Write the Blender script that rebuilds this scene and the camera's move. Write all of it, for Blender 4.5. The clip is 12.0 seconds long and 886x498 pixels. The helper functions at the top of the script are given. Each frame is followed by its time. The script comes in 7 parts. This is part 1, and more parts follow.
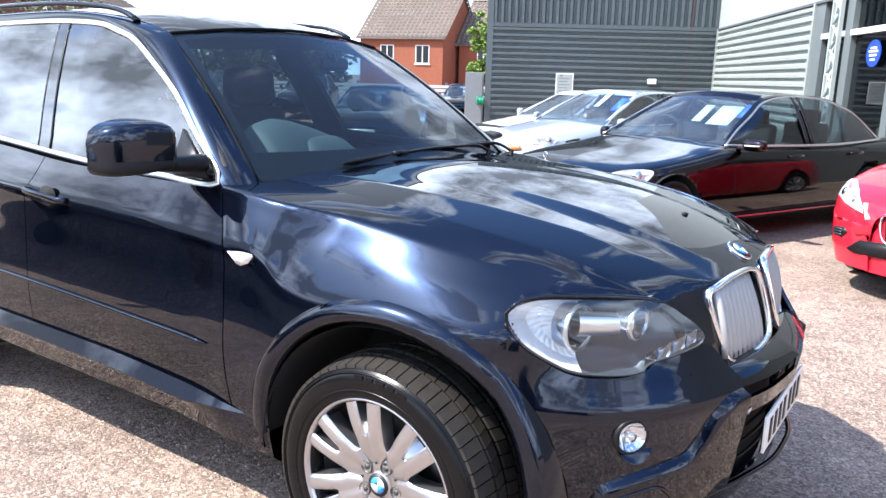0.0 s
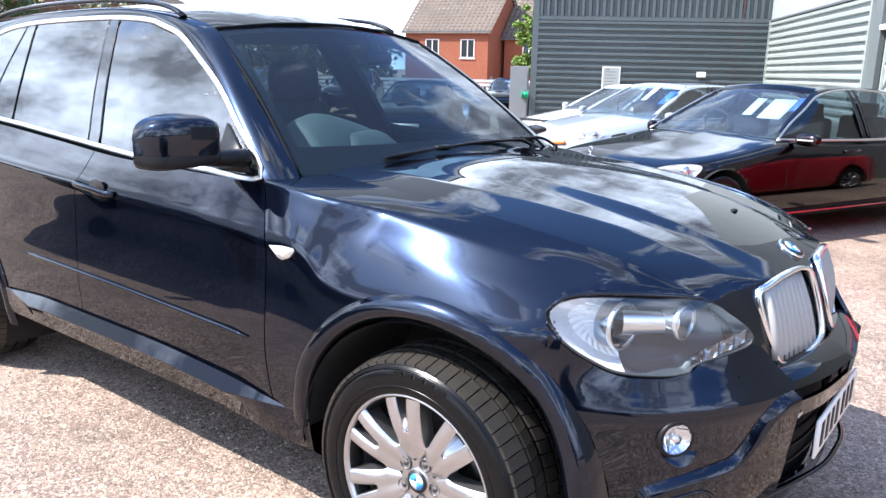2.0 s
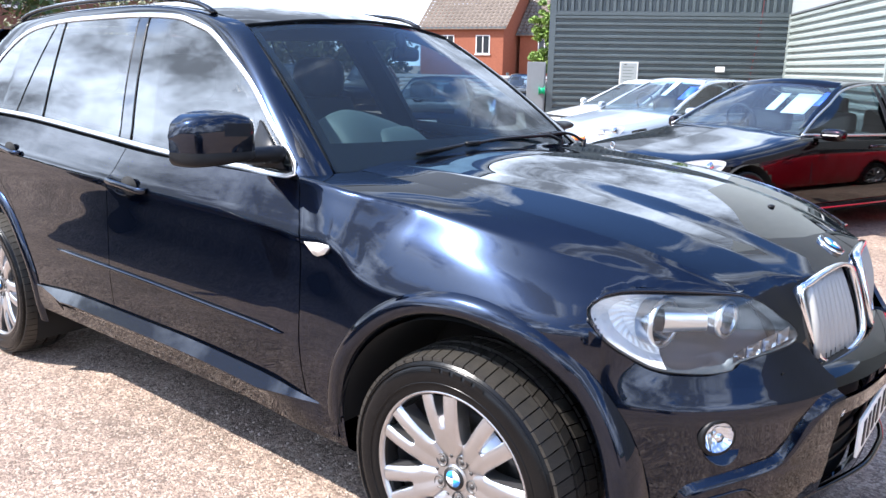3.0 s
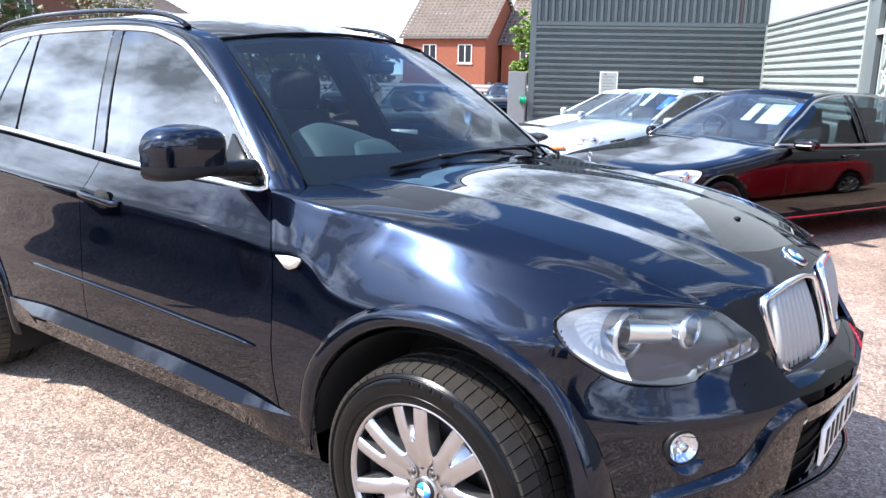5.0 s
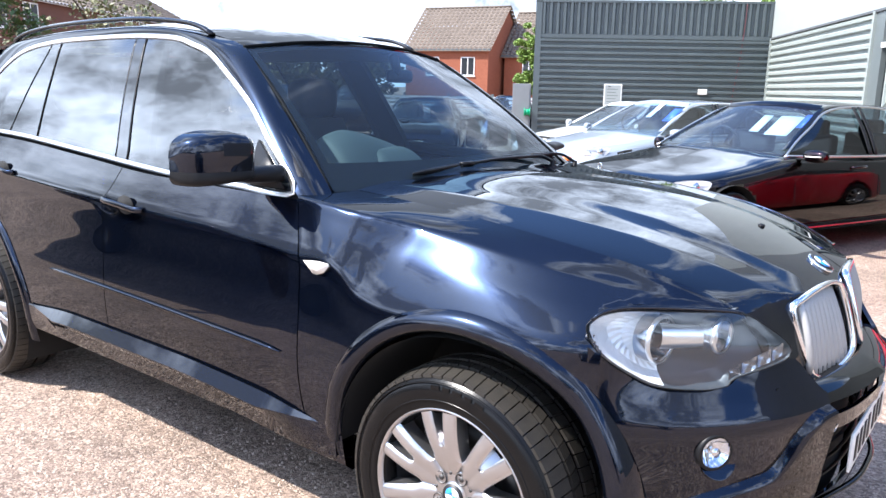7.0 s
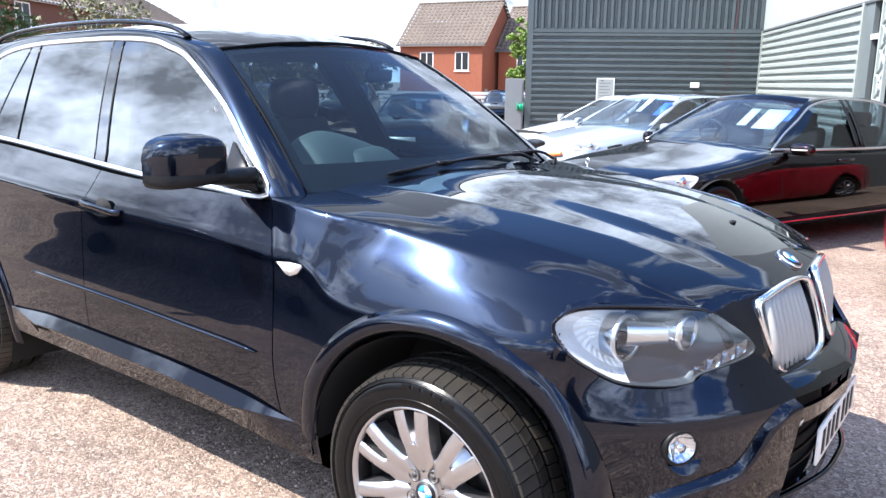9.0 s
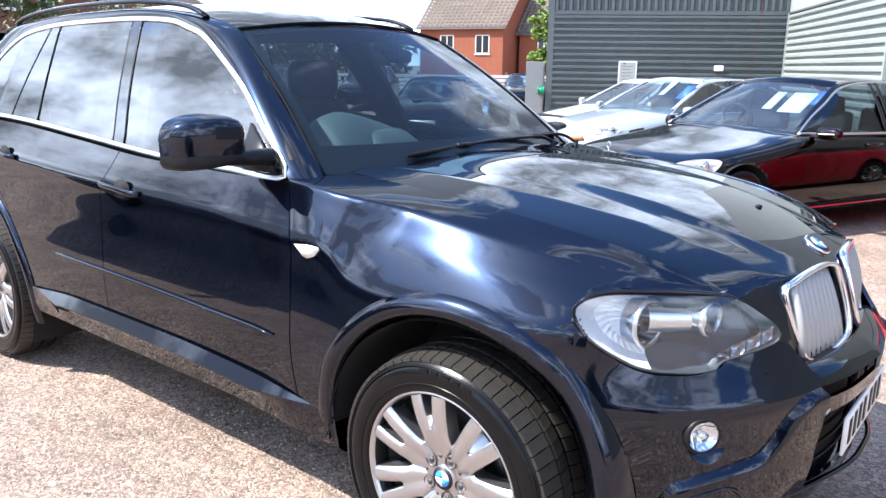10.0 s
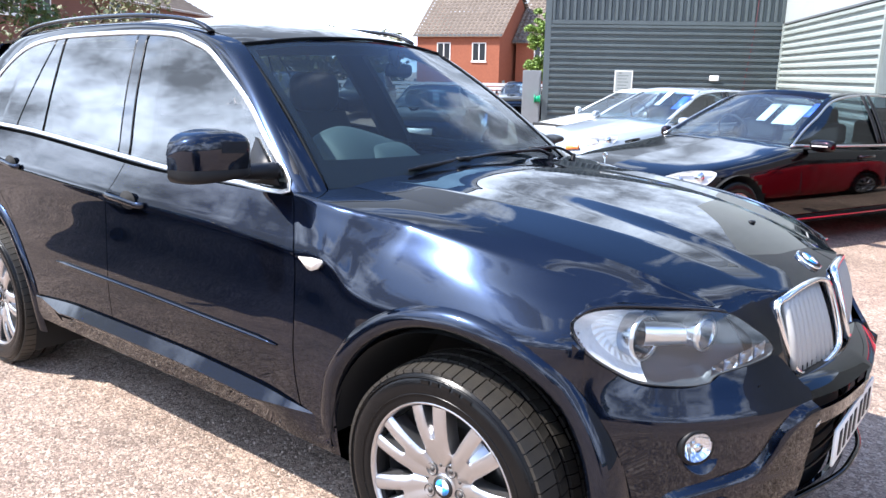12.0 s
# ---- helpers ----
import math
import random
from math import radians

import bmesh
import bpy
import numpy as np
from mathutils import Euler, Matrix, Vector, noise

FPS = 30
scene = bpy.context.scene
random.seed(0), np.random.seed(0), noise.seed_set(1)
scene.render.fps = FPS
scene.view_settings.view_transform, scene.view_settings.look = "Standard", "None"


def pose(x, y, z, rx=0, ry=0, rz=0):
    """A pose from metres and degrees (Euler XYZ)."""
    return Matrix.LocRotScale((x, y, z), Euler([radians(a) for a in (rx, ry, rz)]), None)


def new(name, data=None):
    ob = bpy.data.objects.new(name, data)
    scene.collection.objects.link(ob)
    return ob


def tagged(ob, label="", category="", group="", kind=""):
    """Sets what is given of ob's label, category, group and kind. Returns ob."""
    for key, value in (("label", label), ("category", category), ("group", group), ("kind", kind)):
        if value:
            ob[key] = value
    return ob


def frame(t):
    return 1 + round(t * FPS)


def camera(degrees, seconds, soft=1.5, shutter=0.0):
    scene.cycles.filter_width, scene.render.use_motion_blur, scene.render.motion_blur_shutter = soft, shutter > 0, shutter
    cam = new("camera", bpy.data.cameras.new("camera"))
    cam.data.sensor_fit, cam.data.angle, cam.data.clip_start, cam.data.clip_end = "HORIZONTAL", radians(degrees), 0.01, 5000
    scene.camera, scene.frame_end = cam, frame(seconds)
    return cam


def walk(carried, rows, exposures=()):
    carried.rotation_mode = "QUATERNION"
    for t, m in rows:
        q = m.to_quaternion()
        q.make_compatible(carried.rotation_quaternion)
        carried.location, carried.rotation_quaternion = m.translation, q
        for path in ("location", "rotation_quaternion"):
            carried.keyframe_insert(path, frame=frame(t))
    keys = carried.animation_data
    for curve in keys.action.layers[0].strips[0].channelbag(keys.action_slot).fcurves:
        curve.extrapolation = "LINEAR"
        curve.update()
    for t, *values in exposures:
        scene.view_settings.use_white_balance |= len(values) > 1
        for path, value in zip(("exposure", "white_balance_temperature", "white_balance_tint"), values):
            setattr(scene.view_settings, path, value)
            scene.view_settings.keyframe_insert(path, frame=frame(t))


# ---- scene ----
cam = camera(59.71, 12.0)
# seconds, place, and turn (Euler XYZ in degrees); the front axle of the parked car is the origin, x points to its nose
PATH = [
    (0.0, 1.239, -2.447, 1.484, 77.41, -1.59, 34.52),
    (0.5, 1.227, -2.446, 1.485, 77.01, -1.51, 34.42),
    (1.0, 1.224, -2.442, 1.485, 76.71, -1.78, 34.85),
    (1.5, 1.226, -2.436, 1.483, 76.91, -1.68, 36.21),
    (2.0, 1.232, -2.424, 1.482, 76.93, -1.29, 37.78),
    (2.5, 1.224, -2.417, 1.479, 76.87, -1.19, 39.05),
    (3.0, 1.178, -2.455, 1.479, 76.64, -1.02, 38.81),
    (3.5, 1.150, -2.494, 1.468, 76.41, -0.97, 36.52),
    (3.7, 1.154, -2.505, 1.474, 76.16, -1.14, 35.38),
    (5.3, 1.226, -2.440, 1.498, 77.67, -1.64, 38.59),
    (5.5, 1.227, -2.440, 1.494, 77.95, -2.05, 39.23),
    (6.0, 1.224, -2.440, 1.495, 78.55, -1.82, 39.96),
    (6.5, 1.192, -2.464, 1.490, 78.68, -1.73, 39.88),
    (7.0, 1.164, -2.503, 1.479, 78.17, -1.26, 37.69),
    (7.2, 1.165, -2.512, 1.479, 77.85, -1.15, 36.43),
    (8.8, 1.238, -2.471, 1.497, 77.57, -0.88, 36.96),
    (9.0, 1.234, -2.469, 1.498, 77.82, -0.70, 37.37),
    (9.5, 1.217, -2.460, 1.492, 78.01, -0.53, 38.07),
    (10.0, 1.216, -2.444, 1.488, 76.63, -0.73, 38.83),
    (10.5, 1.216, -2.442, 1.489, 75.12, -0.73, 39.08),
    (11.0, 1.210, -2.446, 1.499, 74.37, -0.62, 39.00),
    (11.5, 1.219, -2.466, 1.515, 75.13, -0.63, 38.88),
    (12.0, 1.232, -2.492, 1.521, 77.11, -1.11, 38.57),
]
walk(cam, [(t, pose(x, y, z, rx, ry, rz)) for t, x, y, z, rx, ry, rz in PATH])

# ---- light ----
SUN_WAY = Vector((0.52, 0.60, -1.0)).normalized()      # the way the sunlight travels
sun_data = bpy.data.lights.new("sun", "SUN")
sun_data.energy, sun_data.angle, sun_data.color = 5.0, radians(0.53), (1.0, 0.955, 0.92)
sun = new("sun", sun_data)
sun.rotation_mode = "QUATERNION"
sun.rotation_quaternion = SUN_WAY.to_track_quat("-Z", "Y")
scene.view_settings.exposure = 1.32
scene.cycles.caustics_reflective = False

world = bpy.data.worlds.new("world")
scene.world = world
world.use_nodes = True
wn, wl = world.node_tree.nodes, world.node_tree.links
wn.clear()
w_out = wn.new("ShaderNodeOutputWorld")
w_sky = wn.new("ShaderNodeTexSky")
w_sky.sky_type, w_sky.sun_disc = "NISHITA", False
w_sky.sun_elevation = math.asin(-SUN_WAY.z)
w_sky.sun_rotation = math.atan2(-SUN_WAY.x, -SUN_WAY.y)
w_sky.air_density, w_sky.dust_density = 1.0, 2.0
w_co = wn.new("ShaderNodeTexCoord")
w_map = wn.new("ShaderNodeMapping")
w_map.inputs["Scale"].default_value = (1.0, 1.0, 0.8)
w_map.inputs["Location"].default_value = (12.3, 11.9, 1.3)
w_noise = wn.new("ShaderNodeTexNoise")
w_noise.inputs["Scale"].default_value, w_noise.inputs["Detail"].default_value = 3.3, 9.0
w_noise.inputs["Roughness"].default_value, w_noise.inputs["Distortion"].default_value = 0.54, 0.0
w_cover = wn.new("ShaderNodeMapRange")
w_cover.inputs["From Min"].default_value, w_cover.inputs["From Max"].default_value = 0.48, 0.54
w_shade = wn.new("ShaderNodeTexNoise")
w_shade.inputs["Scale"].default_value, w_shade.inputs["Detail"].default_value = 4.6, 8.0
w_shade.inputs["Roughness"].default_value = 0.66
w_ramp = wn.new("ShaderNodeMapRange")
w_ramp.inputs["From Min"].default_value, w_ramp.inputs["From Max"].default_value = 0.40, 0.56
w_ramp.inputs["To Min"].default_value, w_ramp.inputs["To Max"].default_value = 25.0, 3.8     # bright rims, grey hearts
w_thick = wn.new("ShaderNodeMix")
w_thick.inputs["Factor"].default_value = 0.55
w_cloud = wn.new("ShaderNodeCombineColor")
w_mix = wn.new("ShaderNodeMix")
w_mix.data_type = "RGBA"
w_bg = wn.new("ShaderNodeBackground")
w_bg.inputs["Strength"].default_value = 0.083
wl.new(w_co.outputs["Generated"], w_map.inputs["Vector"])
wl.new(w_map.outputs["Vector"], w_noise.inputs["Vector"])
wl.new(w_map.outputs["Vector"], w_shade.inputs["Vector"])
# haze: cover grows towards the horizon
w_sep = wn.new("ShaderNodeSeparateXYZ")
w_low = wn.new("ShaderNodeMapRange")
w_low.inputs["From Min"].default_value, w_low.inputs["From Max"].default_value = 0.03, 0.52
w_low.inputs["To Min"].default_value, w_low.inputs["To Max"].default_value = 0.34, -0.03
w_sum = wn.new("ShaderNodeMath")
w_sum.operation = "ADD"
wl.new(w_co.outputs["Generated"], w_sep.inputs["Vector"])
wl.new(w_sep.outputs["Z"], w_low.inputs["Value"])
wl.new(w_noise.outputs["Fac"], w_sum.inputs[0])
wl.new(w_low.outputs["Result"], w_sum.inputs[1])
wl.new(w_sum.outputs["Value"], w_cover.inputs["Value"])
wl.new(w_noise.outputs["Fac"], w_thick.inputs["A"])
wl.new(w_shade.outputs["Fac"], w_thick.inputs["B"])
wl.new(w_thick.outputs["Result"], w_ramp.inputs["Value"])
w_tint = wn.new("ShaderNodeMix")
w_tint.data_type, w_tint.blend_type = "RGBA", "MULTIPLY"
w_tint.inputs["Factor"].default_value = 1.0
w_tint.inputs["B"].default_value = (0.83, 0.97, 1.22, 1)
for channel in ("Red", "Green", "Blue"):
    wl.new(w_ramp.outputs["Result"], w_cloud.inputs[channel])
# clouds stand brighter on the sun's side of the sky
w_side = wn.new("ShaderNodeVectorMath")
w_side.operation = "DOT_PRODUCT"
w_side.inputs[1].default_value = -SUN_WAY
w_lit = wn.new("ShaderNodeMapRange")
w_lit.inputs["From Min"].default_value, w_lit.inputs["From Max"].default_value = -0.3, 0.95
w_lit.inputs["To Min"].default_value, w_lit.inputs["To Max"].default_value = 0.75, 1.5
w_glow = wn.new("ShaderNodeVectorMath")
w_glow.operation = "SCALE"
wl.new(w_co.outputs["Generated"], w_side.inputs[0])
wl.new(w_side.outputs["Value"], w_lit.inputs["Value"])
wl.new(w_cloud.outputs["Color"], w_glow.inputs[0])
wl.new(w_lit.outputs["Result"], w_glow.inputs["Scale"])
wl.new(w_glow.outputs["Vector"], w_tint.inputs["A"])
w_deep = wn.new("ShaderNodeMix")
w_deep.data_type, w_deep.blend_type = "RGBA", "MULTIPLY"
w_deep.inputs["Factor"].default_value = 1.0
w_deep.inputs["B"].default_value = (1.2, 1.65, 2.35, 1)
wl.new(w_sky.outputs["Color"], w_deep.inputs["A"])
wl.new(w_cover.outputs["Result"], w_mix.inputs["Factor"])
wl.new(w_deep.outputs["Result"], w_mix.inputs["A"])
wl.new(w_tint.outputs["Result"], w_mix.inputs["B"])
wl.new(w_mix.outputs["Result"], w_bg.inputs["Color"])
wl.new(w_bg.outputs["Background"], w_out.inputs["Surface"])

# ---- materials ----
def material(name, color, rough=0.5, metal=0.0, coat=0.0, grain=0.0, size=20.0, bump=0.0, bump_size=60.0, spec=0.5, second=None, coat_rough=0.02, stain=0.0, stain_size=1.5):
    """A principled surface; grain: how far fine noise moves the colour towards second; stain: the same at a larger scale."""
    m = bpy.data.materials.new(name)
    m.use_nodes = True
    nodes, links = m.node_tree.nodes, m.node_tree.links
    b = nodes["Principled BSDF"]
    b.inputs["Base Color"].default_value = (*color, 1)
    b.inputs["Roughness"].default_value, b.inputs["Metallic"].default_value = rough, metal
    b.inputs["Specular IOR Level"].default_value = spec
    b.inputs["Coat Weight"].default_value, b.inputs["Coat Roughness"].default_value = coat, coat_rough
    co = nodes.new("ShaderNodeTexCoord")
    last = None
    for amount, scale in ((grain, size), (stain, stain_size)):
        if amount <= 0:
            continue
        n = nodes.new("ShaderNodeTexNoise")
        n.inputs["Scale"].default_value, n.inputs["Detail"].default_value, n.inputs["Roughness"].default_value = scale, 6, 0.6
        links.new(co.outputs["Object"], n.inputs["Vector"])
        r = nodes.new("ShaderNodeMapRange")
        r.inputs["From Min"].default_value, r.inputs["From Max"].default_value, r.inputs["To Max"].default_value = 0.36, 0.66, amount
        links.new(n.outputs["Fac"], r.inputs["Value"])
        x = nodes.new("ShaderNodeMix")
        x.data_type = "RGBA"
        links.new(r.outputs["Result"], x.inputs["Factor"])
        if last:
            links.new(last, x.inputs["A"])
        else:
            x.inputs["A"].default_value = (*color, 1)
        x.inputs["B"].default_value = (*(second or [c * 0.55 for c in color]), 1)
        last = x.outputs["Result"]
    if last:
        links.new(last, b.inputs["Base Color"])
    if bump > 0:
        n = nodes.new("ShaderNodeTexNoise")
        n.inputs["Scale"].default_value, n.inputs["Detail"].default_value = bump_size, 5
        links.new(co.outputs["Object"], n.inputs["Vector"])
        u = nodes.new("ShaderNodeBump")
        u.inputs["Strength"].default_value, u.inputs["Distance"].default_value = bump, 0.01
        links.new(n.outputs["Fac"], u.inputs["Height"])
        links.new(u.outputs["Normal"], b.inputs["Normal"])
    return m


def glass_material(name, tint, weight=0.8, rough=0.0, haze=0.0):
    """A tinted pane: straight-through light dimmed by the tint, and a mirror on top by Fresnel."""
    m = bpy.data.materials.new(name)
    m.use_nodes = True
    nodes, links = m.node_tree.nodes, m.node_tree.links
    nodes.clear()
    out = nodes.new("ShaderNodeOutputMaterial")
    clear = nodes.new("ShaderNodeBsdfTransparent")
    clear.inputs["Color"].default_value = (*tint, 1)
    shine = nodes.new("ShaderNodeBsdfGlossy")
    shine.inputs["Roughness"].default_value = rough
    face = nodes.new("ShaderNodeLayerWeight")
    power = nodes.new("ShaderNodeMath")
    power.operation = "POWER"
    power.inputs[1].default_value = 5.0
    fres = nodes.new("ShaderNodeMath")
    fres.operation = "MULTIPLY_ADD"
    f0 = ((weight - 1) / (weight + 1)) ** 2
    fres.inputs[1].default_value, fres.inputs[2].default_value = 1 - f0, f0
    links.new(face.outputs["Facing"], power.inputs[0])
    links.new(power.outputs["Value"], fres.inputs[0])
    mix = nodes.new("ShaderNodeMixShader")
    links.new(fres.outputs["Value"], mix.inputs["Fac"])
    links.new(clear.outputs["BSDF"], mix.inputs[1])
    links.new(shine.outputs["BSDF"], mix.inputs[2])
    last = mix.outputs["Shader"]
    # haze: a pale blue diffuse layer painted in to lift the dark view
    if haze:
        dull = nodes.new("ShaderNodeBsdfDiffuse")
        dull.inputs["Color"].default_value = (0.62, 0.74, 0.9, 1)
        both = nodes.new("ShaderNodeMixShader")
        both.inputs["Fac"].default_value = haze
        links.new(last, both.inputs[1])
        links.new(dull.outputs["BSDF"], both.inputs[2])
        last = both.outputs["Shader"]
    links.new(last, out.inputs["Surface"])
    return m


def car_paint(name, color, flake, rough=0.30, metal=1.0, gloss=0.012):
    """Flake paint under a clear coat."""
    m = material(name, color, rough, metal, 1.0, spec=0.0 if 0.5 <= metal < 1 else 0.5, coat_rough=gloss)
    nodes, links = m.node_tree.nodes, m.node_tree.links
    b = nodes["Principled BSDF"]
    b.inputs["Coat IOR"].default_value = 1.47
    b.inputs["Specular Tint"].default_value = (*[min(1, 2.5 * c + 0.02) for c in color], 1)
    co = nodes.new("ShaderNodeTexCoord")
    v = nodes.new("ShaderNodeTexVoronoi")
    v.inputs["Scale"].default_value = 1400
    links.new(co.outputs["Object"], v.inputs["Vector"])
    mix = nodes.new("ShaderNodeMix")
    mix.data_type = "RGBA"
    mix.inputs["A"].default_value = (*color, 1)
    mix.inputs["B"].default_value = (*flake, 1)
    links.new(v.outputs["Distance"], mix.inputs["Factor"])
    links.new(mix.outputs["Result"], b.inputs["Base Color"])
    return m


PAINT_NAVY = car_paint("navy_black_paint", (0.0032, 0.0040, 0.0066), (0.008, 0.0145, 0.035), 0.20, 0.8)
PAINT_MAROON = car_paint("maroon_black_paint", (0.008, 0.004, 0.006), (0.020, 0.008, 0.012), gloss=0.05)
PAINT_SILVER = car_paint("silver_paint", (0.25, 0.29, 0.33), (0.33, 0.37, 0.41), 0.5, 0.25, gloss=0.04)
PAINT_WHITE = car_paint("white_paint", (0.60, 0.60, 0.58), (0.66, 0.66, 0.64), 0.5, 0.0)
PAINT_RED = car_paint("red_paint", (0.62, 0.010, 0.028), (0.70, 0.02, 0.04), 0.45, 0.1)
PAINT_BLUE = car_paint("dark_blue_paint", (0.008, 0.014, 0.024), (0.015, 0.026, 0.045))
PAINT_BLACK = car_paint("black_paint", (0.006, 0.006, 0.007), (0.012, 0.012, 0.014))
TRIM_BLACK = material("satin_black_plastic", (0.010, 0.010, 0.011), 0.42, spec=0.22, grain=0.3, size=90, bump=0.05, bump_size=300)
# near-black for liners and underbody, and for shade painted into hollows and gaps
DARK = material("dark_part_and_shade", (0.006, 0.006, 0.006), 0.9)
RUBBER = material("tyre_rubber", (0.004, 0.004, 0.0045), 0.25, spec=0.20, grain=0.5, size=12, second=(0.008, 0.0075, 0.007), bump=0.05, bump_size=120)
TREAD = material("dusty_tread_rubber", (0.030, 0.026, 0.021), 0.48, grain=0.6, size=30, second=(0.016, 0.015, 0.014), bump=0.2, bump_size=200)
CHROME = material("bright_trim", (0.80, 0.81, 0.83), 0.12, 1.0)
MATT_CHROME = material("satin_aluminium_trim", (0.85, 0.85, 0.84), 0.28, 1.0)
ALLOY = material("silver_alloy", (0.56, 0.555, 0.57), 0.30, 0.95, coat=0.5, grain=0.3, size=9, second=(0.44, 0.43, 0.425), coat_rough=0.08, stain=0.15, stain_size=6)
GRILLE = material("silver_grille_bars", (0.42, 0.41, 0.395), 0.5, 0.25)
# plain backing grey in place of the shade between the grille bars
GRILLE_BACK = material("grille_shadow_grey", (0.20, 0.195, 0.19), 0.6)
CHARCOAL = material("charcoal_upholstery", (0.022, 0.022, 0.025), 0.75, grain=0.4, size=40, bump=0.2, bump_size=200)
DASH = material("grey_dashboard_vinyl", (0.036, 0.043, 0.037), 0.7, grain=0.2, size=60, bump=0.1, bump_size=400)
DASH_DARK = material("dark_dashboard_vinyl", (0.03, 0.032, 0.032), 0.7, grain=0.2, size=60, bump=0.1, bump_size=400)
PANE_TINT = glass_material("privacy_glass", (0.34, 0.37, 0.37), 2.6)
PANE = glass_material("car_glass", (0.62, 0.80, 0.86), 1.40, haze=0.012)
# far-side copies of the same glass: weaker mirror, tint darkened to dim the view
PANE_FAR = glass_material("far_side_glass", (0.22, 0.27, 0.30), 1.5)
PANE_FAR_REAR = glass_material("far_privacy_glass", (0.22, 0.25, 0.26), 1.5)
PILLAR_GLOSS = glass_material("gloss_black_pillar", (0.004, 0.004, 0.005), 2.2)
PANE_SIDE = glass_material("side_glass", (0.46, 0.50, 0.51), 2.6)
PANE_CLEAR = glass_material("lamp_lens", (0.90, 0.92, 0.94), 1.42)
LENS_HAZED = glass_material("veiled_lamp_lens", (0.88, 0.92, 0.95), 1.9, haze=0.012)
FRIT = material("black_glass_border", (0.006, 0.007, 0.008), 0.6, spec=0.05)
WHITE_PLASTIC = material("white_plastic", (0.8, 0.8, 0.78), 0.4, grain=0.1, size=10)
PLATE = material("plate_white", (0.78, 0.78, 0.74), 0.35)
BLACK_INK = material("black_ink", (0.01, 0.01, 0.01), 0.5)
BLUE_ENAMEL = material("blue_enamel", (0.03, 0.28, 0.72), 0.2, coat=0.6)
WHITE_ENAMEL = material("white_enamel", (0.85, 0.87, 0.88), 0.2, coat=0.6)
PANE_CAR_SIDE = glass_material("saloon_side_glass", (0.36, 0.40, 0.41), 1.8)
PANE_CAR = glass_material("saloon_glass", (0.62, 0.78, 0.88), 1.7, haze=0.03)
AMBER = material("clear_indicator", (0.85, 0.80, 0.72), 0.2, coat=1.0)
REFLECTOR = material("lamp_reflector", (0.85, 0.87, 0.90), 0.08, 1.0)
BOWL = material("smoked_lamp_reflector", (0.45, 0.47, 0.50), 0.18, 1.0)
BEZEL = material("lamp_bezel", (0.045, 0.065, 0.085), 0.35, 0.3)
LAMP_WHITE = material("fluted_lamp_reflector", (0.95, 0.96, 0.97), 0.28, 0.3, grain=0.15, size=30, second=(0.7, 0.73, 0.77), bump=0.3, bump_size=90)
# dark grey that holds the shade of the bolt holes and dimples
RECESS = material("shaded_bolt_recess", (0.07, 0.067, 0.065), 0.5, 0.2, grain=0.4, size=80)
DISC = material("brake_disc", (0.11, 0.105, 0.10), 0.4, 0.8, grain=0.3, size=30)

# ---- mesh helpers ----
def spl(*pts):
    """A smooth curve through (x, value) pairs, held level past its ends."""
    xs, ys = [p[0] for p in pts], [p[1] for p in pts]
    if xs[0] > xs[-1]:
        xs, ys = xs[::-1], ys[::-1]
    n = len(xs)
    d = [(ys[i + 1] - ys[i]) / (xs[i + 1] - xs[i]) for i in range(n - 1)]
    s = [d[0]] + [0.0 if d[i - 1] * d[i] <= 0 else 2 * d[i - 1] * d[i] / (d[i - 1] + d[i]) for i in range(1, n - 1)] + [d[-1]]

    def at(x):
        if x <= xs[0]:
            return ys[0]
        if x >= xs[-1]:
            return ys[-1]
        i = max(k for k in range(n - 1) if xs[k] <= x)
        h = xs[i + 1] - xs[i]
        t = (x - xs[i]) / h
        return ((1 + 2 * t) * (1 - t) ** 2 * ys[i] + t * (1 - t) ** 2 * h * s[i] + t * t * (3 - 2 * t) * ys[i + 1] + t * t * (t - 1) * h * s[i + 1])
    return at


def csp(*pts):
    """A natural cubic spline through (x, value) pairs: no kinks in what it mirrors."""
    pts = sorted(pts)
    xs, ys = np.array([p[0] for p in pts], float), np.array([p[1] for p in pts], float)
    n = len(xs)
    h = np.diff(xs)
    a, r = np.zeros((n, n)), np.zeros(n)
    a[0, 0] = a[-1, -1] = 1
    for i in range(1, n - 1):
        a[i, i - 1], a[i, i], a[i, i + 1] = h[i - 1], 2 * (h[i - 1] + h[i]), h[i]
        r[i] = 6 * ((ys[i + 1] - ys[i]) / h[i] - (ys[i] - ys[i - 1]) / h[i - 1])
    m = np.linalg.solve(a, r)

    def at(x):
        i = int(min(n - 2, max(0, np.searchsorted(xs, x) - 1)))
        x = min(max(x, xs[0] - 0.05), xs[-1] + 0.05)
        p, q = xs[i + 1] - x, x - xs[i]
        return float(m[i] * p ** 3 / (6 * h[i]) + m[i + 1] * q ** 3 / (6 * h[i]) + (ys[i] / h[i] - m[i] * h[i] / 6) * p + (ys[i + 1] / h[i] - m[i + 1] * h[i] / 6) * q)
    return at


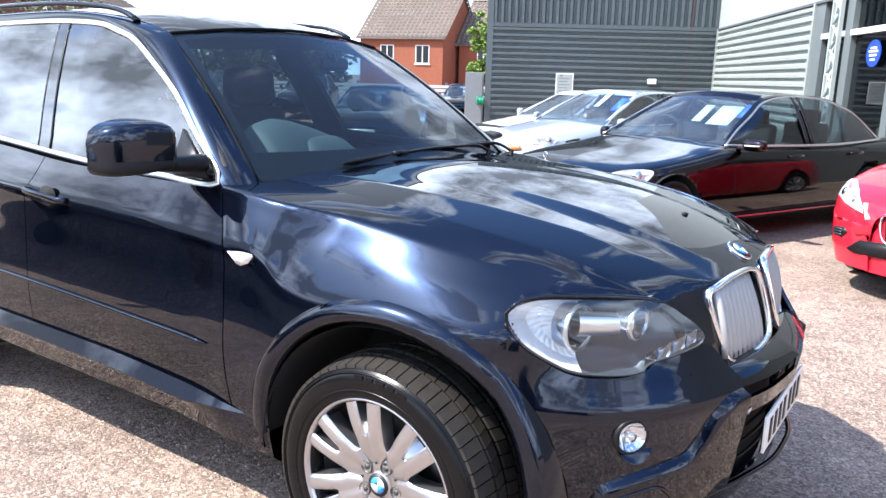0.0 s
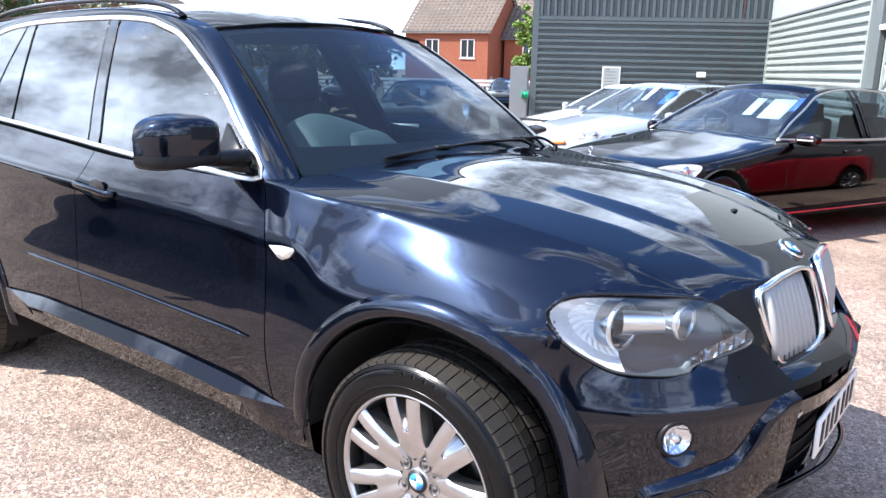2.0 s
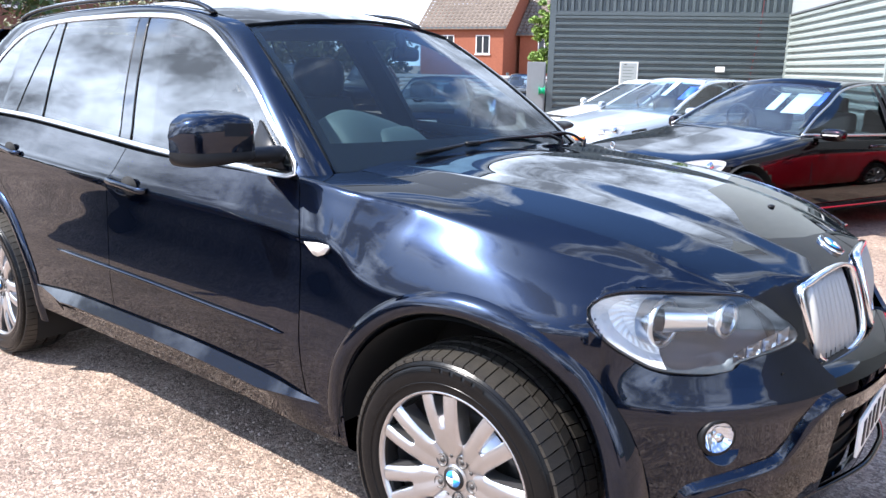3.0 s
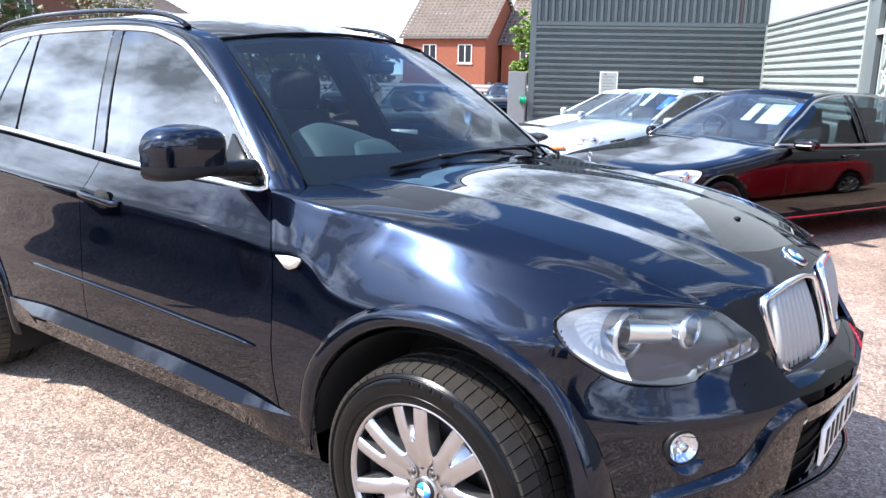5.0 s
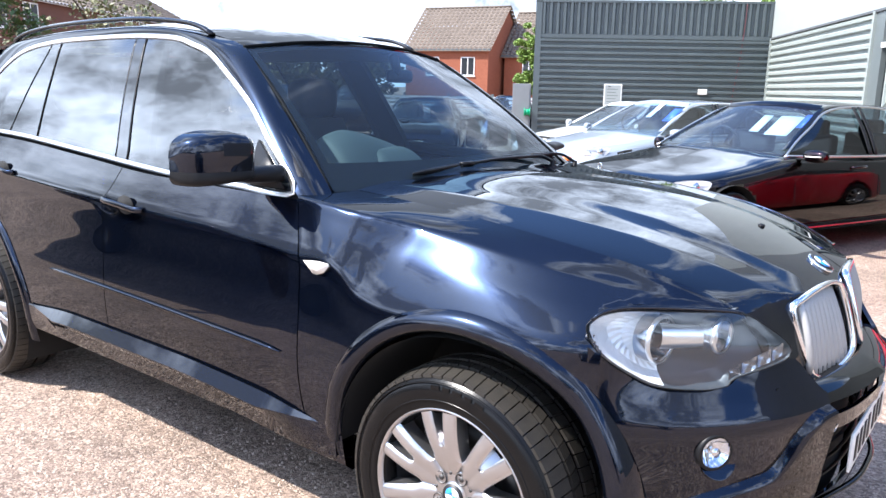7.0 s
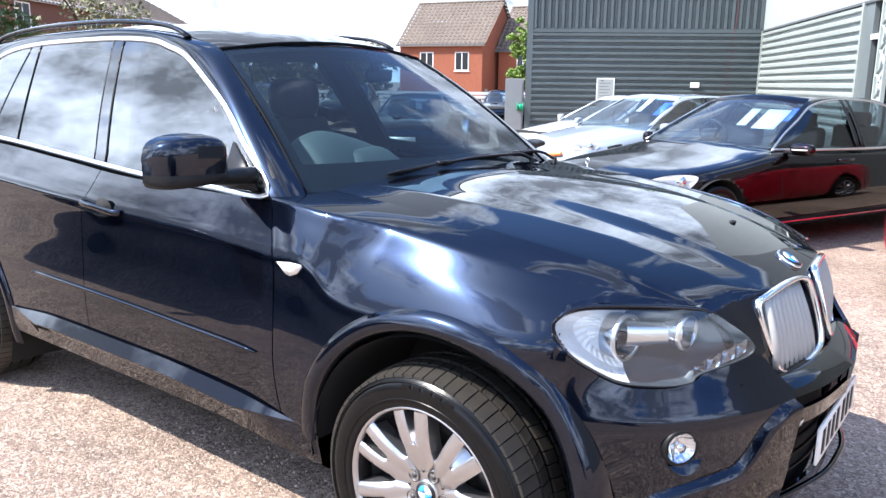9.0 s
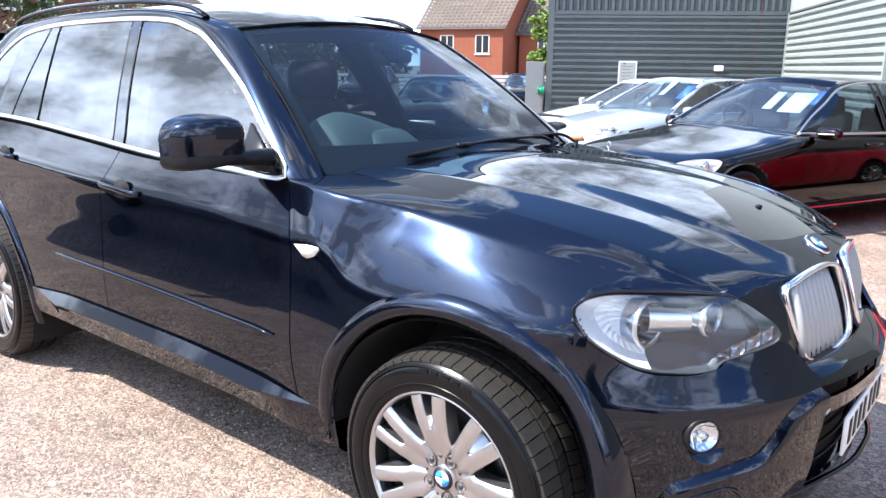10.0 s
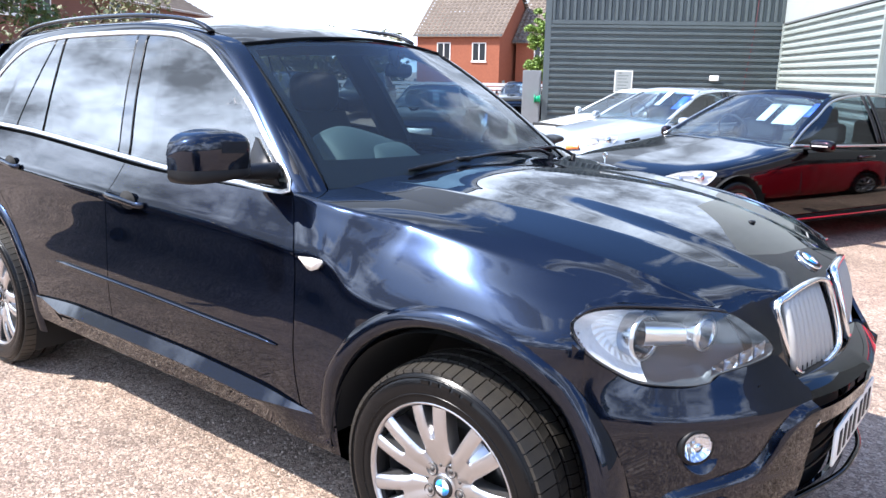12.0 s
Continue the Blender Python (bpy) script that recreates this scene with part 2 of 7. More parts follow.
def path_points(pts, n, closed=False):
    """n points along a smooth line through pts (Catmull-Rom), evenly by length."""
    pts = [Vector(p) for p in pts]
    m = len(pts)
    fine = []
    for i in range(m if closed else m - 1):
        if closed:
            a, b, c, d = (pts[(i + k) % m] for k in (-1, 0, 1, 2))
        else:
            b, c = pts[i], pts[i + 1]
            a = pts[i - 1] if i else b * 2 - c
            d = pts[i + 2] if i + 2 < m else c * 2 - b
        for k in range(16):
            t = k / 16
            fine.append(0.5 * (2 * b + (c - a) * t + (2 * a - 5 * b + 4 * c - d) * t * t + (3 * b - a - 3 * c + d) * t ** 3))
    fine.append(pts[0].copy() if closed else pts[-1].copy())
    length = [0.0]
    for p, q in zip(fine, fine[1:]):
        length.append(length[-1] + (q - p).length)
    out, j = [], 0
    for i in range(n):
        want = length[-1] * i / (n if closed else n - 1)
        while j < len(fine) - 2 and length[j + 1] < want:
            j += 1
        gap = length[j + 1] - length[j]
        out.append(fine[j].lerp(fine[j + 1], (want - length[j]) / gap if gap > 1e-9 else 0))
    return out


def link_mesh(name, bm, mat, parent=None, label="", smooth=True):
    me = bpy.data.meshes.new(name)
    bm.normal_update()
    bm.to_mesh(me)
    bm.free()
    for poly in me.polygons:
        poly.use_smooth = smooth
    if mat:
        me.materials.append(mat)
    ob = new(name, me)
    if parent:
        ob.parent = parent
    if label:
        ob["label"] = label
    return ob


def part(name, bm, mat, parent, label="", smooth=True):
    """One mesh under a thing or a part."""
    return link_mesh(name, bm, mat, parent, label, smooth)


def thing(name, label, category, group="", m=None):
    """An empty at the base of a thing, which parents its parts."""
    ob = tagged(new(name), label, category, group)
    ob.empty_display_size = 0.2
    if m is not None:
        ob.matrix_basis = m
    return ob


def grid(bm, f, nu, nv, keep=None, flip=False):
    """A sheet of nu x nv faces over f(u, v), u and v from 0 to 1; keep(point) tells which faces stay."""
    rows = [[Vector(f(i / nu, j / nv)) for i in range(nu + 1)] for j in range(nv + 1)]
    made = {}

    def v(i, j):
        if (i, j) not in made:
            made[i, j] = bm.verts.new(rows[j][i])
        return made[i, j]
    for j in range(nv):
        for i in range(nu):
            mid = (rows[j][i] + rows[j][i + 1] + rows[j + 1][i] + rows[j + 1][i + 1]) / 4
            if keep and not keep(mid):
                continue
            q = [v(i, j), v(i + 1, j), v(i + 1, j + 1), v(i, j + 1)]
            bm.faces.new(q[::-1] if flip else q)
    return bm


def sheet(f, nu, nv, keep=None, flip=False):
    return grid(bmesh.new(), f, nu, nv, keep, flip)


def thick(ob, depth):
    """Turns the rim of a sheet inwards by depth, with a crisp edge."""
    bm = bmesh.new()
    bm.from_mesh(ob.data)
    bm.normal_update()
    rims = [e for e in bm.edges if len(e.link_faces) == 1]
    for e in rims:
        l = e.link_loops[0]
        u, w = l.vert, l.link_loop_next.vert
        a, b = bm.verts.new(u.co), bm.verts.new(w.co)
        c, d = bm.verts.new(w.co - w.normal * depth), bm.verts.new(u.co - u.normal * depth)
        bm.faces.new([b, a, d, c]).smooth = False
    bm.to_mesh(ob.data)
    bm.free()
    return ob


def crisp(bm, angle):
    """Marks the edges that turn by more than angle (radians) as sharp."""
    bm.normal_update()
    for e in bm.edges:
        e.smooth = not (e.is_manifold and e.calc_face_angle() > angle)
    return bm


def bevelled(ob, width, segments=2):
    b = ob.modifiers.new("rounding", "BEVEL")
    b.width, b.segments, b.limit_method, b.angle_limit = width, segments, "ANGLE", radians(35)
    return ob


def box(bm, c, s, m=None):
    """A block with centre c and sides s."""
    x, y, z = (k / 2 for k in s)
    vs = [Vector((c[0] + a * x, c[1] + b * y, c[2] + d * z)) for a in (-1, 1) for b in (-1, 1) for d in (-1, 1)]
    vs = [bm.verts.new(m @ p if m else p) for p in vs]
    for q in ((0, 1, 3, 2), (4, 6, 7, 5), (0, 4, 5, 1), (2, 3, 7, 6), (0, 2, 6, 4), (1, 5, 7, 3)):
        bm.faces.new([vs[k] for k in q])
    return bm


def sweep(bm, pts, rx, rz=None, sides=8, closed=False, up=(0, 0, 1), caps=True):
    """A bar of oval section along pts: rx across, rz along up (numbers, or functions of 0 to 1)."""
    pts = [Vector(p) for p in pts]
    n = len(pts)
    rings = []
    for i, p in enumerate(pts):
        a = pts[(i - 1) % n] if closed or i else p
        b = pts[(i + 1) % n] if closed or i < n - 1 else p
        way = (b - a).normalized()
        side = way.cross(Vector(up))
        side = side.normalized() if side.length > 1e-6 else Vector((1, 0, 0))
        top = side.cross(way).normalized()
        t = i / max(1, n - 1)
        w = rx(t) if callable(rx) else rx
        h = w if rz is None else (rz(t) if callable(rz) else rz)
        rings.append([bm.verts.new(p + side * (w * math.cos(2 * math.pi * k / sides)) + top * (h * math.sin(2 * math.pi * k / sides))) for k in range(sides)])
    for i in range(n if closed else n - 1):
        r, s = rings[i], rings[(i + 1) % n]
        for k in range(sides):
            bm.faces.new([r[k], r[(k + 1) % sides], s[(k + 1) % sides], s[k]])
    if caps and not closed:
        bm.faces.new(rings[0][::-1])
        bm.faces.new(rings[-1])
    return bm


def lathe(bm, profile, segs=48, m=None, closed=False):
    """Turns (radius, y) pairs round the y axis."""
    rings = []
    for i in range(segs):
        a = 2 * math.pi * i / segs
        ring = [Vector((r * math.cos(a), y, r * math.sin(a))) for r, y in profile]
        rings.append([bm.verts.new(m @ p if m else p) for p in ring])
    n = len(profile)
    for i in range(segs):
        r, s = rings[i], rings[(i + 1) % segs]
        for k in range(n if closed else n - 1):
            q = [r[k], r[(k + 1) % n], s[(k + 1) % n], s[k]]
            bm.faces.new(q)
    return bm


def disc(bm, c, r, axis, depth=0.004, segs=24, r2=None):
    """A flat round plate with its axis along axis."""
    rot = Vector((0, 0, 1)).rotation_difference(Vector(axis)).to_matrix().to_4x4()
    bmesh.ops.create_cone(bm, cap_ends=True, segments=segs, radius1=r, radius2=r2 or r, depth=depth, matrix=Matrix.Translation(c) @ rot)
    return bm


def panel(bm, outline, depth, way):
    """A flat plate: the closed outline pushed along way by depth."""
    way = Vector(way)
    a = [bm.verts.new(Vector(p)) for p in outline]
    b = [bm.verts.new(Vector(p) + way * depth) for p in outline]
    bm.faces.new(a)
    bm.faces.new(b[::-1])
    n = len(a)
    for i in range(n):
        bm.faces.new([a[i], b[i], b[(i + 1) % n], a[(i + 1) % n]])
    bmesh.ops.recalc_face_normals(bm, faces=bm.faces)
    return bm

# ---- the dark blue off-road estate ----
# its own frame: front axle at x = 0, nose towards +x, left side towards +y
WHEELBASE, TYRE_R, HUB_Z = 2.933, 0.368, 0.362
suv = thing("suv", "glossy navy-black off-road estate car parked on gravel", "car")

belt = spl((-3.3, 1.235), (-3.08, 1.23), (-2.54, 1.215), (-1.98, 1.181), (-1.4, 1.146), (-0.69, 1.136))
dlo_top = spl((-3.19, 1.30), (-3.175, 1.356), (-3.115, 1.474), (-2.98, 1.577), (-2.83, 1.625), (-2.61, 1.650), (-2.35, 1.660), (-1.96, 1.664),
              (-1.65, 1.650), (-1.514, 1.621), (-1.381, 1.587), (-1.232, 1.514), (-1.04, 1.408), (-0.884, 1.292), (-0.70, 1.145))
crease = spl((-3.9, 1.10), (-2.48, 1.057), (-1.96, 1.033), (-1.26, 1.008), (-0.93, 0.998), (-0.6, 0.972))
lower_flank = spl((0.25, 0.90), (0.36, 0.925), (0.50, 0.938), (0.65, 0.946), (0.78, 0.941), (0.90, 0.938), (1.00, 0.940), (1.1, 0.941))
front_in = csp((-0.7, 0), (0, 0.004), (0.2, 0.025), (0.36, 0.075), (0.45, 0.14), (0.54, 0.225), (0.62, 0.30))
rear_in = spl((-3.95, 0.26), (-3.85, 0.12), (-3.6, 0.045), (-3.2, 0.01), (-2.9, 0))


def flank_y(x, z):
    """Half the body's width: upright below the crease through the door handles, leaning in above it."""
    c = crease(x) if x < -0.6 else 0.972
    t = z - c
    y = lower_flank(z)
    if t > -0.006:
        t += 0.006
        y -= 0.40 * t * min(1, t / 0.02) + 0.25 * t * t
    return y - front_in(x) - rear_in(x)


def glass_y(z, x=-1.5):
    return 0.858 - 0.45 * (z - 1.13) + 0.012 * math.sin(math.pi * min(1, max(0, (z - 1.13) / 0.52))) - rear_in(x) * 0.6


ARCH_F, ARCH_R, ARCH_IN, ARCH_OUT = (0.02, 0.39), (-WHEELBASE - 0.005, 0.39), 0.452, 0.505


def off_arch(p):
    return min(math.hypot(p.x - c[0], p.z - c[1]) for c in (ARCH_F, ARCH_R)) > ARCH_IN + 0.015


gap_a = csp((0.3, -0.572), (0.446, -0.575), (0.506, -0.586), (0.562, -0.592), (0.639, -0.594), (0.731, -0.591), (0.876, -0.586), (0.965, -0.588), (1.028, -0.613), (1.092, -0.641), (1.136, -0.667), (1.16, -0.682))
G = 0.0025


def side_patch(x_back, x_front, z_low, z_high, sgn, nu, nv, keep=None, across=None):
    """A piece of the flank between two door gaps and two heights."""
    def f(u, v):
        x, z = -1.0, 0.8
        for _ in range(5):
            x = x_back(z) + (x_front(z) - x_back(z)) * u
            z = z_low(x) + (z_high(x) - z_low(x)) * v
        return (x, sgn * (across(z, x) if across else flank_y(x, z)), z)
    return sheet(f, nu, nv, keep, flip=sgn > 0)


shut_y = csp((-0.70, 0.645), (-0.26, 0.67), (0.02, 0.68), (0.28, 0.66), (0.38, 0.64), (0.5, 0.61), (0.57, 0.575), (0.62, 0.545))
shut_z = csp((-0.70, 1.146), (-0.26, 1.122), (0.02, 1.097), (0.28, 1.058), (0.38, 1.036), (0.5, 1.0), (0.57, 0.972), (0.62, 0.948))
lamp_top = spl((0.34, 0.93), (0.38, 0.949), (0.433, 0.959), (0.54, 0.956), (0.64, 0.95))
lamp_foot = spl((0.35, 0.90), (0.363, 0.883), (0.393, 0.841), (0.449, 0.798), (0.504, 0.770), (0.62, 0.765))


swell = spl((-0.62, 0.965), (-0.5, 0.955), (-0.42, 0.93), (-0.33, 0.88), (-0.23, 0.865), (0.0, 0.86), (0.3, 0.85), (0.62, 0.85))


fold_y = csp((-0.65, 0.842), (-0.5, 0.833), (-0.4, 0.826), (-0.3, 0.8165), (-0.2, 0.807), (0, 0.797), (0.13, 0.782), (0.25, 0.755), (0.36, 0.714), (0.45, 0.682), (0.54, 0.63), (0.62, 0.574))
fold_z = csp((-0.65, 1.140), (-0.5, 1.124), (-0.3, 1.094), (-0.16, 1.078), (0, 1.055), (0.13, 1.032), (0.25, 1.010), (0.36, 0.996), (0.45, 0.985), (0.54, 0.970), (0.62, 0.949))


def wing(sgn):
    def f(u, v):
        x = -0.606 + (0.615 + 0.606) * u
        k = swell(x)
        # a folded edge below the shut line, a long flat face, then the upright flank
        fold = Vector((x, fold_y(x), fold_z(x)))
        t = max(0, min(1, (-0.20 - x) / 0.38))
        t = t * t * (3 - 2 * t)                     # 1 at the door, where the wing takes the door's section
        fold.y += t * (flank_y(x, fold.z - 0.004) - fold.y)
        knee = Vector((x, (flank_y(x, k) - 0.010) * (1 - t) + flank_y(x, k + 0.022) * t, k + 0.022))
        out = Vector((0, fold.z - knee.z, knee.y - fold.y)).normalized()
        half_way = fold.lerp(knee, 0.52) + out * 0.007 * (1 - 0.8 * t)
        shut = Vector((x, shut_y(x) + 0.0015, shut_z(x) - 0.001))
        pts = [(x, flank_y(x, z), z) for z in (0.34, 0.5, 0.66, k - 0.10, k - 0.012)] + [knee, half_way.lerp(knee, 0.5) + out * 0.002 * (1 - t), half_way, fold.lerp(half_way, 0.5), fold.lerp(half_way, 0.07), fold.lerp(shut, 0.06), fold.lerp(shut, 0.5) + Vector((0, 0, 0.003)), shut]
        key = round(u, 6)
        if key not in cache:
            cache[key] = path_points(pts, 101)
        p = cache[key][round(v * 100)]
        back = gap_a(p.z) + G
        if p.x > 0.352 and abs(p.z - lamp_top(p.x)) < 0.0065:
            p = Vector((p.x, p.y, lamp_top(p.x)))
        q = p.x + (back + 0.606) * max(0, 1 - (p.x + 0.606) / 0.25)
        return (q, sgn * p.y, p.z)
    cache = {}

    def keep(p):
        if not off_arch(p):
            return False
        if p.x > 0.352 and lamp_foot(p.x) + 0.005 < p.z < lamp_top(p.x):
            return False
        return p.z > 0.90 or p.x < 0.39
    ob = part("front_wing", sheet(f, 150, 100, keep, flip=sgn > 0), PAINT_NAVY, suv)
    thick(ob, 0.004)
    return ob


bonnet_rear = csp((0, -0.60), (0.3, -0.612), (0.5, -0.64), (0.66, -0.672))
bonnet_front = csp((0, 0.735), (0.1, 0.733), (0.2, 0.722), (0.3, 0.70), (0.42, 0.665), (0.5, 0.64), (0.55, 0.615))
spine_z = csp((-0.66, 1.158), (-0.3, 1.158), (0.0, 1.140), (0.3, 1.095), (0.5, 1.045), (0.62, 1.008), (0.68, 0.984), (0.735, 0.945))


dome_edge = csp((-0.70, 0.16), (-0.18, 0.225), (0.14, 0.265), (0.43, 0.255), (0.75, 0.20))
shelf_edge = csp((-0.70, 0.41), (-0.1, 0.415), (0.146, 0.40), (0.43, 0.36), (0.75, 0.28))
ridge_y = csp((-0.70, 0.50), (-0.285, 0.522), (-0.1, 0.526), (0.04, 0.508), (0.19, 0.487), (0.34, 0.459), (0.75, 0.36))


def bonnet_top(u, v):
    side = 2 * u - 1
    y = side * 0.6
    for _ in range(6):
        a = abs(y)
        x = bonnet_rear(a) + (bonnet_front(a) - bonnet_rear(a)) * v
        y = side * (shut_y(x) - 0.0004)
    a = abs(y)
    w = shut_y(x)
    s = a / w
    # across: a raised middle, its sloping side, a level shelf, then a crease and the fall to the shut line
    fall = max(0, min(1, (0.70 - x) / 0.25))
    d, c, k = dome_edge(x), shelf_edge(x), ridge_y(x)
    if a < d:
        f = 0.17 * (a / d) ** 2
    elif a < c:
        t = (a - d) / (c - d)
        f = 0.17 + 0.27 * t * (1.25 + 0.5 * t - 0.75 * t * t)
    elif a < k:
        f = 0.44 + 0.04 * (a - c) / (k - c)
    else:
        t = (a - k) / max(0.02, w - k)
        f = 0.48 + 0.52 * (t - 0.04 * (1 - math.exp(-t / 0.04))) / 0.96
    top = spine_z(x) + 0.008 * fall
    z = top + (shut_z(x) - top) * (fall * f + (1 - fall) * s ** 2.2) - 0.0022 * min(1, s) ** 20
    return (x, y, z)


nose_x = spl((0, 0.768), (0.2, 0.752), (0.36, 0.722), (0.46, 0.716), (0.55, 0.712))
nose_end = spl((0, 0.81), (0.2, 0.795), (0.36, 0.765), (0.45, 0.745), (0.56, 0.70))


def bonnet_f(u, v):
    # the top, then the rounded nose that drops between the lamps and carries the grilles
    k = max(0, min(1, (abs(2 * u - 1) - 0.64) / 0.16))
    start = 1 - 0.045 * k * k * (3 - 2 * k)
    if v <= 0.7:
        return bonnet_top(u, start * v / 0.7)
    p, q = Vector(bonnet_top(u, start)), Vector(bonnet_top(u, start - 0.02))
    a = abs(p.y)
    slope = max(-0.75, min(-0.15, (p.z - q.z) / max(0.004, p.x - q.x)))
    m = Vector((nose_x(a), p.y * (1 - 0.085 * (a / 0.55) ** 4), p.z + slope * (nose_x(a) - p.x)))
    e = Vector((nose_end(a), p.y * (1 - 0.12 * (a / 0.55) ** 4), 0.67))
    t = (v - 0.7) / 0.3
    w = p * (1 - t) ** 2 + m * (2 * t * (1 - t)) + e * t * t
    if 0.055 < a < 0.348:                                           # openings behind the grilles
        w.x -= 0.045 * max(0, min(1, (0.945 - w.z) / 0.02))
    return w


bonnet = thick(part("bonnet", sheet(bonnet_f, 130, 92, flip=True), PAINT_NAVY, suv), 0.005)

# bumper skin: plan outline from the wheel arch round to the middle of the nose
plan = path_points([(0.36, 0.862, 0), (0.42, 0.832, 0), (0.50, 0.765, 0), (0.60, 0.682, 0), (0.70, 0.572, 0), (0.78, 0.44, 0), (0.848, 0.24, 0), (0.878, 0, 0)], 61)
bulge = spl((0.20, -0.12), (0.27, -0.072), (0.36, -0.036), (0.5, -0.008), (0.60, 0.008), (0.655, 0.016), (0.675, 0.014), (0.70, 0.002), (0.78, -0.04), (0.95, -0.09))


def skin(w, z, sgn=-1, out=0.0):
    """A point of the nose's skin: w from 0 at the wheel arch to 1 at the middle."""
    k = w * 60
    i = min(59, int(k))
    p = plan[i].lerp(plan[i + 1], k - i)
    d = plan[i + 1] - plan[i]
    n = Vector((abs(d.y), abs(d.x), 0)).normalized()
    rise = 0.05 * max(0, w - 0.3)                  # the crease climbs towards the middle
    b = bulge(z - rise * (z > 0.5))
    p = p + n * ((b if z < 0.5 else b * min(1, w / 0.2)) + out)
    return Vector((p.x, sgn * p.y, z))


bumper_top = spl((0, 0.868), (0.08, 0.806), (0.165, 0.771), (0.261, 0.762), (0.352, 0.764), (0.386, 0.786), (0.47, 0.80), (0.553, 0.812), (0.64, 0.722), (0.7, 0.708), (1.0, 0.705))
bumper_low = spl((0, 0.42), (0.1, 0.36), (0.3, 0.31), (0.6, 0.29), (1.0, 0.28))


FOG_W, FOG_Z = 0.310, 0.606
bm = bmesh.new()
for sgn in (-1, 1):
    fog_at = skin(FOG_W, FOG_Z, sgn)
    # corner piece, bar under the grilles, and the strip below the air intake
    grid(bm, lambda u, v, sgn=sgn: skin(0.64 * u, bumper_low(0.64 * u) + (bumper_top(0.64 * u) - bumper_low(0.64 * u)) * v, sgn, 0.003), 80, 60, lambda p, f=fog_at: (p - f).length > 0.044 and off_arch(p), flip=sgn > 0)
    grid(bm, lambda u, v, sgn=sgn: skin(0.64 + 0.36 * u, 0.605 + 0.05 * v, sgn, 0.003), 30, 6, flip=sgn > 0)
    grid(bm, lambda u, v, sgn=sgn: skin(0.64 + 0.36 * u, 0.285 + 0.10 * v, sgn, 0.003), 30, 8, flip=sgn > 0)
bmesh.ops.remove_doubles(bm, verts=bm.verts, dist=0.0005)
bumper = thick(part("front_bumper", bm, PAINT_NAVY, suv), 0.012)

# the apron stands proud of the bumper behind a bright chamfer
APRON_OUT = [(0.215, 0.40), (0.235, 0.445), (0.262, 0.472), (0.344, 0.500), (0.43, 0.524), (0.466, 0.537), (0.490, 0.570), (0.512, 0.616), (0.54, 0.66), (0.575, 0.688), (0.632, 0.697)]
APRON_IN = [(0.240, 0.39), (0.258, 0.425), (0.285, 0.448), (0.36, 0.477), (0.44, 0.502), (0.480, 0.516), (0.513, 0.558), (0.540, 0.606), (0.565, 0.645), (0.598, 0.672), (0.640, 0.680)]
a_out = path_points([(w, z, 0) for w, z in APRON_OUT], 97)
a_in = path_points([(w, z, 0) for w, z in APRON_IN], 97)
SCOOP = path_points([(0.281, 0.388, 0), (0.291, 0.423, 0), (0.338, 0.442, 0), (0.396, 0.453, 0), (0.440, 0.415, 0), (0.484, 0.366, 0), (0.474, 0.340, 0), (0.375, 0.331, 0), (0.300, 0.327, 0)], 64, True)
across = [(abs(skin(k / 100, 0.39, -1, 0.026).y), k / 100) for k in range(15, 61)][::-1]
scoop_w = spl(*across)


def in_scoop(w, z):
    """Is a point of the skin inside the scoop's outline?"""
    inside = False
    for p, q in zip(SCOOP, SCOOP[1:] + SCOOP[:1]):
        if (p.y > z) != (q.y > z) and w < p.x + (z - p.y) / (q.y - p.y) * (q.x - p.x):
            inside = not inside
    return inside


for sgn in (-1, 1):
    def apron_f(u, v, sgn=sgn):
        i = round(u * 96)
        o, n = a_out[i], a_in[i]
        j = round(v * 40)
        if j == 0:
            return skin(o.x, o.y, sgn, -0.002)
        if j <= 3:
            t = j / 3
            return skin(o.x + (n.x - o.x) * t, o.y + (n.y - o.y) * t, sgn, 0.026 * t)
        t = (j - 3) / 37
        w = n.x + (0.24 + 0.405 * u - n.x) * t
        z = n.y + (0.275 - n.y) * t
        return skin(w, z, sgn, 0.026)
    apron = thick(part("bumper_apron", sheet(apron_f, 96, 40, lambda p: not in_scoop(scoop_w(abs(p.y)), p.z), flip=sgn < 0), PAINT_NAVY, bumper), 0.015)
    scoop = part("bumper_scoop", sheet(lambda u, v, sgn=sgn: (lambda p: skin(p.x + (0.38 - p.x) * 0.35 * v, p.y + (0.40 - p.y) * 0.35 * v, sgn, 0.027 - 0.075 * v))(SCOOP[round(u * 64) % 64]), 64, 5, flip=sgn > 0), PAINT_NAVY, bumper)
    part("scoop_back", sheet(lambda u, v, sgn=sgn: skin(0.27 + 0.23 * u, 0.31 + 0.16 * v, sgn, -0.046), 10, 4), DARK, scoop)
    part("scoop_rim", sweep(bmesh.new(), [skin(p.x, p.y, sgn, 0.026) for p in SCOOP], 0.0045, 0.0045, 6, True), PAINT_NAVY, scoop)

# gloss panel between the grilles and the bar that carries the plate
def bridge_f(u, v):
    s = 2 * u - 1
    w = 1 - 0.36 * abs(s)
    low = skin(w, 0.694, -1 if s < 0 else 1, 0.001)
    x0 = 0.795 - 0.30 * low.y * low.y
    return (x0 + (low.x - x0) * v ** 0.8, low.y, 0.735 + (0.694 - 0.735) * v ** 1.6)


part("bumper_bridge", sheet(bridge_f, 40, 8, flip=True), PAINT_BLACK, bumper, "gloss black panel under the grilles")

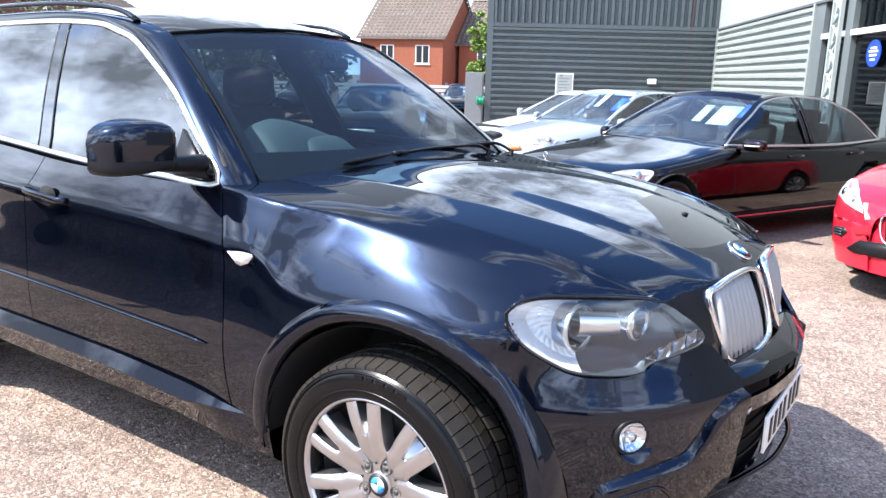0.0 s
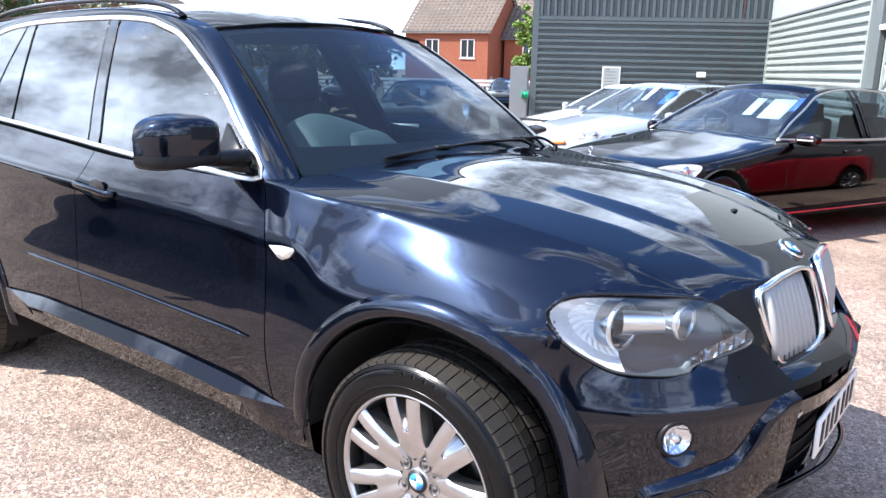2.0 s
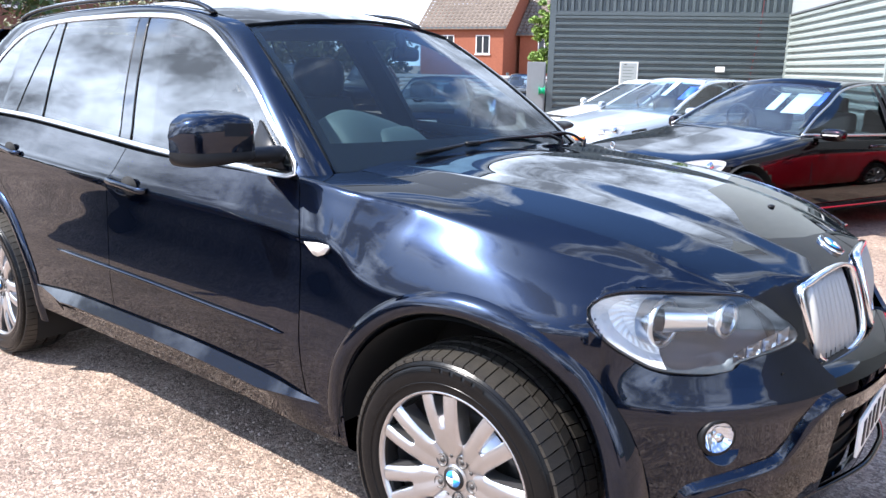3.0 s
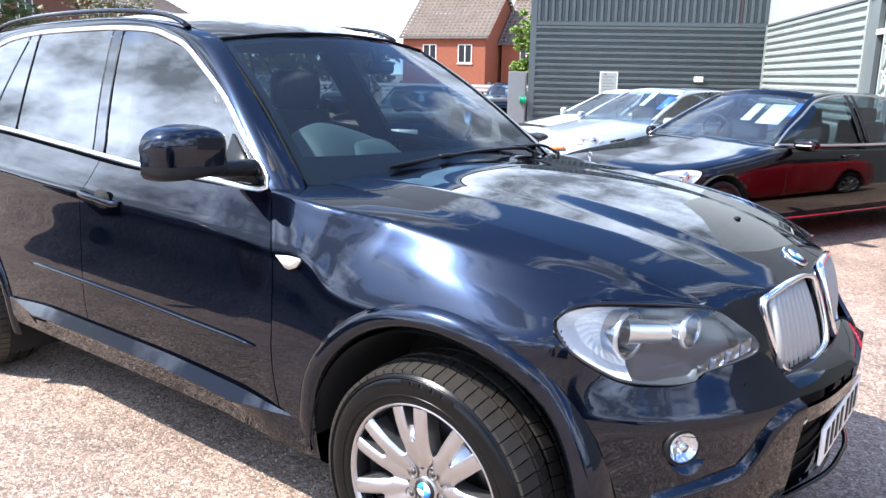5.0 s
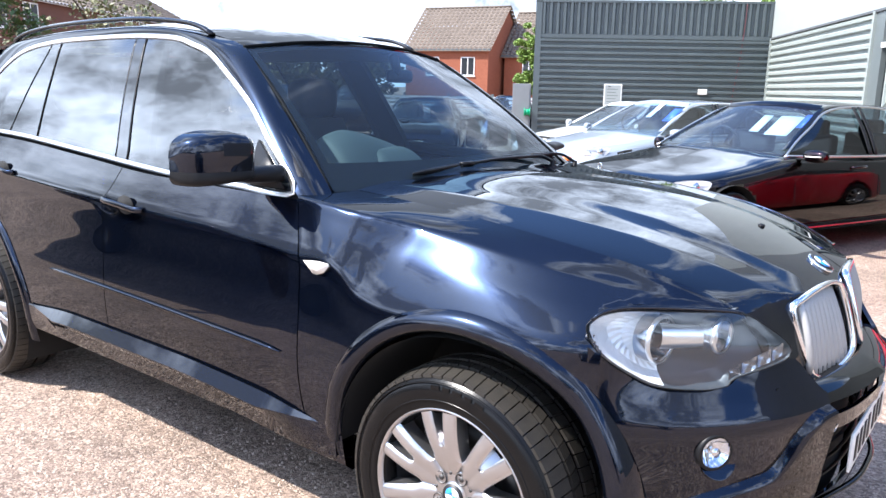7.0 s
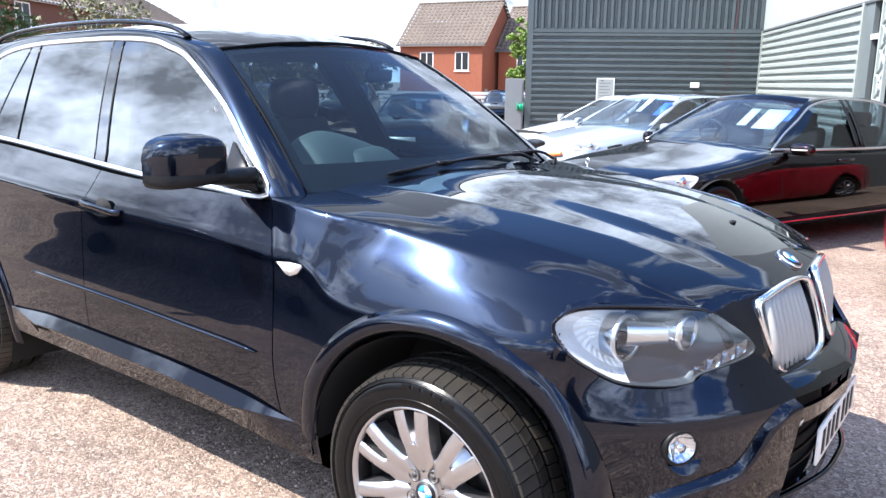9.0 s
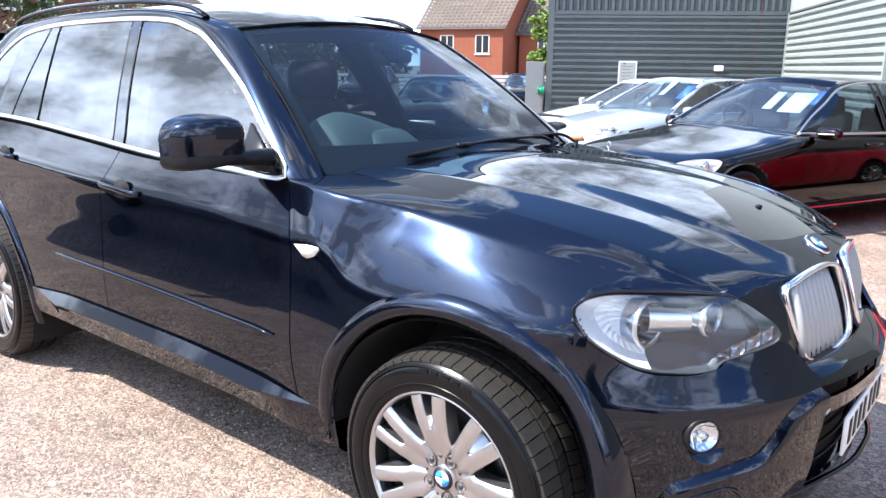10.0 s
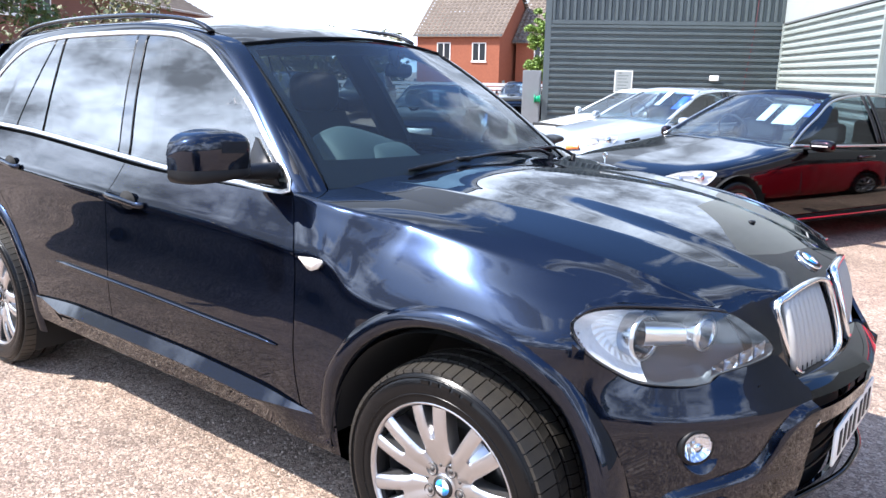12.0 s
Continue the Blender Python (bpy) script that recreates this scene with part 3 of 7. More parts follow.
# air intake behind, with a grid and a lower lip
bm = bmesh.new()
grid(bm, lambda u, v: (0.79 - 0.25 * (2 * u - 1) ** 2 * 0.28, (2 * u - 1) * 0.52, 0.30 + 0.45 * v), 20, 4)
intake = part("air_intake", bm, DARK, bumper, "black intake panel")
for k in range(4):
    zz = 0.43 + 0.045 * k
    part("intake_slat", sweep(bmesh.new(), path_points([(0.72, -0.47, zz), (0.80, -0.25, zz), (0.825, 0, zz), (0.80, 0.25, zz), (0.72, 0.47, zz)], 24), 0.006, 0.004, 6), TRIM_BLACK, intake)
part("bumper_lip", sweep(bmesh.new(), path_points([(0.735, -0.515, 0.372), (0.80, -0.36, 0.386), (0.868, -0.15, 0.392), (0.880, 0, 0.394), (0.868, 0.15, 0.392), (0.80, 0.36, 0.386), (0.735, 0.515, 0.372)], 40), 0.009, 0.006, 8), PAINT_BLACK, bumper)
for sgn in (-1, 1):
    bm = bmesh.new()
    q = [skin(w, z, sgn, 0.008) for w, z in ((0.618, 0.598), (0.672, 0.612), (0.676, 0.630), (0.624, 0.612))]
    part("marker_lamp", panel(bm, q, 0.008, (0.8, sgn * 0.5, 0)), REFLECTOR, bumper)

# doors
gap_b = spl((0.4, -1.745), (0.8, -1.742), (1.013, -1.722), (1.064, -1.69), (1.17, -1.645))
gap_c = spl((0.4, -2.52), (0.62, -2.52), (0.80, -2.60), (0.95, -2.74), (1.07, -2.80), (1.2, -2.82))
sill_top = spl((-2.4, 0.47), (-2.0, 0.498), (-1.3, 0.499), (-0.8, 0.482), (-0.57, 0.456))
low = lambda x: sill_top(x) - 0.03
for sgn in (-1, 1):
    wing(sgn)
    d = part("front_door", side_patch(lambda z: gap_b(z) + G, lambda z: gap_a(z) - G, low, lambda x: belt(x) - 0.012, sgn, 40, 34), PAINT_NAVY, suv)
    thick(d, 0.012)
    d = part("rear_door", side_patch(lambda z: gap_c(z) + G, lambda z: gap_b(z) - G, low, lambda x: belt(x) - 0.012, sgn, 40, 34, off_arch), PAINT_NAVY, suv)
    thick(d, 0.012)
    d = part("rear_quarter", side_patch(lambda z: -3.93, lambda z: gap_c(z) - G, lambda x: 0.42, lambda x: belt(x) - 0.0, sgn, 60, 40, off_arch), PAINT_NAVY, suv)
    thick(d, 0.012)
    def backing(u, v, sgn=sgn):
        x, z = -3.5 + 2.84 * u, 0.42 + 0.66 * v
        return (x, sgn * (flank_y(x, z) - 0.018), z)
    part("door_frame", sheet(backing, 40, 12, off_arch, flip=sgn > 0), DARK, suv)

# glasshouse
def pane(name, x_back, x_front, sgn, mat, nu=24, nv=16, inset=0.0):
    f = side_patch(x_back, x_front, lambda x: belt(x) + 0.004, lambda x: dlo_top(x) - 0.012, sgn, nu, nv, across=lambda z, x: glass_y(z, x) - inset)
    return part(name, f, mat, suv)


b_back = spl((1.19, -1.772), (1.632, -1.926))
b_front = spl((1.187, -1.688), (1.631, -1.853))
c_back = spl((1.228, -2.735), (1.45, -2.685), (1.618, -2.645))
c_front = spl((1.212, -2.458), (1.45, -2.51), (1.623, -2.558))
for sgn in (-1, 1):
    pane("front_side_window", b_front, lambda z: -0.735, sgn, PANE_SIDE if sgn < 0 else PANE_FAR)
    pane("rear_side_window", c_front, b_back, sgn, PANE_TINT if sgn < 0 else PANE_FAR_REAR)
    pane("quarter_window", lambda z: -3.165, c_back, sgn, PANE_TINT)
    for line in (b_back, b_front, c_back, c_front):
        part("window_seal", sweep(bmesh.new(), [(line(z), sgn * (glass_y(z, line(z)) + 0.002), z) for z in [belt(line(1.3)) + 0.008 + (dlo_top(line(1.6)) - belt(line(1.3)) - 0.014) * k / 12 for k in range(13)]], 0.006, 0.003, 6, up=(0, sgn, 0.3)), RUBBER, suv)
    pane("door_pillar", b_back, b_front, sgn, PILLAR_GLOSS, 4, 10, -0.003)
    pane("rear_pillar", c_back, c_front, sgn, PANE_TINT, 6, 10, -0.002)
    pillar = side_patch(lambda z: b_back(z) - 0.05, lambda z: b_front(z) + 0.07, lambda x: belt(x) - 0.02, lambda x: dlo_top(x) - 0.01, sgn, 6, 12, across=lambda z, x: glass_y(z, x) - 0.045)
    thick(part("pillar_lining", pillar, CHARCOAL, suv), 0.03)
    # bright surround of the windows
    outline = [(-0.70, 1.140), (-0.884, 1.292), (-1.04, 1.408), (-1.232, 1.514), (-1.381, 1.587), (-1.514, 1.623), (-1.65, 1.650), (-1.96, 1.664), (-2.35, 1.660),
               (-2.61, 1.650), (-2.83, 1.625), (-2.98, 1.577), (-3.115, 1.474), (-3.18, 1.356), (-3.195, 1.27), (-3.14, 1.232), (-2.9, 1.226), (-2.54, 1.215), (-1.98, 1.181), (-1.4, 1.146), (-1.0, 1.137)]
    pts = path_points([(x, sgn * (glass_y(z, x) + 0.004), z) for x, z in outline], 150, True)
    lining = path_points([(x, sgn * (glass_y(z, x) - 0.020), z) for x, z in outline], 110, True)
    part("window_lining", sweep(bmesh.new(), lining, 0.030, 0.010, 6, True, up=(0, sgn, 0.3)), CHARCOAL, suv)
    part("window_trim", sweep(bmesh.new(), pts, 0.011, 0.0035, 8, True, up=(0, sgn, 0.3)), MATT_CHROME, suv, "satin aluminium window surround")

    # roof frame from the foot of the screen pillar to the tail
    outer = [(-0.640, 0.858, 1.106), (-0.688, glass_y(1.136) + 0.002, 1.140)] + [(x, glass_y(z, x) + 0.002, z + 0.008) for x, z in outline[1:13]] + [(-3.25, 0.745, 1.30), (-3.27, 0.80, 1.20)]
    inner = [(-0.590, 0.778, 1.112), (-0.655, 0.758, 1.172), (-0.815, 0.717, 1.300), (-0.975, 0.674, 1.420), (-1.12, 0.634, 1.525), (-1.265, 0.592, 1.615), (-1.42, 0.588, 1.652), (-1.60, 0.585, 1.682), (-1.96, 0.58, 1.706),
             (-2.35, 0.575, 1.706), (-2.65, 0.575, 1.698), (-2.95, 0.57, 1.680), (-3.2, 0.57, 1.655), (-3.42, 0.60, 1.55), (-3.6, 0.66, 1.38), (-3.7, 0.72, 1.20)]
    po, pi = path_points(outer, 90), path_points(inner, 90)

    def frame_f(u, v, po=po, pi=pi, sgn=sgn):
        a, b = po[round(u * 89)], pi[round(u * 89)]
        p = a.lerp(b, v)
        w = math.sin(math.pi * v) * 0.016
        return (p.x + w * 0.15, sgn * (p.y + w * 0.75), p.z + w * 0.65)
    thick(part("roof_frame", sheet(frame_f, 89, 10, flip=sgn < 0), PAINT_NAVY, suv), 0.006)

    # roof rail on its two feet
    rail = [(-1.44, 0.602, 1.660), (-1.51, 0.60, 1.690), (-1.64, 0.60, 1.714), (-1.96, 0.60, 1.735), (-2.4, 0.60, 1.735), (-2.75, 0.595, 1.722), (-2.98, 0.59, 1.700), (-3.12, 0.585, 1.670)]
    part("roof_rail", sweep(bmesh.new(), [(x, sgn * y, z) for x, y, z in path_points(rail, 60)], 0.015, 0.010, 10), PAINT_BLACK, suv, "gloss black roof rail")

# roof skin
roof_edge = spl((-1.265, 1.617), (-1.42, 1.655), (-1.60, 1.685), (-1.96, 1.709), (-2.35, 1.709), (-2.65, 1.701), (-2.95, 1.683), (-3.3, 1.64))


def roof_f(u, v):
    s = 2 * u - 1
    lead = -1.265 + 0.075 * (1 - s * s)
    x = lead + (-3.35 - lead) * v
    lip = max(0, 1 - (lead - x) / 0.10) ** 2 * 0.018
    return (x, s * 0.585, roof_edge(x) - lip + 0.043 * (1 - abs(s) ** 2.2))


thick(part("roof", sheet(roof_f, 30, 40), PAINT_NAVY, suv), 0.01)

# windscreen: black border and clear middle
SCREEN = dict(low=[(-0.628, 0.762, 1.142), (-0.572, 0.4, 1.127), (-0.548, 0, 1.122)], high=[(-1.262, 0.592, 1.608), (-1.225, 0.3, 1.640), (-1.205, 0, 1.650)])
def mirror_line(half, n):
    full = [(x, -y, z) for x, y, z in half] + [(x, y, z) for x, y, z in half[-2::-1]]
    return path_points(full, n)
s_low, s_high = mirror_line(SCREEN["low"], 61), mirror_line(SCREEN["high"], 61)


def screen_f(u, v, out=0.0):
    a, b = s_low[round(u * 60)], s_high[round(u * 60)]
    p = a.lerp(b, v)
    w = 0.022 * math.sin(math.pi * v) + out
    return (p.x + 0.55 * w, p.y, p.z + 0.83 * w)


windscreen = part("windscreen", sheet(screen_f, 60, 24), PANE, suv, "clear windscreen glass")
bm = bmesh.new()
for u0, u1, v0, v1 in ((0, 1, 0, 0.16), (0, 1, 0.955, 1), (0, 1 / 30, 0.16, 0.955), (29 / 30, 1, 0.16, 0.955)):
    def strip(u, v, u0=u0, u1=u1, v0=v0, v1=v1):
        return screen_f(round((u0 + (u1 - u0) * u) * 60) / 60, v0 + (v1 - v0) * v, -0.004)
    grid(bm, strip, 60 if u1 - u0 > 0.5 else 2, 4)
for side in (0, 1):
    part("screen_seal", sweep(bmesh.new(), [screen_f(side, k / 20, 0.001) for k in range(21)], 0.007, 0.005, 8, up=(0.6, 0, 0.8)), FRIT, windscreen, "black rubber seal")
part("screen_seal", sweep(bmesh.new(), [Vector(screen_f(k / 60, 1, 0.0)) + Vector((-0.002, 0, 0.004)) for k in range(61)], 0.007, 0.007, 8, up=(0.6, 0, 0.8)), FRIT, windscreen, "black rubber seal")
part("screen_border", bm, FRIT, windscreen, "black ceramic border of the glass")
# scuttle under the wipers
bm = bmesh.new()
grid(bm, lambda u, v: (s_low[round(u * 60)].x + 0.12 * v - 0.01, s_low[round(u * 60)].y, s_low[round(u * 60)].z - 0.004 - 0.03 * v), 60, 2)
part("scuttle", bm, TRIM_BLACK, suv, "black plastic scuttle panel")

corner_y = spl((0.3, 0.885), (0.36, 0.864), (0.42, 0.834), (0.50, 0.768), (0.60, 0.685))
# sills
for sgn in (-1, 1):
    band = lambda x: 0.034 * min(1, max(0, (-0.50 - x) / 0.28)) * min(1, max(0.1, (x + 2.40) / 0.25))
    prof = lambda x: [(0.935, sill_top(x) - 0.012), (0.943 + 0.1 * band(x), sill_top(x) - 0.004), (0.943 + 0.86 * band(x), sill_top(x) - 0.005 - 1.36 * band(x)), (0.943 + 0.82 * band(x), sill_top(x) - 0.010 - 1.39 * band(x)), (0.938 + 0.3 * band(x), sill_top(x) - 0.080), (0.925, 0.345 - 0.035 * max(0, (x + 0.9) / 0.48)), (0.88, 0.315 - 0.03 * max(0, (x + 0.9) / 0.48)), (0.70, 0.31 - 0.03 * max(0, (x + 0.9) / 0.48))]
    xs = [-2.42 + (2.42 - 0.420) * k / 60 for k in range(61)]

    def sill_f(u, v, sgn=sgn):
        x = xs[round(u * 60)]
        p = prof(x)[round(v * 7)]
        k = max(0, (x + 0.62) / 0.22)
        return (x, sgn * (p[0] - 0.018 * k * (p[0] > 0.9)), p[1] - 0.045 * k * k * (p[1] > 0.38))
    part("sill", crisp(sheet(sill_f, 60, 7, flip=sgn < 0), 0.3), PAINT_NAVY, suv)
    bm = bmesh.new()
    pts = path_points([(-2.178, sgn * (flank_y(-2.178, 0.671) + 0.004), 0.671), (-1.4, sgn * (flank_y(-1.4, 0.66) + 0.004), 0.658), (-0.675, sgn * (flank_y(-0.68, 0.64) + 0.004), 0.639)], 30)
    part("door_moulding", sweep(bm, pts, lambda t: 0.008 * min(1, 0.3 + 12 * min(t, 1 - t)), lambda t: 0.0095 * min(1, 0.3 + 12 * min(t, 1 - t)), 8, up=(0, sgn * 0.2, 1)), PAINT_NAVY, suv)
    # wheel arch flares and liners
    for cx, cz, a0, a1 in ((*ARCH_F, -24, 186), (*ARCH_R, -14, 194)):
        def flare_f(u, v, cx=cx, cz=cz, a0=a0, a1=a1, sgn=sgn):
            a = radians(a0 + (a1 - a0) * u)
            low = max(0, min(1, (50 - a0 - (a1 - a0) * u) / 40)) if cx > -1 else 0      # the front foot is tucked in and stands proud
            r_in = ARCH_IN - 0.004 - 0.030 * low
            r = r_in + (ARCH_OUT + 0.008 - 0.018 * low - r_in) * v
            x, z = cx + r * math.cos(a), cz + r * math.sin(a)
            base = flank_y(x, min(z, 0.80)) - max(0, z - swell(x)) * 0.40
            if x > 0.34:                       # it runs on over the bumper's edge
                base = max(base, corner_y(x) + 0.004, 0.872 - 0.10 * max(0, 0.5 - z))
                if v == 1:
                    base -= 0.09 * low
            lip = 0.017 * math.sin(math.pi * min(1, v * 1.02)) ** 0.6 if 0 < v < 1 else (-0.025 if v == 0 else -0.002)
            foot = max(0, min(1, (u - 0.86) / 0.14))    # the rear foot sinks into the sill
            return (x, sgn * (base + lip * (1 - 0.8 * foot) - 0.010 * foot), z)
        part("wheel_arch_flare", sheet(flare_f, 56, 8, flip=sgn < 0), PAINT_NAVY, suv)

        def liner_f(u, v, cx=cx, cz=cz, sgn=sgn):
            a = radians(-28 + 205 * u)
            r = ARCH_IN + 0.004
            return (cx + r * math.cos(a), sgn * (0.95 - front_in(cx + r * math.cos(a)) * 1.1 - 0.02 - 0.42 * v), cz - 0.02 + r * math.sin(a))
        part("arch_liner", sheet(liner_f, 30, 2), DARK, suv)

# wheels
def wheel(x, sgn, turn):
    hub = new("wheel")
    hub.parent = suv
    hub.matrix_basis = Matrix.Translation((x, sgn * 0.815, HUB_Z)) @ Matrix.Scale(-sgn, 4, (0, 1, 0)) @ Matrix.Rotation(radians(turn), 4, "Y")
    # local: outside towards -y
    tyre = [(0.240, -0.10), (0.252, -0.112), (0.262, -0.124), (0.270, -0.128), (0.275, -0.127), (0.290, -0.131), (0.312, -0.134), (0.332, -0.130), (0.334, -0.127), (0.346, -0.119), (0.353, -0.109), (0.357, -0.095),
            (0.359, -0.065), (0.353, -0.062), (0.353, -0.054), (0.360, -0.051), (0.360, -0.012), (0.354, -0.010), (0.354, 0.0), (0.360, 0.003), (0.360, 0.05), (0.354, 0.055), (0.354, 0.062), (0.359, 0.066), (0.357, 0.095), (0.35, 0.112), (0.312, 0.133), (0.27, 0.125), (0.24, 0.1)]
    t = part("tyre", lathe(bmesh.new(), tyre, 96, closed=True), RUBBER, hub, "black tyre with worn tread")
    # tread blocks
    bm = bmesh.new()
    n = 62
    for k in range(n):
        a = 2 * math.pi * k / n
        w = 2 * math.pi / n * 0.89
        for y0, y1, skew, top in ((-0.121, -0.059, 0.012, 0.3672), (-0.048, -0.013, 0.022, 0.3685), (0.004, 0.049, -0.022, 0.3685), (0.067, 0.113, -0.010, 0.3672)):
            vs = []
            for aa in (a, a + w):
                for yy, sk in ((y0, 0), (y1, skew)):
                    edge = abs(yy) > 0.1
                    for r in (0.346, top - (0.012 if edge else 0)):
                        vs.append(bm.verts.new((r * math.cos(aa + sk), yy, r * math.sin(aa + sk))))
            for q in ((0, 1, 3, 2), (4, 6, 7, 5), (0, 4, 5, 1), (2, 3, 7, 6), (1, 5, 7, 3)):
                bm.faces.new([vs[i] for i in q])
    bmesh.ops.recalc_face_normals(bm, faces=bm.faces)
    tagged(part("tread", bm, TREAD, t, smooth=False), kind="stuff")
    # raised marks on the sidewall
    for k, (a0, a1) in enumerate(((96, 101), (103, 107), (109, 114), (116, 120), (122, 127), (276, 281), (283, 288), (290, 296))):
        arc = lambda u, v, a0=a0, a1=a1: (lambda r, a: (r * math.cos(a), -0.1335 - 0.0016 * math.sin(math.pi * v) ** 0.5, r * math.sin(a)))(0.318 + 0.015 * v, radians(a0 + (a1 - a0) * u))
        part("sidewall_mark", sheet(arc, 4, 4), RUBBER, t)
    for r in (0.287, 0.3365):
        part("sidewall_ring", lathe(bmesh.new(), [(r - 0.0022, -0.1285), (r - 0.001, -0.1325), (r + 0.001, -0.1325), (r + 0.0022, -0.1265)], 80), RUBBER, t)
    rim = part("rim", lathe(bmesh.new(), [(0.256, -0.106), (0.262, -0.115), (0.262, -0.121), (0.2585, -0.124), (0.2545, -0.122), (0.250, -0.112), (0.243, -0.09), (0.232, 0.02), (0.236, 0.10), (0.245, 0.11)], 96), ALLOY, hub, "silver alloy wheel")
    # seven broad spokes, each split into two fingers by a slot; the openings between them end in round webs
    rs = [0.040, 0.056, 0.072, 0.088, 0.102, 0.110, 0.112, 0.113, 0.115, 0.118, 0.122, 0.128, 0.136, 0.144, 0.148, 0.149, 0.151, 0.154, 0.158, 0.164, 0.176, 0.192, 0.210, 0.230, 0.250]
    for k in range(7):
        a = 2 * math.pi * (k + 0.5) / 7
        for side in (-1, 1):
            bm = bmesh.new()
            rows = []
            for r in rs:
                straight = 0.046 + 0.14 * (r - 0.12)                     # half the pair's width
                edge = r * math.pi / 7 - max(0, r * math.pi / 7 - straight) * min(1, max(0, r - 0.112) / 0.016) ** 0.5
                slot = (0.0075 + 0.125 * max(0, r - 0.156)) * min(1, max(0, r - 0.148) / 0.010) ** 0.5
                t = (r - 0.040) / 0.206
                y = -0.080 - 0.026 * math.sin(math.pi * (0.02 + 0.66 * t)) - 0.015 * t

                cut = [(0.0, 0.045 * (slot > 0)), (0.0, 0.004 * (slot > 0)), (0.10, 0.0), (0.30, -0.002), (0.62, -0.0015), (0.84, 0.0015), (1.0, 0.009), (1.0, 0.058)]
                rows.append([(r, side * (slot + (edge - slot) * f), y + d) for f, d in cut])
            vs = [[bm.verts.new((r * math.cos(a + o / r), y, r * math.sin(a + o / r))) for r, o, y in row] for row in rows]
            for p, q in zip(vs, vs[1:]):
                for j in range(7):
                    quad = [p[j], q[j], q[j + 1], p[j + 1]] if side < 0 else [p[j], p[j + 1], q[j + 1], q[j]]
                    if len({tuple(round(c, 6) for c in v.co) for v in quad}) == 4:
                        bm.faces.new(quad)
            part("spoke", crisp(bm, 0.6), ALLOY, rim)

        # sloping floor of the slot
        def floor_f(u, v, a=a):
            r = 0.146 + 0.050 * v
            t = (r - 0.040) / 0.206
            o = (2 * u - 1) * (0.0085 + 0.125 * max(0, r - 0.156))
            y = -0.080 - 0.026 * math.sin(math.pi * (0.02 + 0.66 * t)) - 0.015 * t + 0.008 + 0.044 * v ** 1.2
            return (r * math.cos(a + o / r), y, r * math.sin(a + o / r))
        part("slot_floor", sheet(floor_f, 2, 8), ALLOY, rim)
    part("hub_boss", lathe(bmesh.new(), [(0.0, -0.094), (0.036, -0.094), (0.039, -0.089), (0.042, -0.090), (0.062, -0.090), (0.076, -0.087), (0.084, -0.080), (0.086, -0.03)], 40), ALLOY, rim)
    for k in range(5):
        a = 2 * math.pi * (k + 0.3) / 5
        at = lambda r, y, a=a: Matrix.Translation((0.060 * math.cos(a), y, 0.060 * math.sin(a)))
        recess = part("bolt_recess", lathe(bmesh.new(), [(0.0, 0.004), (0.0155, 0.004), (0.0165, -0.0005), (0.0185, -0.002), (0.020, 0.001)], 20, at(0.06, -0.0935)), RECESS, rim)
        part("wheel_bolt", disc(bmesh.new(), (0.060 * math.cos(a), -0.0905, 0.060 * math.sin(a)), 0.009, (0, -1, 0), 0.004, 6), RECESS, recess)
        b = a + math.pi / 5
        part("hub_dimple", disc(bmesh.new(), (0.064 * math.cos(b), -0.0900, 0.064 * math.sin(b)), 0.0055, (0, -1, 0), 0.003, 12), RECESS, rim)
    part("centre_cap", disc(bmesh.new(), (0, -0.095, 0), 0.034, (0, -1, 0), 0.006, 32), BLACK_INK, rim)
    for k in range(4):
        bm = bmesh.new()
        a0 = math.pi / 2 * k + 0.5
        outline = [(0, -0.0985, 0)] + [(0.024 * math.cos(a0 + math.pi / 2 * i / 8), -0.0985, 0.024 * math.sin(a0 + math.pi / 2 * i / 8)) for i in range(9)]
        panel(bm, outline, 0.0015, (0, -1, 0))
        part("cap_quarter", bm, BLUE_ENAMEL if k % 2 else WHITE_ENAMEL, rim)
    part("valve", sweep(bmesh.new(), [(0.225, -0.09, 0.06), (0.215, -0.10, 0.055)], 0.004, 0.004, 6), TRIM_BLACK, rim)
    part("brake_disc", lathe(bmesh.new(), [(0.09, -0.01), (0.175, -0.01), (0.175, 0.012), (0.09, 0.012)], 48, closed=True), DISC, hub)
    # a dark disc stands for the shade behind the spokes
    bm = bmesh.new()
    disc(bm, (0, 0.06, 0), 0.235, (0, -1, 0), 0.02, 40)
    part("wheel_shade_disc", bm, DARK, hub)
    return hub


for wx, sgn, turn in ((0.0, -1, 27), (0.0, 1, 10), (-WHEELBASE, -1, 30), (-WHEELBASE, 1, 55)):
    wheel(wx, sgn, turn)

# body core so that nothing is seen through the car below the windows
bm = bmesh.new()
box(bm, (-1.5, 0, 0.60), (1.8, 1.78, 0.55))
box(bm, (-3.1, 0, 0.66), (1.5, 1.16, 0.66))
box(bm, (-0.05, 0, 0.62), (1.15, 1.0, 0.62))
part("underbody", bm, DARK, suv)
# tail
def tail_f(u, v):
    y = (2 * u - 1) * 0.70
    z = spl((0, 0.42), (0.5, 1.05), (1, 1.62))(v)
    return (-3.35 - 0.60 * math.cos(min(1, max(0, (z - 0.5) / 1.15)) * math.pi / 2) ** 0.6 + 0.12 * (y / 0.7) ** 2, y * (1.22 - 0.35 * v), z)


thick(part("tailgate", sheet(tail_f, 20, 20), PAINT_NAVY, suv), 0.01)

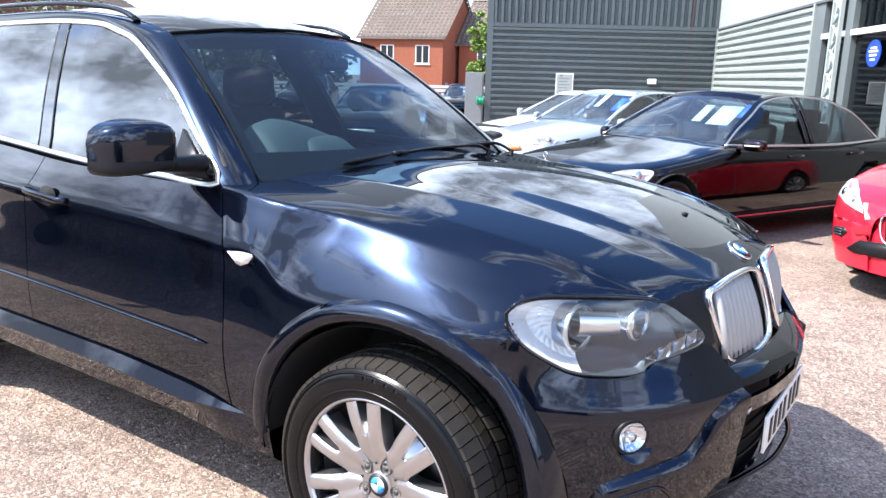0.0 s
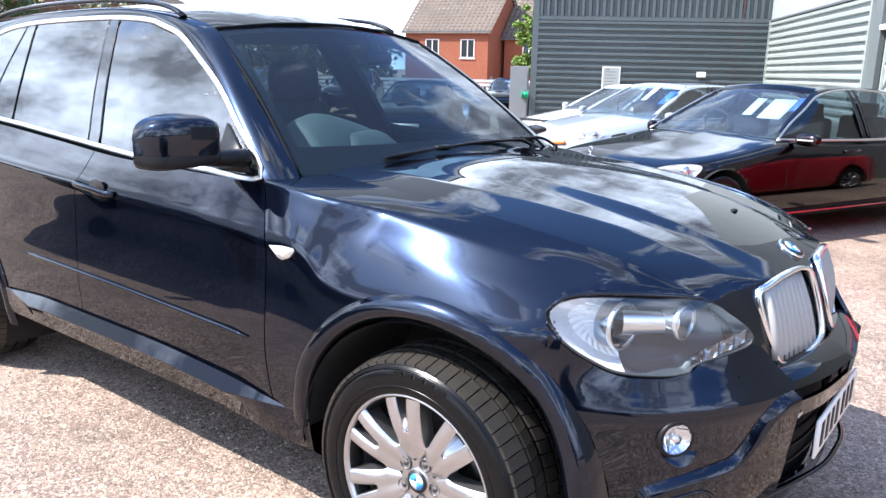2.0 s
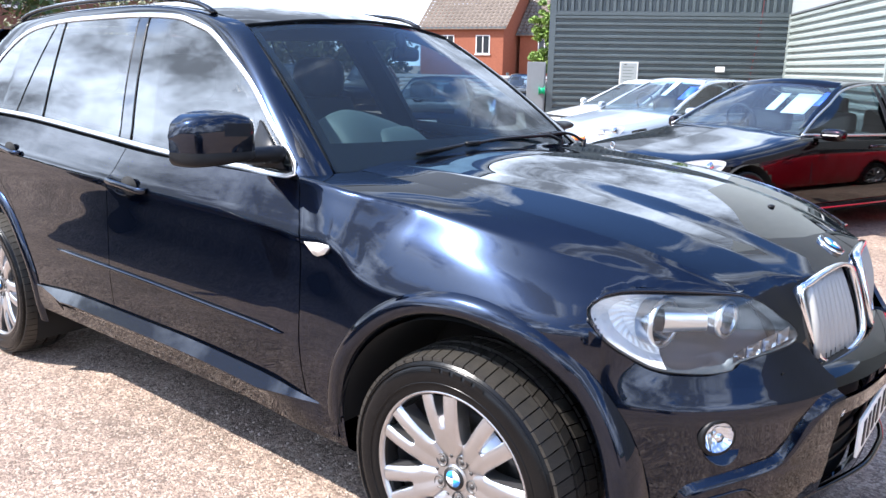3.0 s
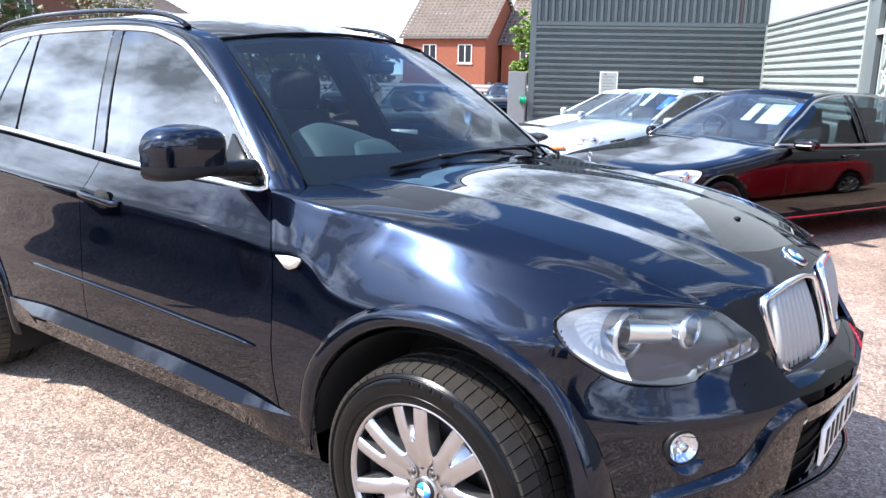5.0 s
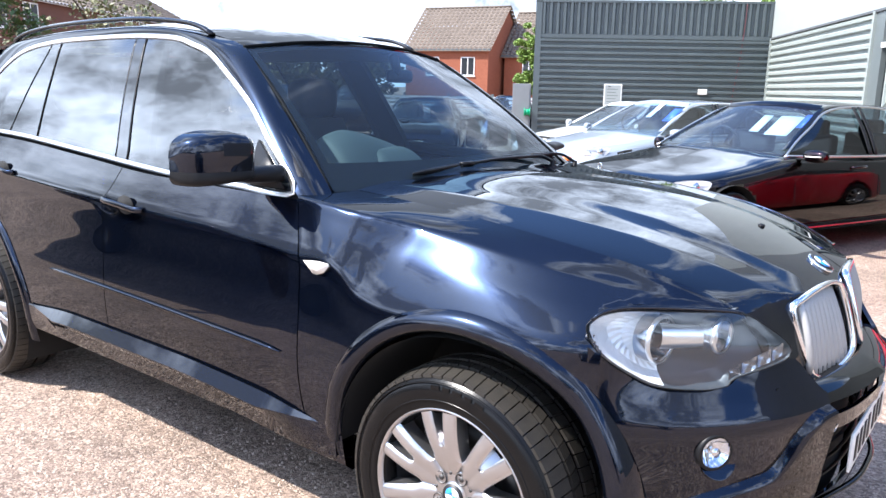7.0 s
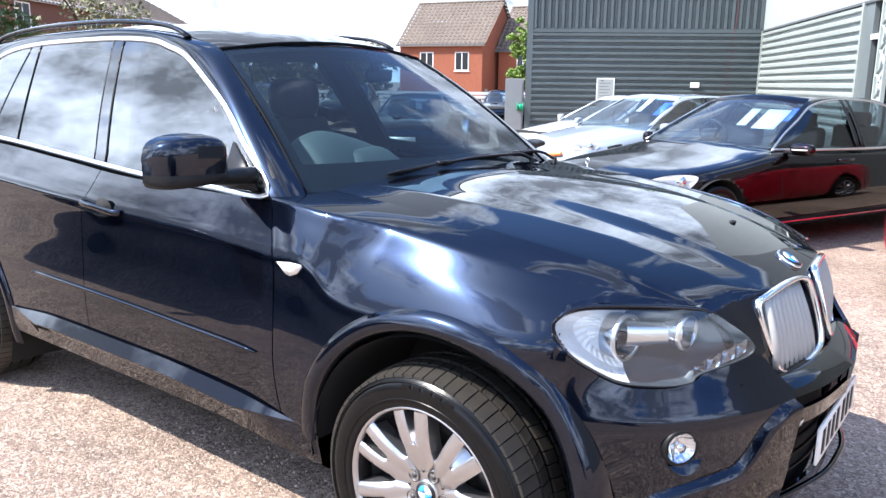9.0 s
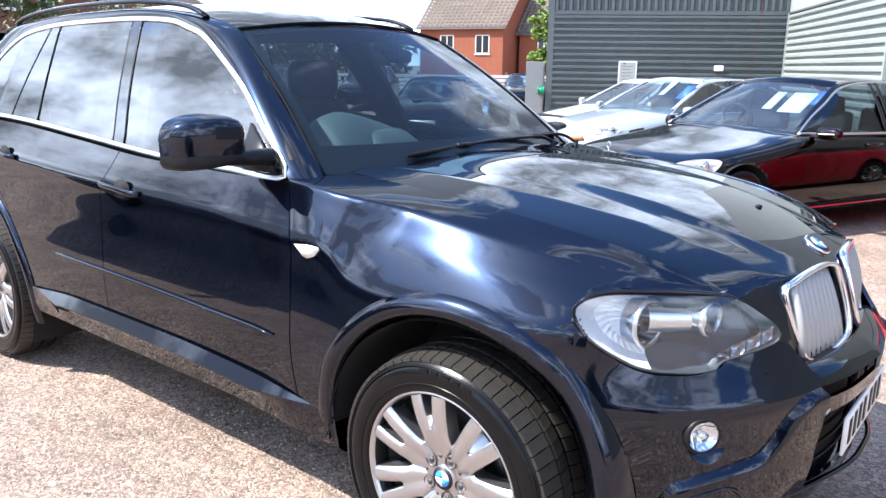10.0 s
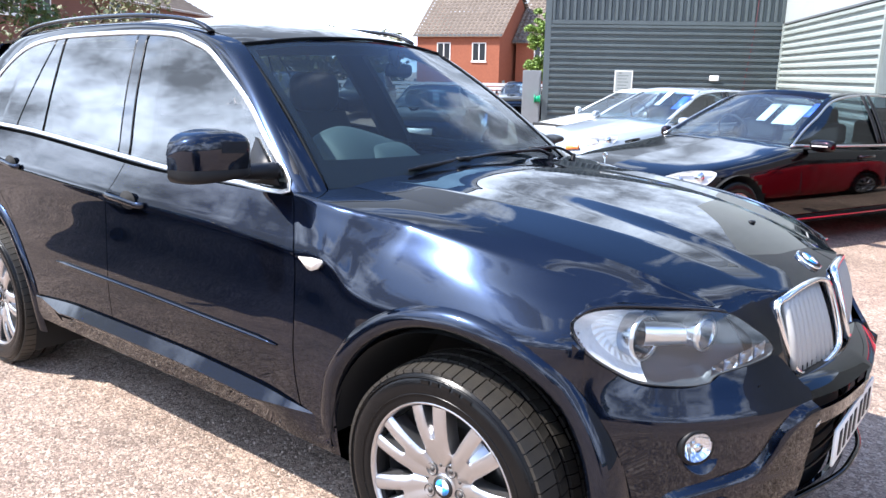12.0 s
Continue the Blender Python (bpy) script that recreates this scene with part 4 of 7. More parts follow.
# door mirrors: the far one is folded back along the door
for sgn in (-1, 1):
    fold = Matrix.Identity(4) if sgn < 0 else Matrix.Translation((-1.02, 0.885, 0.0)) @ Matrix.Rotation(radians(66), 4, "Z") @ Matrix.Translation((0.80, -0.90, 0))

    def shell_f(u, v, sgn=sgn, low=False):
        # u over the section from the inner to the outer end, v from the glass edge over the top (or bottom) to the glass edge
        a = math.pi * v
        y = 0.925 + 0.245 * u
        end = (1 - abs(2 * u - 1) ** 6) ** 0.5
        zt = (1.322 - 0.010 * u + 0.016 * math.sin(math.pi * u) if not low else 1.214)
        zb = 1.214 if not low else 1.166 + 0.022 * (1 - u) ** 2
        deep = 0.145 * end * (1 - 0.45 * u * u) + 0.004
        c, q = math.cos(a), math.sin(a)
        if not low:
            z = 1.214 + (zt - 1.214) * (0.5 - 0.5 * math.copysign(abs(c) ** 0.55, c)) * (0.45 + 0.55 * end)
            x = -0.90 + deep * (abs(q) ** 0.5 if a > math.pi / 2 else 1 - 0.02 * c)
        else:
            z = 1.214 + (zb - 1.214) * (0.5 - 0.5 * math.copysign(abs(c) ** 0.55, c)) * (0.45 + 0.55 * end)
            x = -0.90 + deep * (abs(q) ** 0.6 if a > math.pi / 2 else 1 - 0.03 * c)
        return fold @ Vector((x, sgn * y, z))
    mir = part("door_mirror", sheet(shell_f, 30, 18, flip=sgn > 0), PAINT_NAVY, suv)
    part("mirror_bowl", sheet(lambda u, v, f=shell_f: f(u, v, low=True), 30, 12, flip=sgn < 0), TRIM_BLACK, mir, "satin black lower mirror shell")
    bm = bmesh.new()
    panel(bm, [fold @ Vector((-0.897, sgn * (1.044 + 0.105 * a), 1.246 + 0.076 * b)) for a, b in ((-1, -0.8), (-0.85, -1), (0.85, -1), (1, -0.8), (1, 0.7), (0.85, 0.9), (-0.85, 1), (-1, 0.8))], 0.004, (-1, 0, 0))
    part("mirror_glass", bm, REFLECTOR, mir)
    bm = bmesh.new()
    sweep(bm, path_points([(-0.775, sgn * 0.845, 1.195), (-0.785, sgn * 0.89, 1.195), (-0.81, sgn * 0.95, 1.196), (-0.83, sgn * 1.02, 1.198)], 14), lambda t: 0.030 + 0.03 * t, lambda t: 0.030 - 0.008 * t, 12)
    part("mirror_arm", bm, TRIM_BLACK, mir, "satin black mirror arm")
    bm = bmesh.new()
    panel(bm, [(-0.735, sgn * 0.858, 1.148), (-0.93, sgn * 0.858, 1.148), (-0.93, sgn * 0.795, 1.290)], 0.010, (0, sgn, 0.3))
    part("mirror_base", bm, TRIM_BLACK, mir)

# door handles
for sgn in (-1, 1):
    for x0, x1, z0, z1, in ((-1.708, -1.435, 1.024, 1.010), (-2.708, -2.470, 1.079, 1.064)):
        ym = lambda x, z: flank_y(x, z) + 0.022
        pts = path_points([(x0, sgn * (ym(x0, z0) - 0.02), z0), (x0 + 0.03, sgn * ym(x0, z0), z0), ((x0 + x1) / 2, sgn * (ym(x0, z0) + 0.004), (z0 + z1) / 2 + 0.002), (x1 - 0.03, sgn * ym(x1, z1), z1), (x1, sgn * (ym(x1, z1) - 0.02), z1)], 24)
        handle = part("door_handle", sweep(bmesh.new(), pts, 0.008, 0.012, 10), PAINT_NAVY, suv)
        xm, zm = (x0 + x1) / 2 + 0.02, (z0 + z1) / 2
        # a flat dark oval on the skin stands for the hollow's shade
        bm = bmesh.new()
        outline = [(xm + 0.055 * math.cos(2 * math.pi * k / 24), sgn * (flank_y(xm, zm) + 0.0015), zm + 0.036 * math.sin(2 * math.pi * k / 24)) for k in range(24)]
        panel(bm, outline, 0.002, (0, sgn, 0))
        part("handle_shade", bm, DARK, handle)

# nose: kidney grilles, lamps, badge, plate
def kidney(sgn):
    # corners from the outer top, round: (x, y, z)
    ring = [(0.700, 0.365, 0.918), (0.712, 0.33, 0.942), (0.730, 0.20, 0.957), (0.742, 0.085, 0.950), (0.760, 0.048, 0.920), (0.800, 0.045, 0.79), (0.803, 0.075, 0.742), (0.785, 0.22, 0.722), (0.762, 0.315, 0.735), (0.738, 0.348, 0.80)]
    ring = [(x, sgn * y, z) for x, y, z in ring]
    pts = path_points(ring, 72, True)
    g = new("kidney_grille")
    g.parent = suv
    part("grille_frame", sweep(bmesh.new(), pts, 0.0085, 0.013, 10, True, up=(1, 0, 0.25)), CHROME, g, "chrome grille surround")
    bm = bmesh.new()
    for k in range(9):
        t = (k + 0.5) / 9
        y = 0.062 + 0.285 * t
        top = spl((0.045, 0.935), (0.2, 0.95), (0.33, 0.938), (0.365, 0.915))(y)
        foot = spl((0.045, 0.765), (0.1, 0.728), (0.22, 0.718), (0.315, 0.732), (0.35, 0.79), (0.365, 0.89))(y)
        xt = 0.728 - 0.10 * max(0, y - 0.1) ** 1.3
        xf = 0.795 - 0.16 * max(0, y - 0.1)
        bm = bmesh.new()
        n = 6
        pts = [(xt + (xf - xt) * i / n + 0.012 * math.sin(math.pi * i / n) - 0.006, sgn * (y + 0.010 * math.sin(math.pi * i / n)), top + (foot - top) * i / n) for i in range(n + 1)]
        part("grille_bar", sweep(bm, pts, 0.0154, 0.014, 8, up=(1, 0, 0.3)), GRILLE, g)
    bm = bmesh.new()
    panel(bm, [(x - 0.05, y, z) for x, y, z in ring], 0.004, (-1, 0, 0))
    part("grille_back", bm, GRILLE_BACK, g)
    return g


for sgn in (-1, 1):
    kidney(sgn)

badge = part("bonnet_badge", disc(bmesh.new(), (0.685, 0, 0.983), 0.041, (0.5, 0, 0.86), 0.012, 40), CHROME, suv, "round bonnet badge with chrome rim")
bn = Vector((0.5, 0, 0.86)).normalized()
bx, by = Vector((0.86, 0, -0.5)).normalized(), Vector((0, 1, 0))
part("badge_ring", disc(bmesh.new(), Vector((0.685, 0, 0.983)) + bn * 0.006, 0.037, bn, 0.003, 40), BLACK_INK, badge)
for k in range(4):
    a0 = math.pi / 2 * k
    c = Vector((0.685, 0, 0.983)) + bn * 0.0085
    outline = [c] + [c + bx * (0.026 * math.cos(a0 + math.pi / 2 * i / 8)) + by * (0.026 * math.sin(a0 + math.pi / 2 * i / 8)) for i in range(9)]
    part("badge_quarter", panel(bmesh.new(), outline, 0.001, bn), BLUE_ENAMEL if k % 2 else WHITE_ENAMEL, badge)

# headlights: outline on a curved face
LAMP = [(0.352, 0.862, 0.922), (0.382, 0.836, 0.949), (0.433, 0.792, 0.959), (0.537, 0.70, 0.956), (0.642, 0.602, 0.950), (0.699, 0.553, 0.911), (0.738, 0.522, 0.872), (0.742, 0.522, 0.842), (0.71, 0.559, 0.819),
        (0.645, 0.627, 0.790), (0.635, 0.638, 0.772), (0.590, 0.682, 0.762), (0.504, 0.757, 0.770), (0.449, 0.800, 0.798), (0.393, 0.840, 0.841), (0.363, 0.858, 0.883)]
for sgn in (-1, 1):
    lamp = new("headlight")
    lamp.parent = suv
    ring = path_points([(x - 0.06 * (sgn > 0), sgn * (y - 0.015 * (sgn > 0)), z) for x, y, z in LAMP], 80, True)
    mid = sum(ring, Vector()) / 80
    nrm = Vector((0.64, sgn * 0.76, 0.12)).normalized()
    bm = bmesh.new()
    rows = []
    for j in range(9):
        t = j / 8
        rows.append([bm.verts.new(mid.lerp(p, t) + nrm * (0.022 * (1 - t ** 2.2))) for p in ring] if j else [bm.verts.new(mid + nrm * 0.022)])
    for k in range(80):
        q = [rows[0][0], rows[1][k], rows[1][(k + 1) % 80]]
        bm.faces.new(q if sgn > 0 else q[::-1])
        for j in range(1, 8):
            q = [rows[j][k], rows[j + 1][k], rows[j + 1][(k + 1) % 80], rows[j][(k + 1) % 80]]
            bm.faces.new(q if sgn > 0 else q[::-1])
    bmesh.ops.recalc_face_normals(bm, faces=bm.faces)
    lens = part("lamp_lens", bm, LENS_HAZED, lamp, "clear polycarbonate lens")
    lens.visible_shadow = False
    lip = [(x - 0.06 * (sgn > 0), sgn * (y - 0.015 * (sgn > 0)), z) for x, y, z in ((0.362, 0.856, 0.935), (0.384, 0.832, 0.956), (0.433, 0.788, 0.966), (0.537, 0.696, 0.964), (0.625, 0.612, 0.955), (0.645, 0.585, 0.938))]
    part("wing_lip", sweep(bmesh.new(), path_points(lip, 24), 0.0055, 0.0055, 10), PAINT_NAVY, suv)
    part("lamp_gasket", sweep(bmesh.new(), ring, 0.0016, 0.0016, 6, True), TRIM_BLACK, lamp)
    bm = bmesh.new()
    back = [bm.verts.new(p - nrm * 0.004) for p in ring]
    deep = [bm.verts.new(mid.lerp(p, 0.84) - nrm * 0.075) for p in ring]
    for k in range(80):
        bm.faces.new([back[k], back[(k + 1) % 80], deep[(k + 1) % 80], deep[k]])
    bm.faces.new(deep)
    part("lamp_housing", bm, BEZEL, lamp)
    side = Vector((0.76, -sgn * 0.64, 0)).normalized()
    to = Vector((0.985, sgn * 0.17, 0.02)).normalized()
    rot = Vector((0, -1, 0)).rotation_difference(to).to_matrix().to_4x4()
    for along, r, lift in ((-0.066, 0.058, 0.010), (0.088, 0.043, 0.022)):
        c = mid + side * along + Vector((0, 0, lift)) - nrm * 0.042
        m = Matrix.Translation(c) @ rot
        bowl = part("lamp_bowl", lathe(bmesh.new(), [(r + 0.001, 0.034), (r + 0.003, -0.006), (r + 0.002, -0.012), (r - 0.003, -0.014), (r * 0.90, -0.006), (r * 0.80, 0.014), (r * 0.62, 0.026)], 44, m), BOWL, lamp, "chromed projector bowl")
        part("bowl_ring", lathe(bmesh.new(), [(r + 0.0035, -0.004), (r + 0.0045, -0.012), (r + 0.001, -0.0165), (r - 0.003, -0.014)], 44, m), MATT_CHROME, bowl)
        part("projector_lens", lathe(bmesh.new(), [(0.0, -0.010), (r * 0.22, -0.0085), (r * 0.42, -0.003), (r * 0.56, 0.007), (r * 0.62, 0.020)], 32, m), PANE_CLEAR, bowl)
        part("projector_back", disc(bmesh.new(), c - to * 0.030, r * 0.66, to, 0.006, 28), BEZEL, bowl)
        part("projector_glint", lathe(bmesh.new(), [(0.0, 0.018), (r * 0.20, 0.016), (r * 0.26, 0.024)], 20, m), REFLECTOR, bowl)
    # fluted bright reflector that wraps round the outer bowl
    bm = bmesh.new()
    heart = mid - side * 0.070 + Vector((0, 0, 0.012)) - nrm * 0.03
    outer_half = sorted([p for p in ring if (p - mid).dot(side) < -0.050], key=lambda p: math.atan2(p.z - heart.z, -(p - heart).dot(side)))
    bands = []
    for j in range(8):
        t = j / 7
        row = []
        for i, p in enumerate(outer_half):
            q = mid + (p - mid) * 0.96 - nrm * 0.008
            d = q - heart
            d = (d - nrm * d.dot(nrm)).normalized()
            flute = 0.0016 * ((i + j) % 2) + 0.003 * (j % 2) if 0 < j < 7 else 0
            row.append(bm.verts.new(q.lerp(heart + d * 0.050 - nrm * 0.012, t) - nrm * (0.030 * math.sin(math.pi * t) + flute)))
        bands.append(row)
    for m1, m2 in zip(bands, bands[1:]):
        for k in range(len(m1) - 1):
            bm.faces.new([m1[k], m1[k + 1], m2[k + 1], m2[k]])
    bmesh.ops.recalc_face_normals(bm, faces=bm.faces)
    part("corner_reflector", bm, LAMP_WHITE, lamp, "bright fluted reflector", smooth=False)
    # row of small bright cells along the lower inner edge
    edge = [Vector((x - 0.06 * (sgn > 0), sgn * (y - 0.015 * (sgn > 0)), z)) for x, y, z in ((0.730, 0.532, 0.858), (0.710, 0.556, 0.843), (0.684, 0.584, 0.826), (0.656, 0.612, 0.808), (0.634, 0.634, 0.790))]
    for p, q in zip(edge, edge[1:]):
        part("indicator_cell", sheet(lambda u, v, p=p, q=q, nrm=nrm: p.lerp(q, 0.04 + 0.92 * u) - nrm * (0.006 + 0.022 * math.sin(math.pi * v) * math.sin(math.pi * u)) + Vector((0, 0, -0.014 + 0.034 * v)), 6, 6), BOWL, lamp)
    # bright bridge between the two bowls
    c0 = mid + Vector((0, 0, 0.016)) - nrm * 0.050
    part("lamp_bridge", sheet(lambda u, v, c0=c0, side=side, nrm=nrm: c0 + side * (-0.062 + 0.142 * u) + nrm * ((0.030 - 0.006 * u) * math.sin(math.pi * v)) + Vector((0, 0, (0.034 - 0.008 * u) * math.cos(math.pi * v))), 10, 14), MATT_CHROME, lamp, "bright bridge between the bowls")
    # fog lamp
    fc = skin(FOG_W, FOG_Z, sgn, 0.002)
    fn = Vector((0.80, sgn * 0.6, 0.0)).normalized()
    rot = Vector((0, -1, 0)).rotation_difference(fn).to_matrix().to_4x4()
    fm = Matrix.Translation(fc) @ rot
    fog = part("fog_lamp", lathe(bmesh.new(), [(0.040, -0.008), (0.046, -0.010), (0.050, -0.004), (0.051, 0.03)], 40, fm), TRIM_BLACK, suv, "round fog lamp in a black ring")
    part("fog_bowl", lathe(bmesh.new(), [(0.042, -0.006), (0.030, 0.010), (0.016, 0.018), (0.0, 0.02)], 32, fm), REFLECTOR, fog)
    part("fog_bulb", disc(bmesh.new(), fc + fn * 0.0, 0.012, fn, 0.02, 16), REFLECTOR, fog)
    lens = part("fog_lens", lathe(bmesh.new(), [(0.0, -0.015), (0.02, -0.0135), (0.035, -0.010), (0.043, -0.005)], 32, fm), PANE_CLEAR, fog)
    lens.visible_shadow = False
    part("fog_scoop", sheet(lambda u, v, sgn=sgn: skin(0.280 + 0.090 * u, 0.566 - 0.045 * v * math.sin(math.pi * u) ** 0.7, sgn, 0.003 + 0.026 * math.sin(math.pi * u) ** 0.6 * (v / 0.8 if v < 0.8 else (1 - v) / 0.2)), 16, 10), PAINT_NAVY, fog)
    # side repeater
    bm = bmesh.new()
    panel(bm, [(x, sgn * (flank_y(x, z) + 0.002), z) for x, z in ((-0.559, 0.957), (-0.50, 0.963), (-0.452, 0.962), (-0.448, 0.955), (-0.47, 0.932), (-0.50, 0.921), (-0.52, 0.925))], 0.005, (0, sgn, 0))
    part("side_repeater", bm, AMBER, suv, "clear side repeater")

plate = bevelled(part("number_plate", box(bmesh.new(), (0.868, 0, 0.520), (0.008, 0.52, 0.111), Matrix.Identity(4)), PLATE, suv, "white number plate with black bars"), 0.002)
for k in range(7):
    part("plate_bar", box(bmesh.new(), (0.873, -0.20 + 0.063 * k + (0.02 if k > 3 else 0), 0.520), (0.002, 0.034, 0.072)), BLACK_INK, plate)

# wipers: a tapered arm over a spined blade that lies on the glass
for pts in ([(-0.575, 0.58, 1.147), (-0.602, 0.53, 1.173), (-0.614, 0.45, 1.176), (-0.620, 0.20, 1.179), (-0.612, 0.0, 1.174), (-0.596, -0.22, 1.167), (-0.585, -0.38, 1.162)],
            [(-0.58, 0.80, 1.149), (-0.62, 0.76, 1.180), (-0.640, 0.70, 1.190), (-0.645, 0.56, 1.190), (-0.640, 0.40, 1.196)]):
    line = [p + Vector((-0.004, 0, 0.013 if len(pts) > 5 else -0.004)) for p in path_points(pts, 40)]
    arm = part("wiper", sweep(bmesh.new(), line[:27], lambda t: 0.010 - 0.004 * t, lambda t: 0.0075 - 0.002 * t, 8), TRIM_BLACK, suv, "black wiper arm")
    part("wiper_pivot", lathe(bmesh.new(), [(0.0, 0.008), (0.009, 0.008), (0.011, 0.004), (0.011, -0.02)], 16, Matrix.Translation(line[0]) @ Matrix.Rotation(radians(70), 4, "X")), TRIM_BLACK, arm)
    part("wiper_bridge", box(bmesh.new(), line[25] + Vector((-0.006, 0, 0.002)), (0.030, 0.075, 0.014)), TRIM_BLACK, arm)
    blade = [p + Vector((-0.014, 0, -0.003)) for p in line[8:]]
    part("wiper_blade", sweep(bmesh.new(), blade, lambda t: 0.010 * min(1, 0.4 + 6 * min(t, 1 - t)), lambda t: 0.012 * min(1, 0.4 + 6 * min(t, 1 - t)), 6), RUBBER, arm)

# cabin
bm = bmesh.new()
grid(bm, lambda u, v: (-0.62 - 0.62 * v, (2 * u - 1) * 0.74, 1.085 + 0.012 * math.sin(math.pi * v)), 20, 8)
dash = thick(part("dashboard", bm, DASH_DARK, suv, "dark dashboard with a pale grey hood"), 0.08)


def hood_f(u, v, ridge, x0, x1):
    """A rounded hood: its ridge line over y at x1, falling forward to the dash at x0."""
    y = ridge[0][0] + (ridge[-1][0] - ridge[0][0]) * u
    z = spl(*ridge)(y)
    t = min(1, v / 0.7)
    x = x0 + (x1 - x0) * t - 0.10 * max(0, v - 0.7) / 0.3
    return (x, y, 1.10 + (z - 1.10) * math.sin(math.pi / 2 * t) ** 0.8 - 0.09 * max(0, (v - 0.7) / 0.3) ** 2)


part("instrument_hood", sheet(lambda u, v: hood_f(u, v, [(-0.56, 1.10), (-0.535, 1.20), (-0.50, 1.28), (-0.39, 1.312), (-0.236, 1.283), (-0.04, 1.212), (0.1, 1.12)], -0.72, -0.95), 40, 14), DASH, dash, "pale grey instrument hood")
part("dash_pad", sheet(lambda u, v: hood_f(u, v, [(-0.40, 1.10), (-0.375, 1.21), (-0.33, 1.245), (-0.18, 1.248), (-0.06, 1.18), (0.5, 1.13), (0.6, 1.10)], -0.68, -0.84), 40, 14), DASH, dash)
bm = bmesh.new()
box(bm, (-1.235, 0.27, 1.525), (0.04, 0.17, 0.06), Matrix.Identity(4))
bevelled(part("rear_view_mirror", bm, TRIM_BLACK, suv), 0.02, 3)
part("mirror_stalk", sweep(bmesh.new(), [(-1.23, 0.25, 1.54), (-1.215, 0.2, 1.62)], 0.02, 0.03, 8), TRIM_BLACK, suv)
part("headlining", sheet(lambda u, v: (-1.42 - 1.75 * v, (2 * u - 1) * 0.55, 1.600 + 0.06 * math.sin(math.pi * u)), 8, 8), CHARCOAL, suv)
bm = bmesh.new()
ringpts = [Vector((-1.30, -0.38, 1.06)) + Vector((0.07 * math.sin(t), 0.185 * math.cos(t), 0.172 * math.sin(t))) for t in [2 * math.pi * k / 40 for k in range(40)]]
wheel_ob = part("steering_wheel", sweep(bm, ringpts, 0.016, 0.016, 8, True, up=(1, 0, 0)), CHARCOAL, suv)
bm = bmesh.new()
disc(bm, (-1.30, -0.38, 1.05), 0.07, (-0.93, 0, 0.37), 0.05, 20)
part("steering_boss", bm, CHARCOAL, wheel_ob)


def seat(x, y):
    s = new("seat")
    s.parent = suv
    bm = bmesh.new()

    def back_f(u, v):
        a = 2 * math.pi * u
        w = 0.25 - 0.05 * v ** 2
        c, q = math.cos(a), math.sin(a)
        return (x - 0.10 - 0.26 * v + 0.07 * math.copysign(abs(q) ** 0.6, q), y + w * math.copysign(abs(c) ** 0.5, c), 0.62 + 0.68 * v)
    grid(bm, back_f, 24, 10)
    part("backrest", bm, CHARCOAL, s)
    bm = bmesh.new()

    def rest_f(u, v):
        a, b = 2 * math.pi * u, math.pi * (v - 0.5)
        sq = lambda q, e: math.copysign(abs(q) ** e, q)
        return (x - 0.36 + 0.065 * sq(math.cos(b), 0.5) * sq(math.sin(a), 0.6), y + 0.15 * sq(math.cos(b), 0.5) * sq(math.cos(a), 0.5), 1.405 + 0.105 * sq(math.sin(b), 0.6))
    grid(bm, rest_f, 24, 14)
    part("headrest", bm, CHARCOAL, s)
    part("seat_cushion", box(bmesh.new(), (x + 0.18, y, 0.66), (0.5, 0.5, 0.16)), CHARCOAL, s)


for x, y in ((-1.62, -0.40), (-1.62, 0.42), (-2.5, -0.38), (-2.5, 0.38)):
    seat(x, y)

# washer nozzles on the bonnet
for x, y, z in ((0.475, 0.109, 1.059), (0.442, 0.483, 1.034)):
    bm = bmesh.new()
    bmesh.ops.create_uvsphere(bm, u_segments=14, v_segments=8, radius=1, matrix=Matrix.Translation((x, y, z)) @ Matrix.Diagonal((0.012, 0.014, 0.007, 1)))
    part("washer_nozzle", bm, TRIM_BLACK, bonnet)

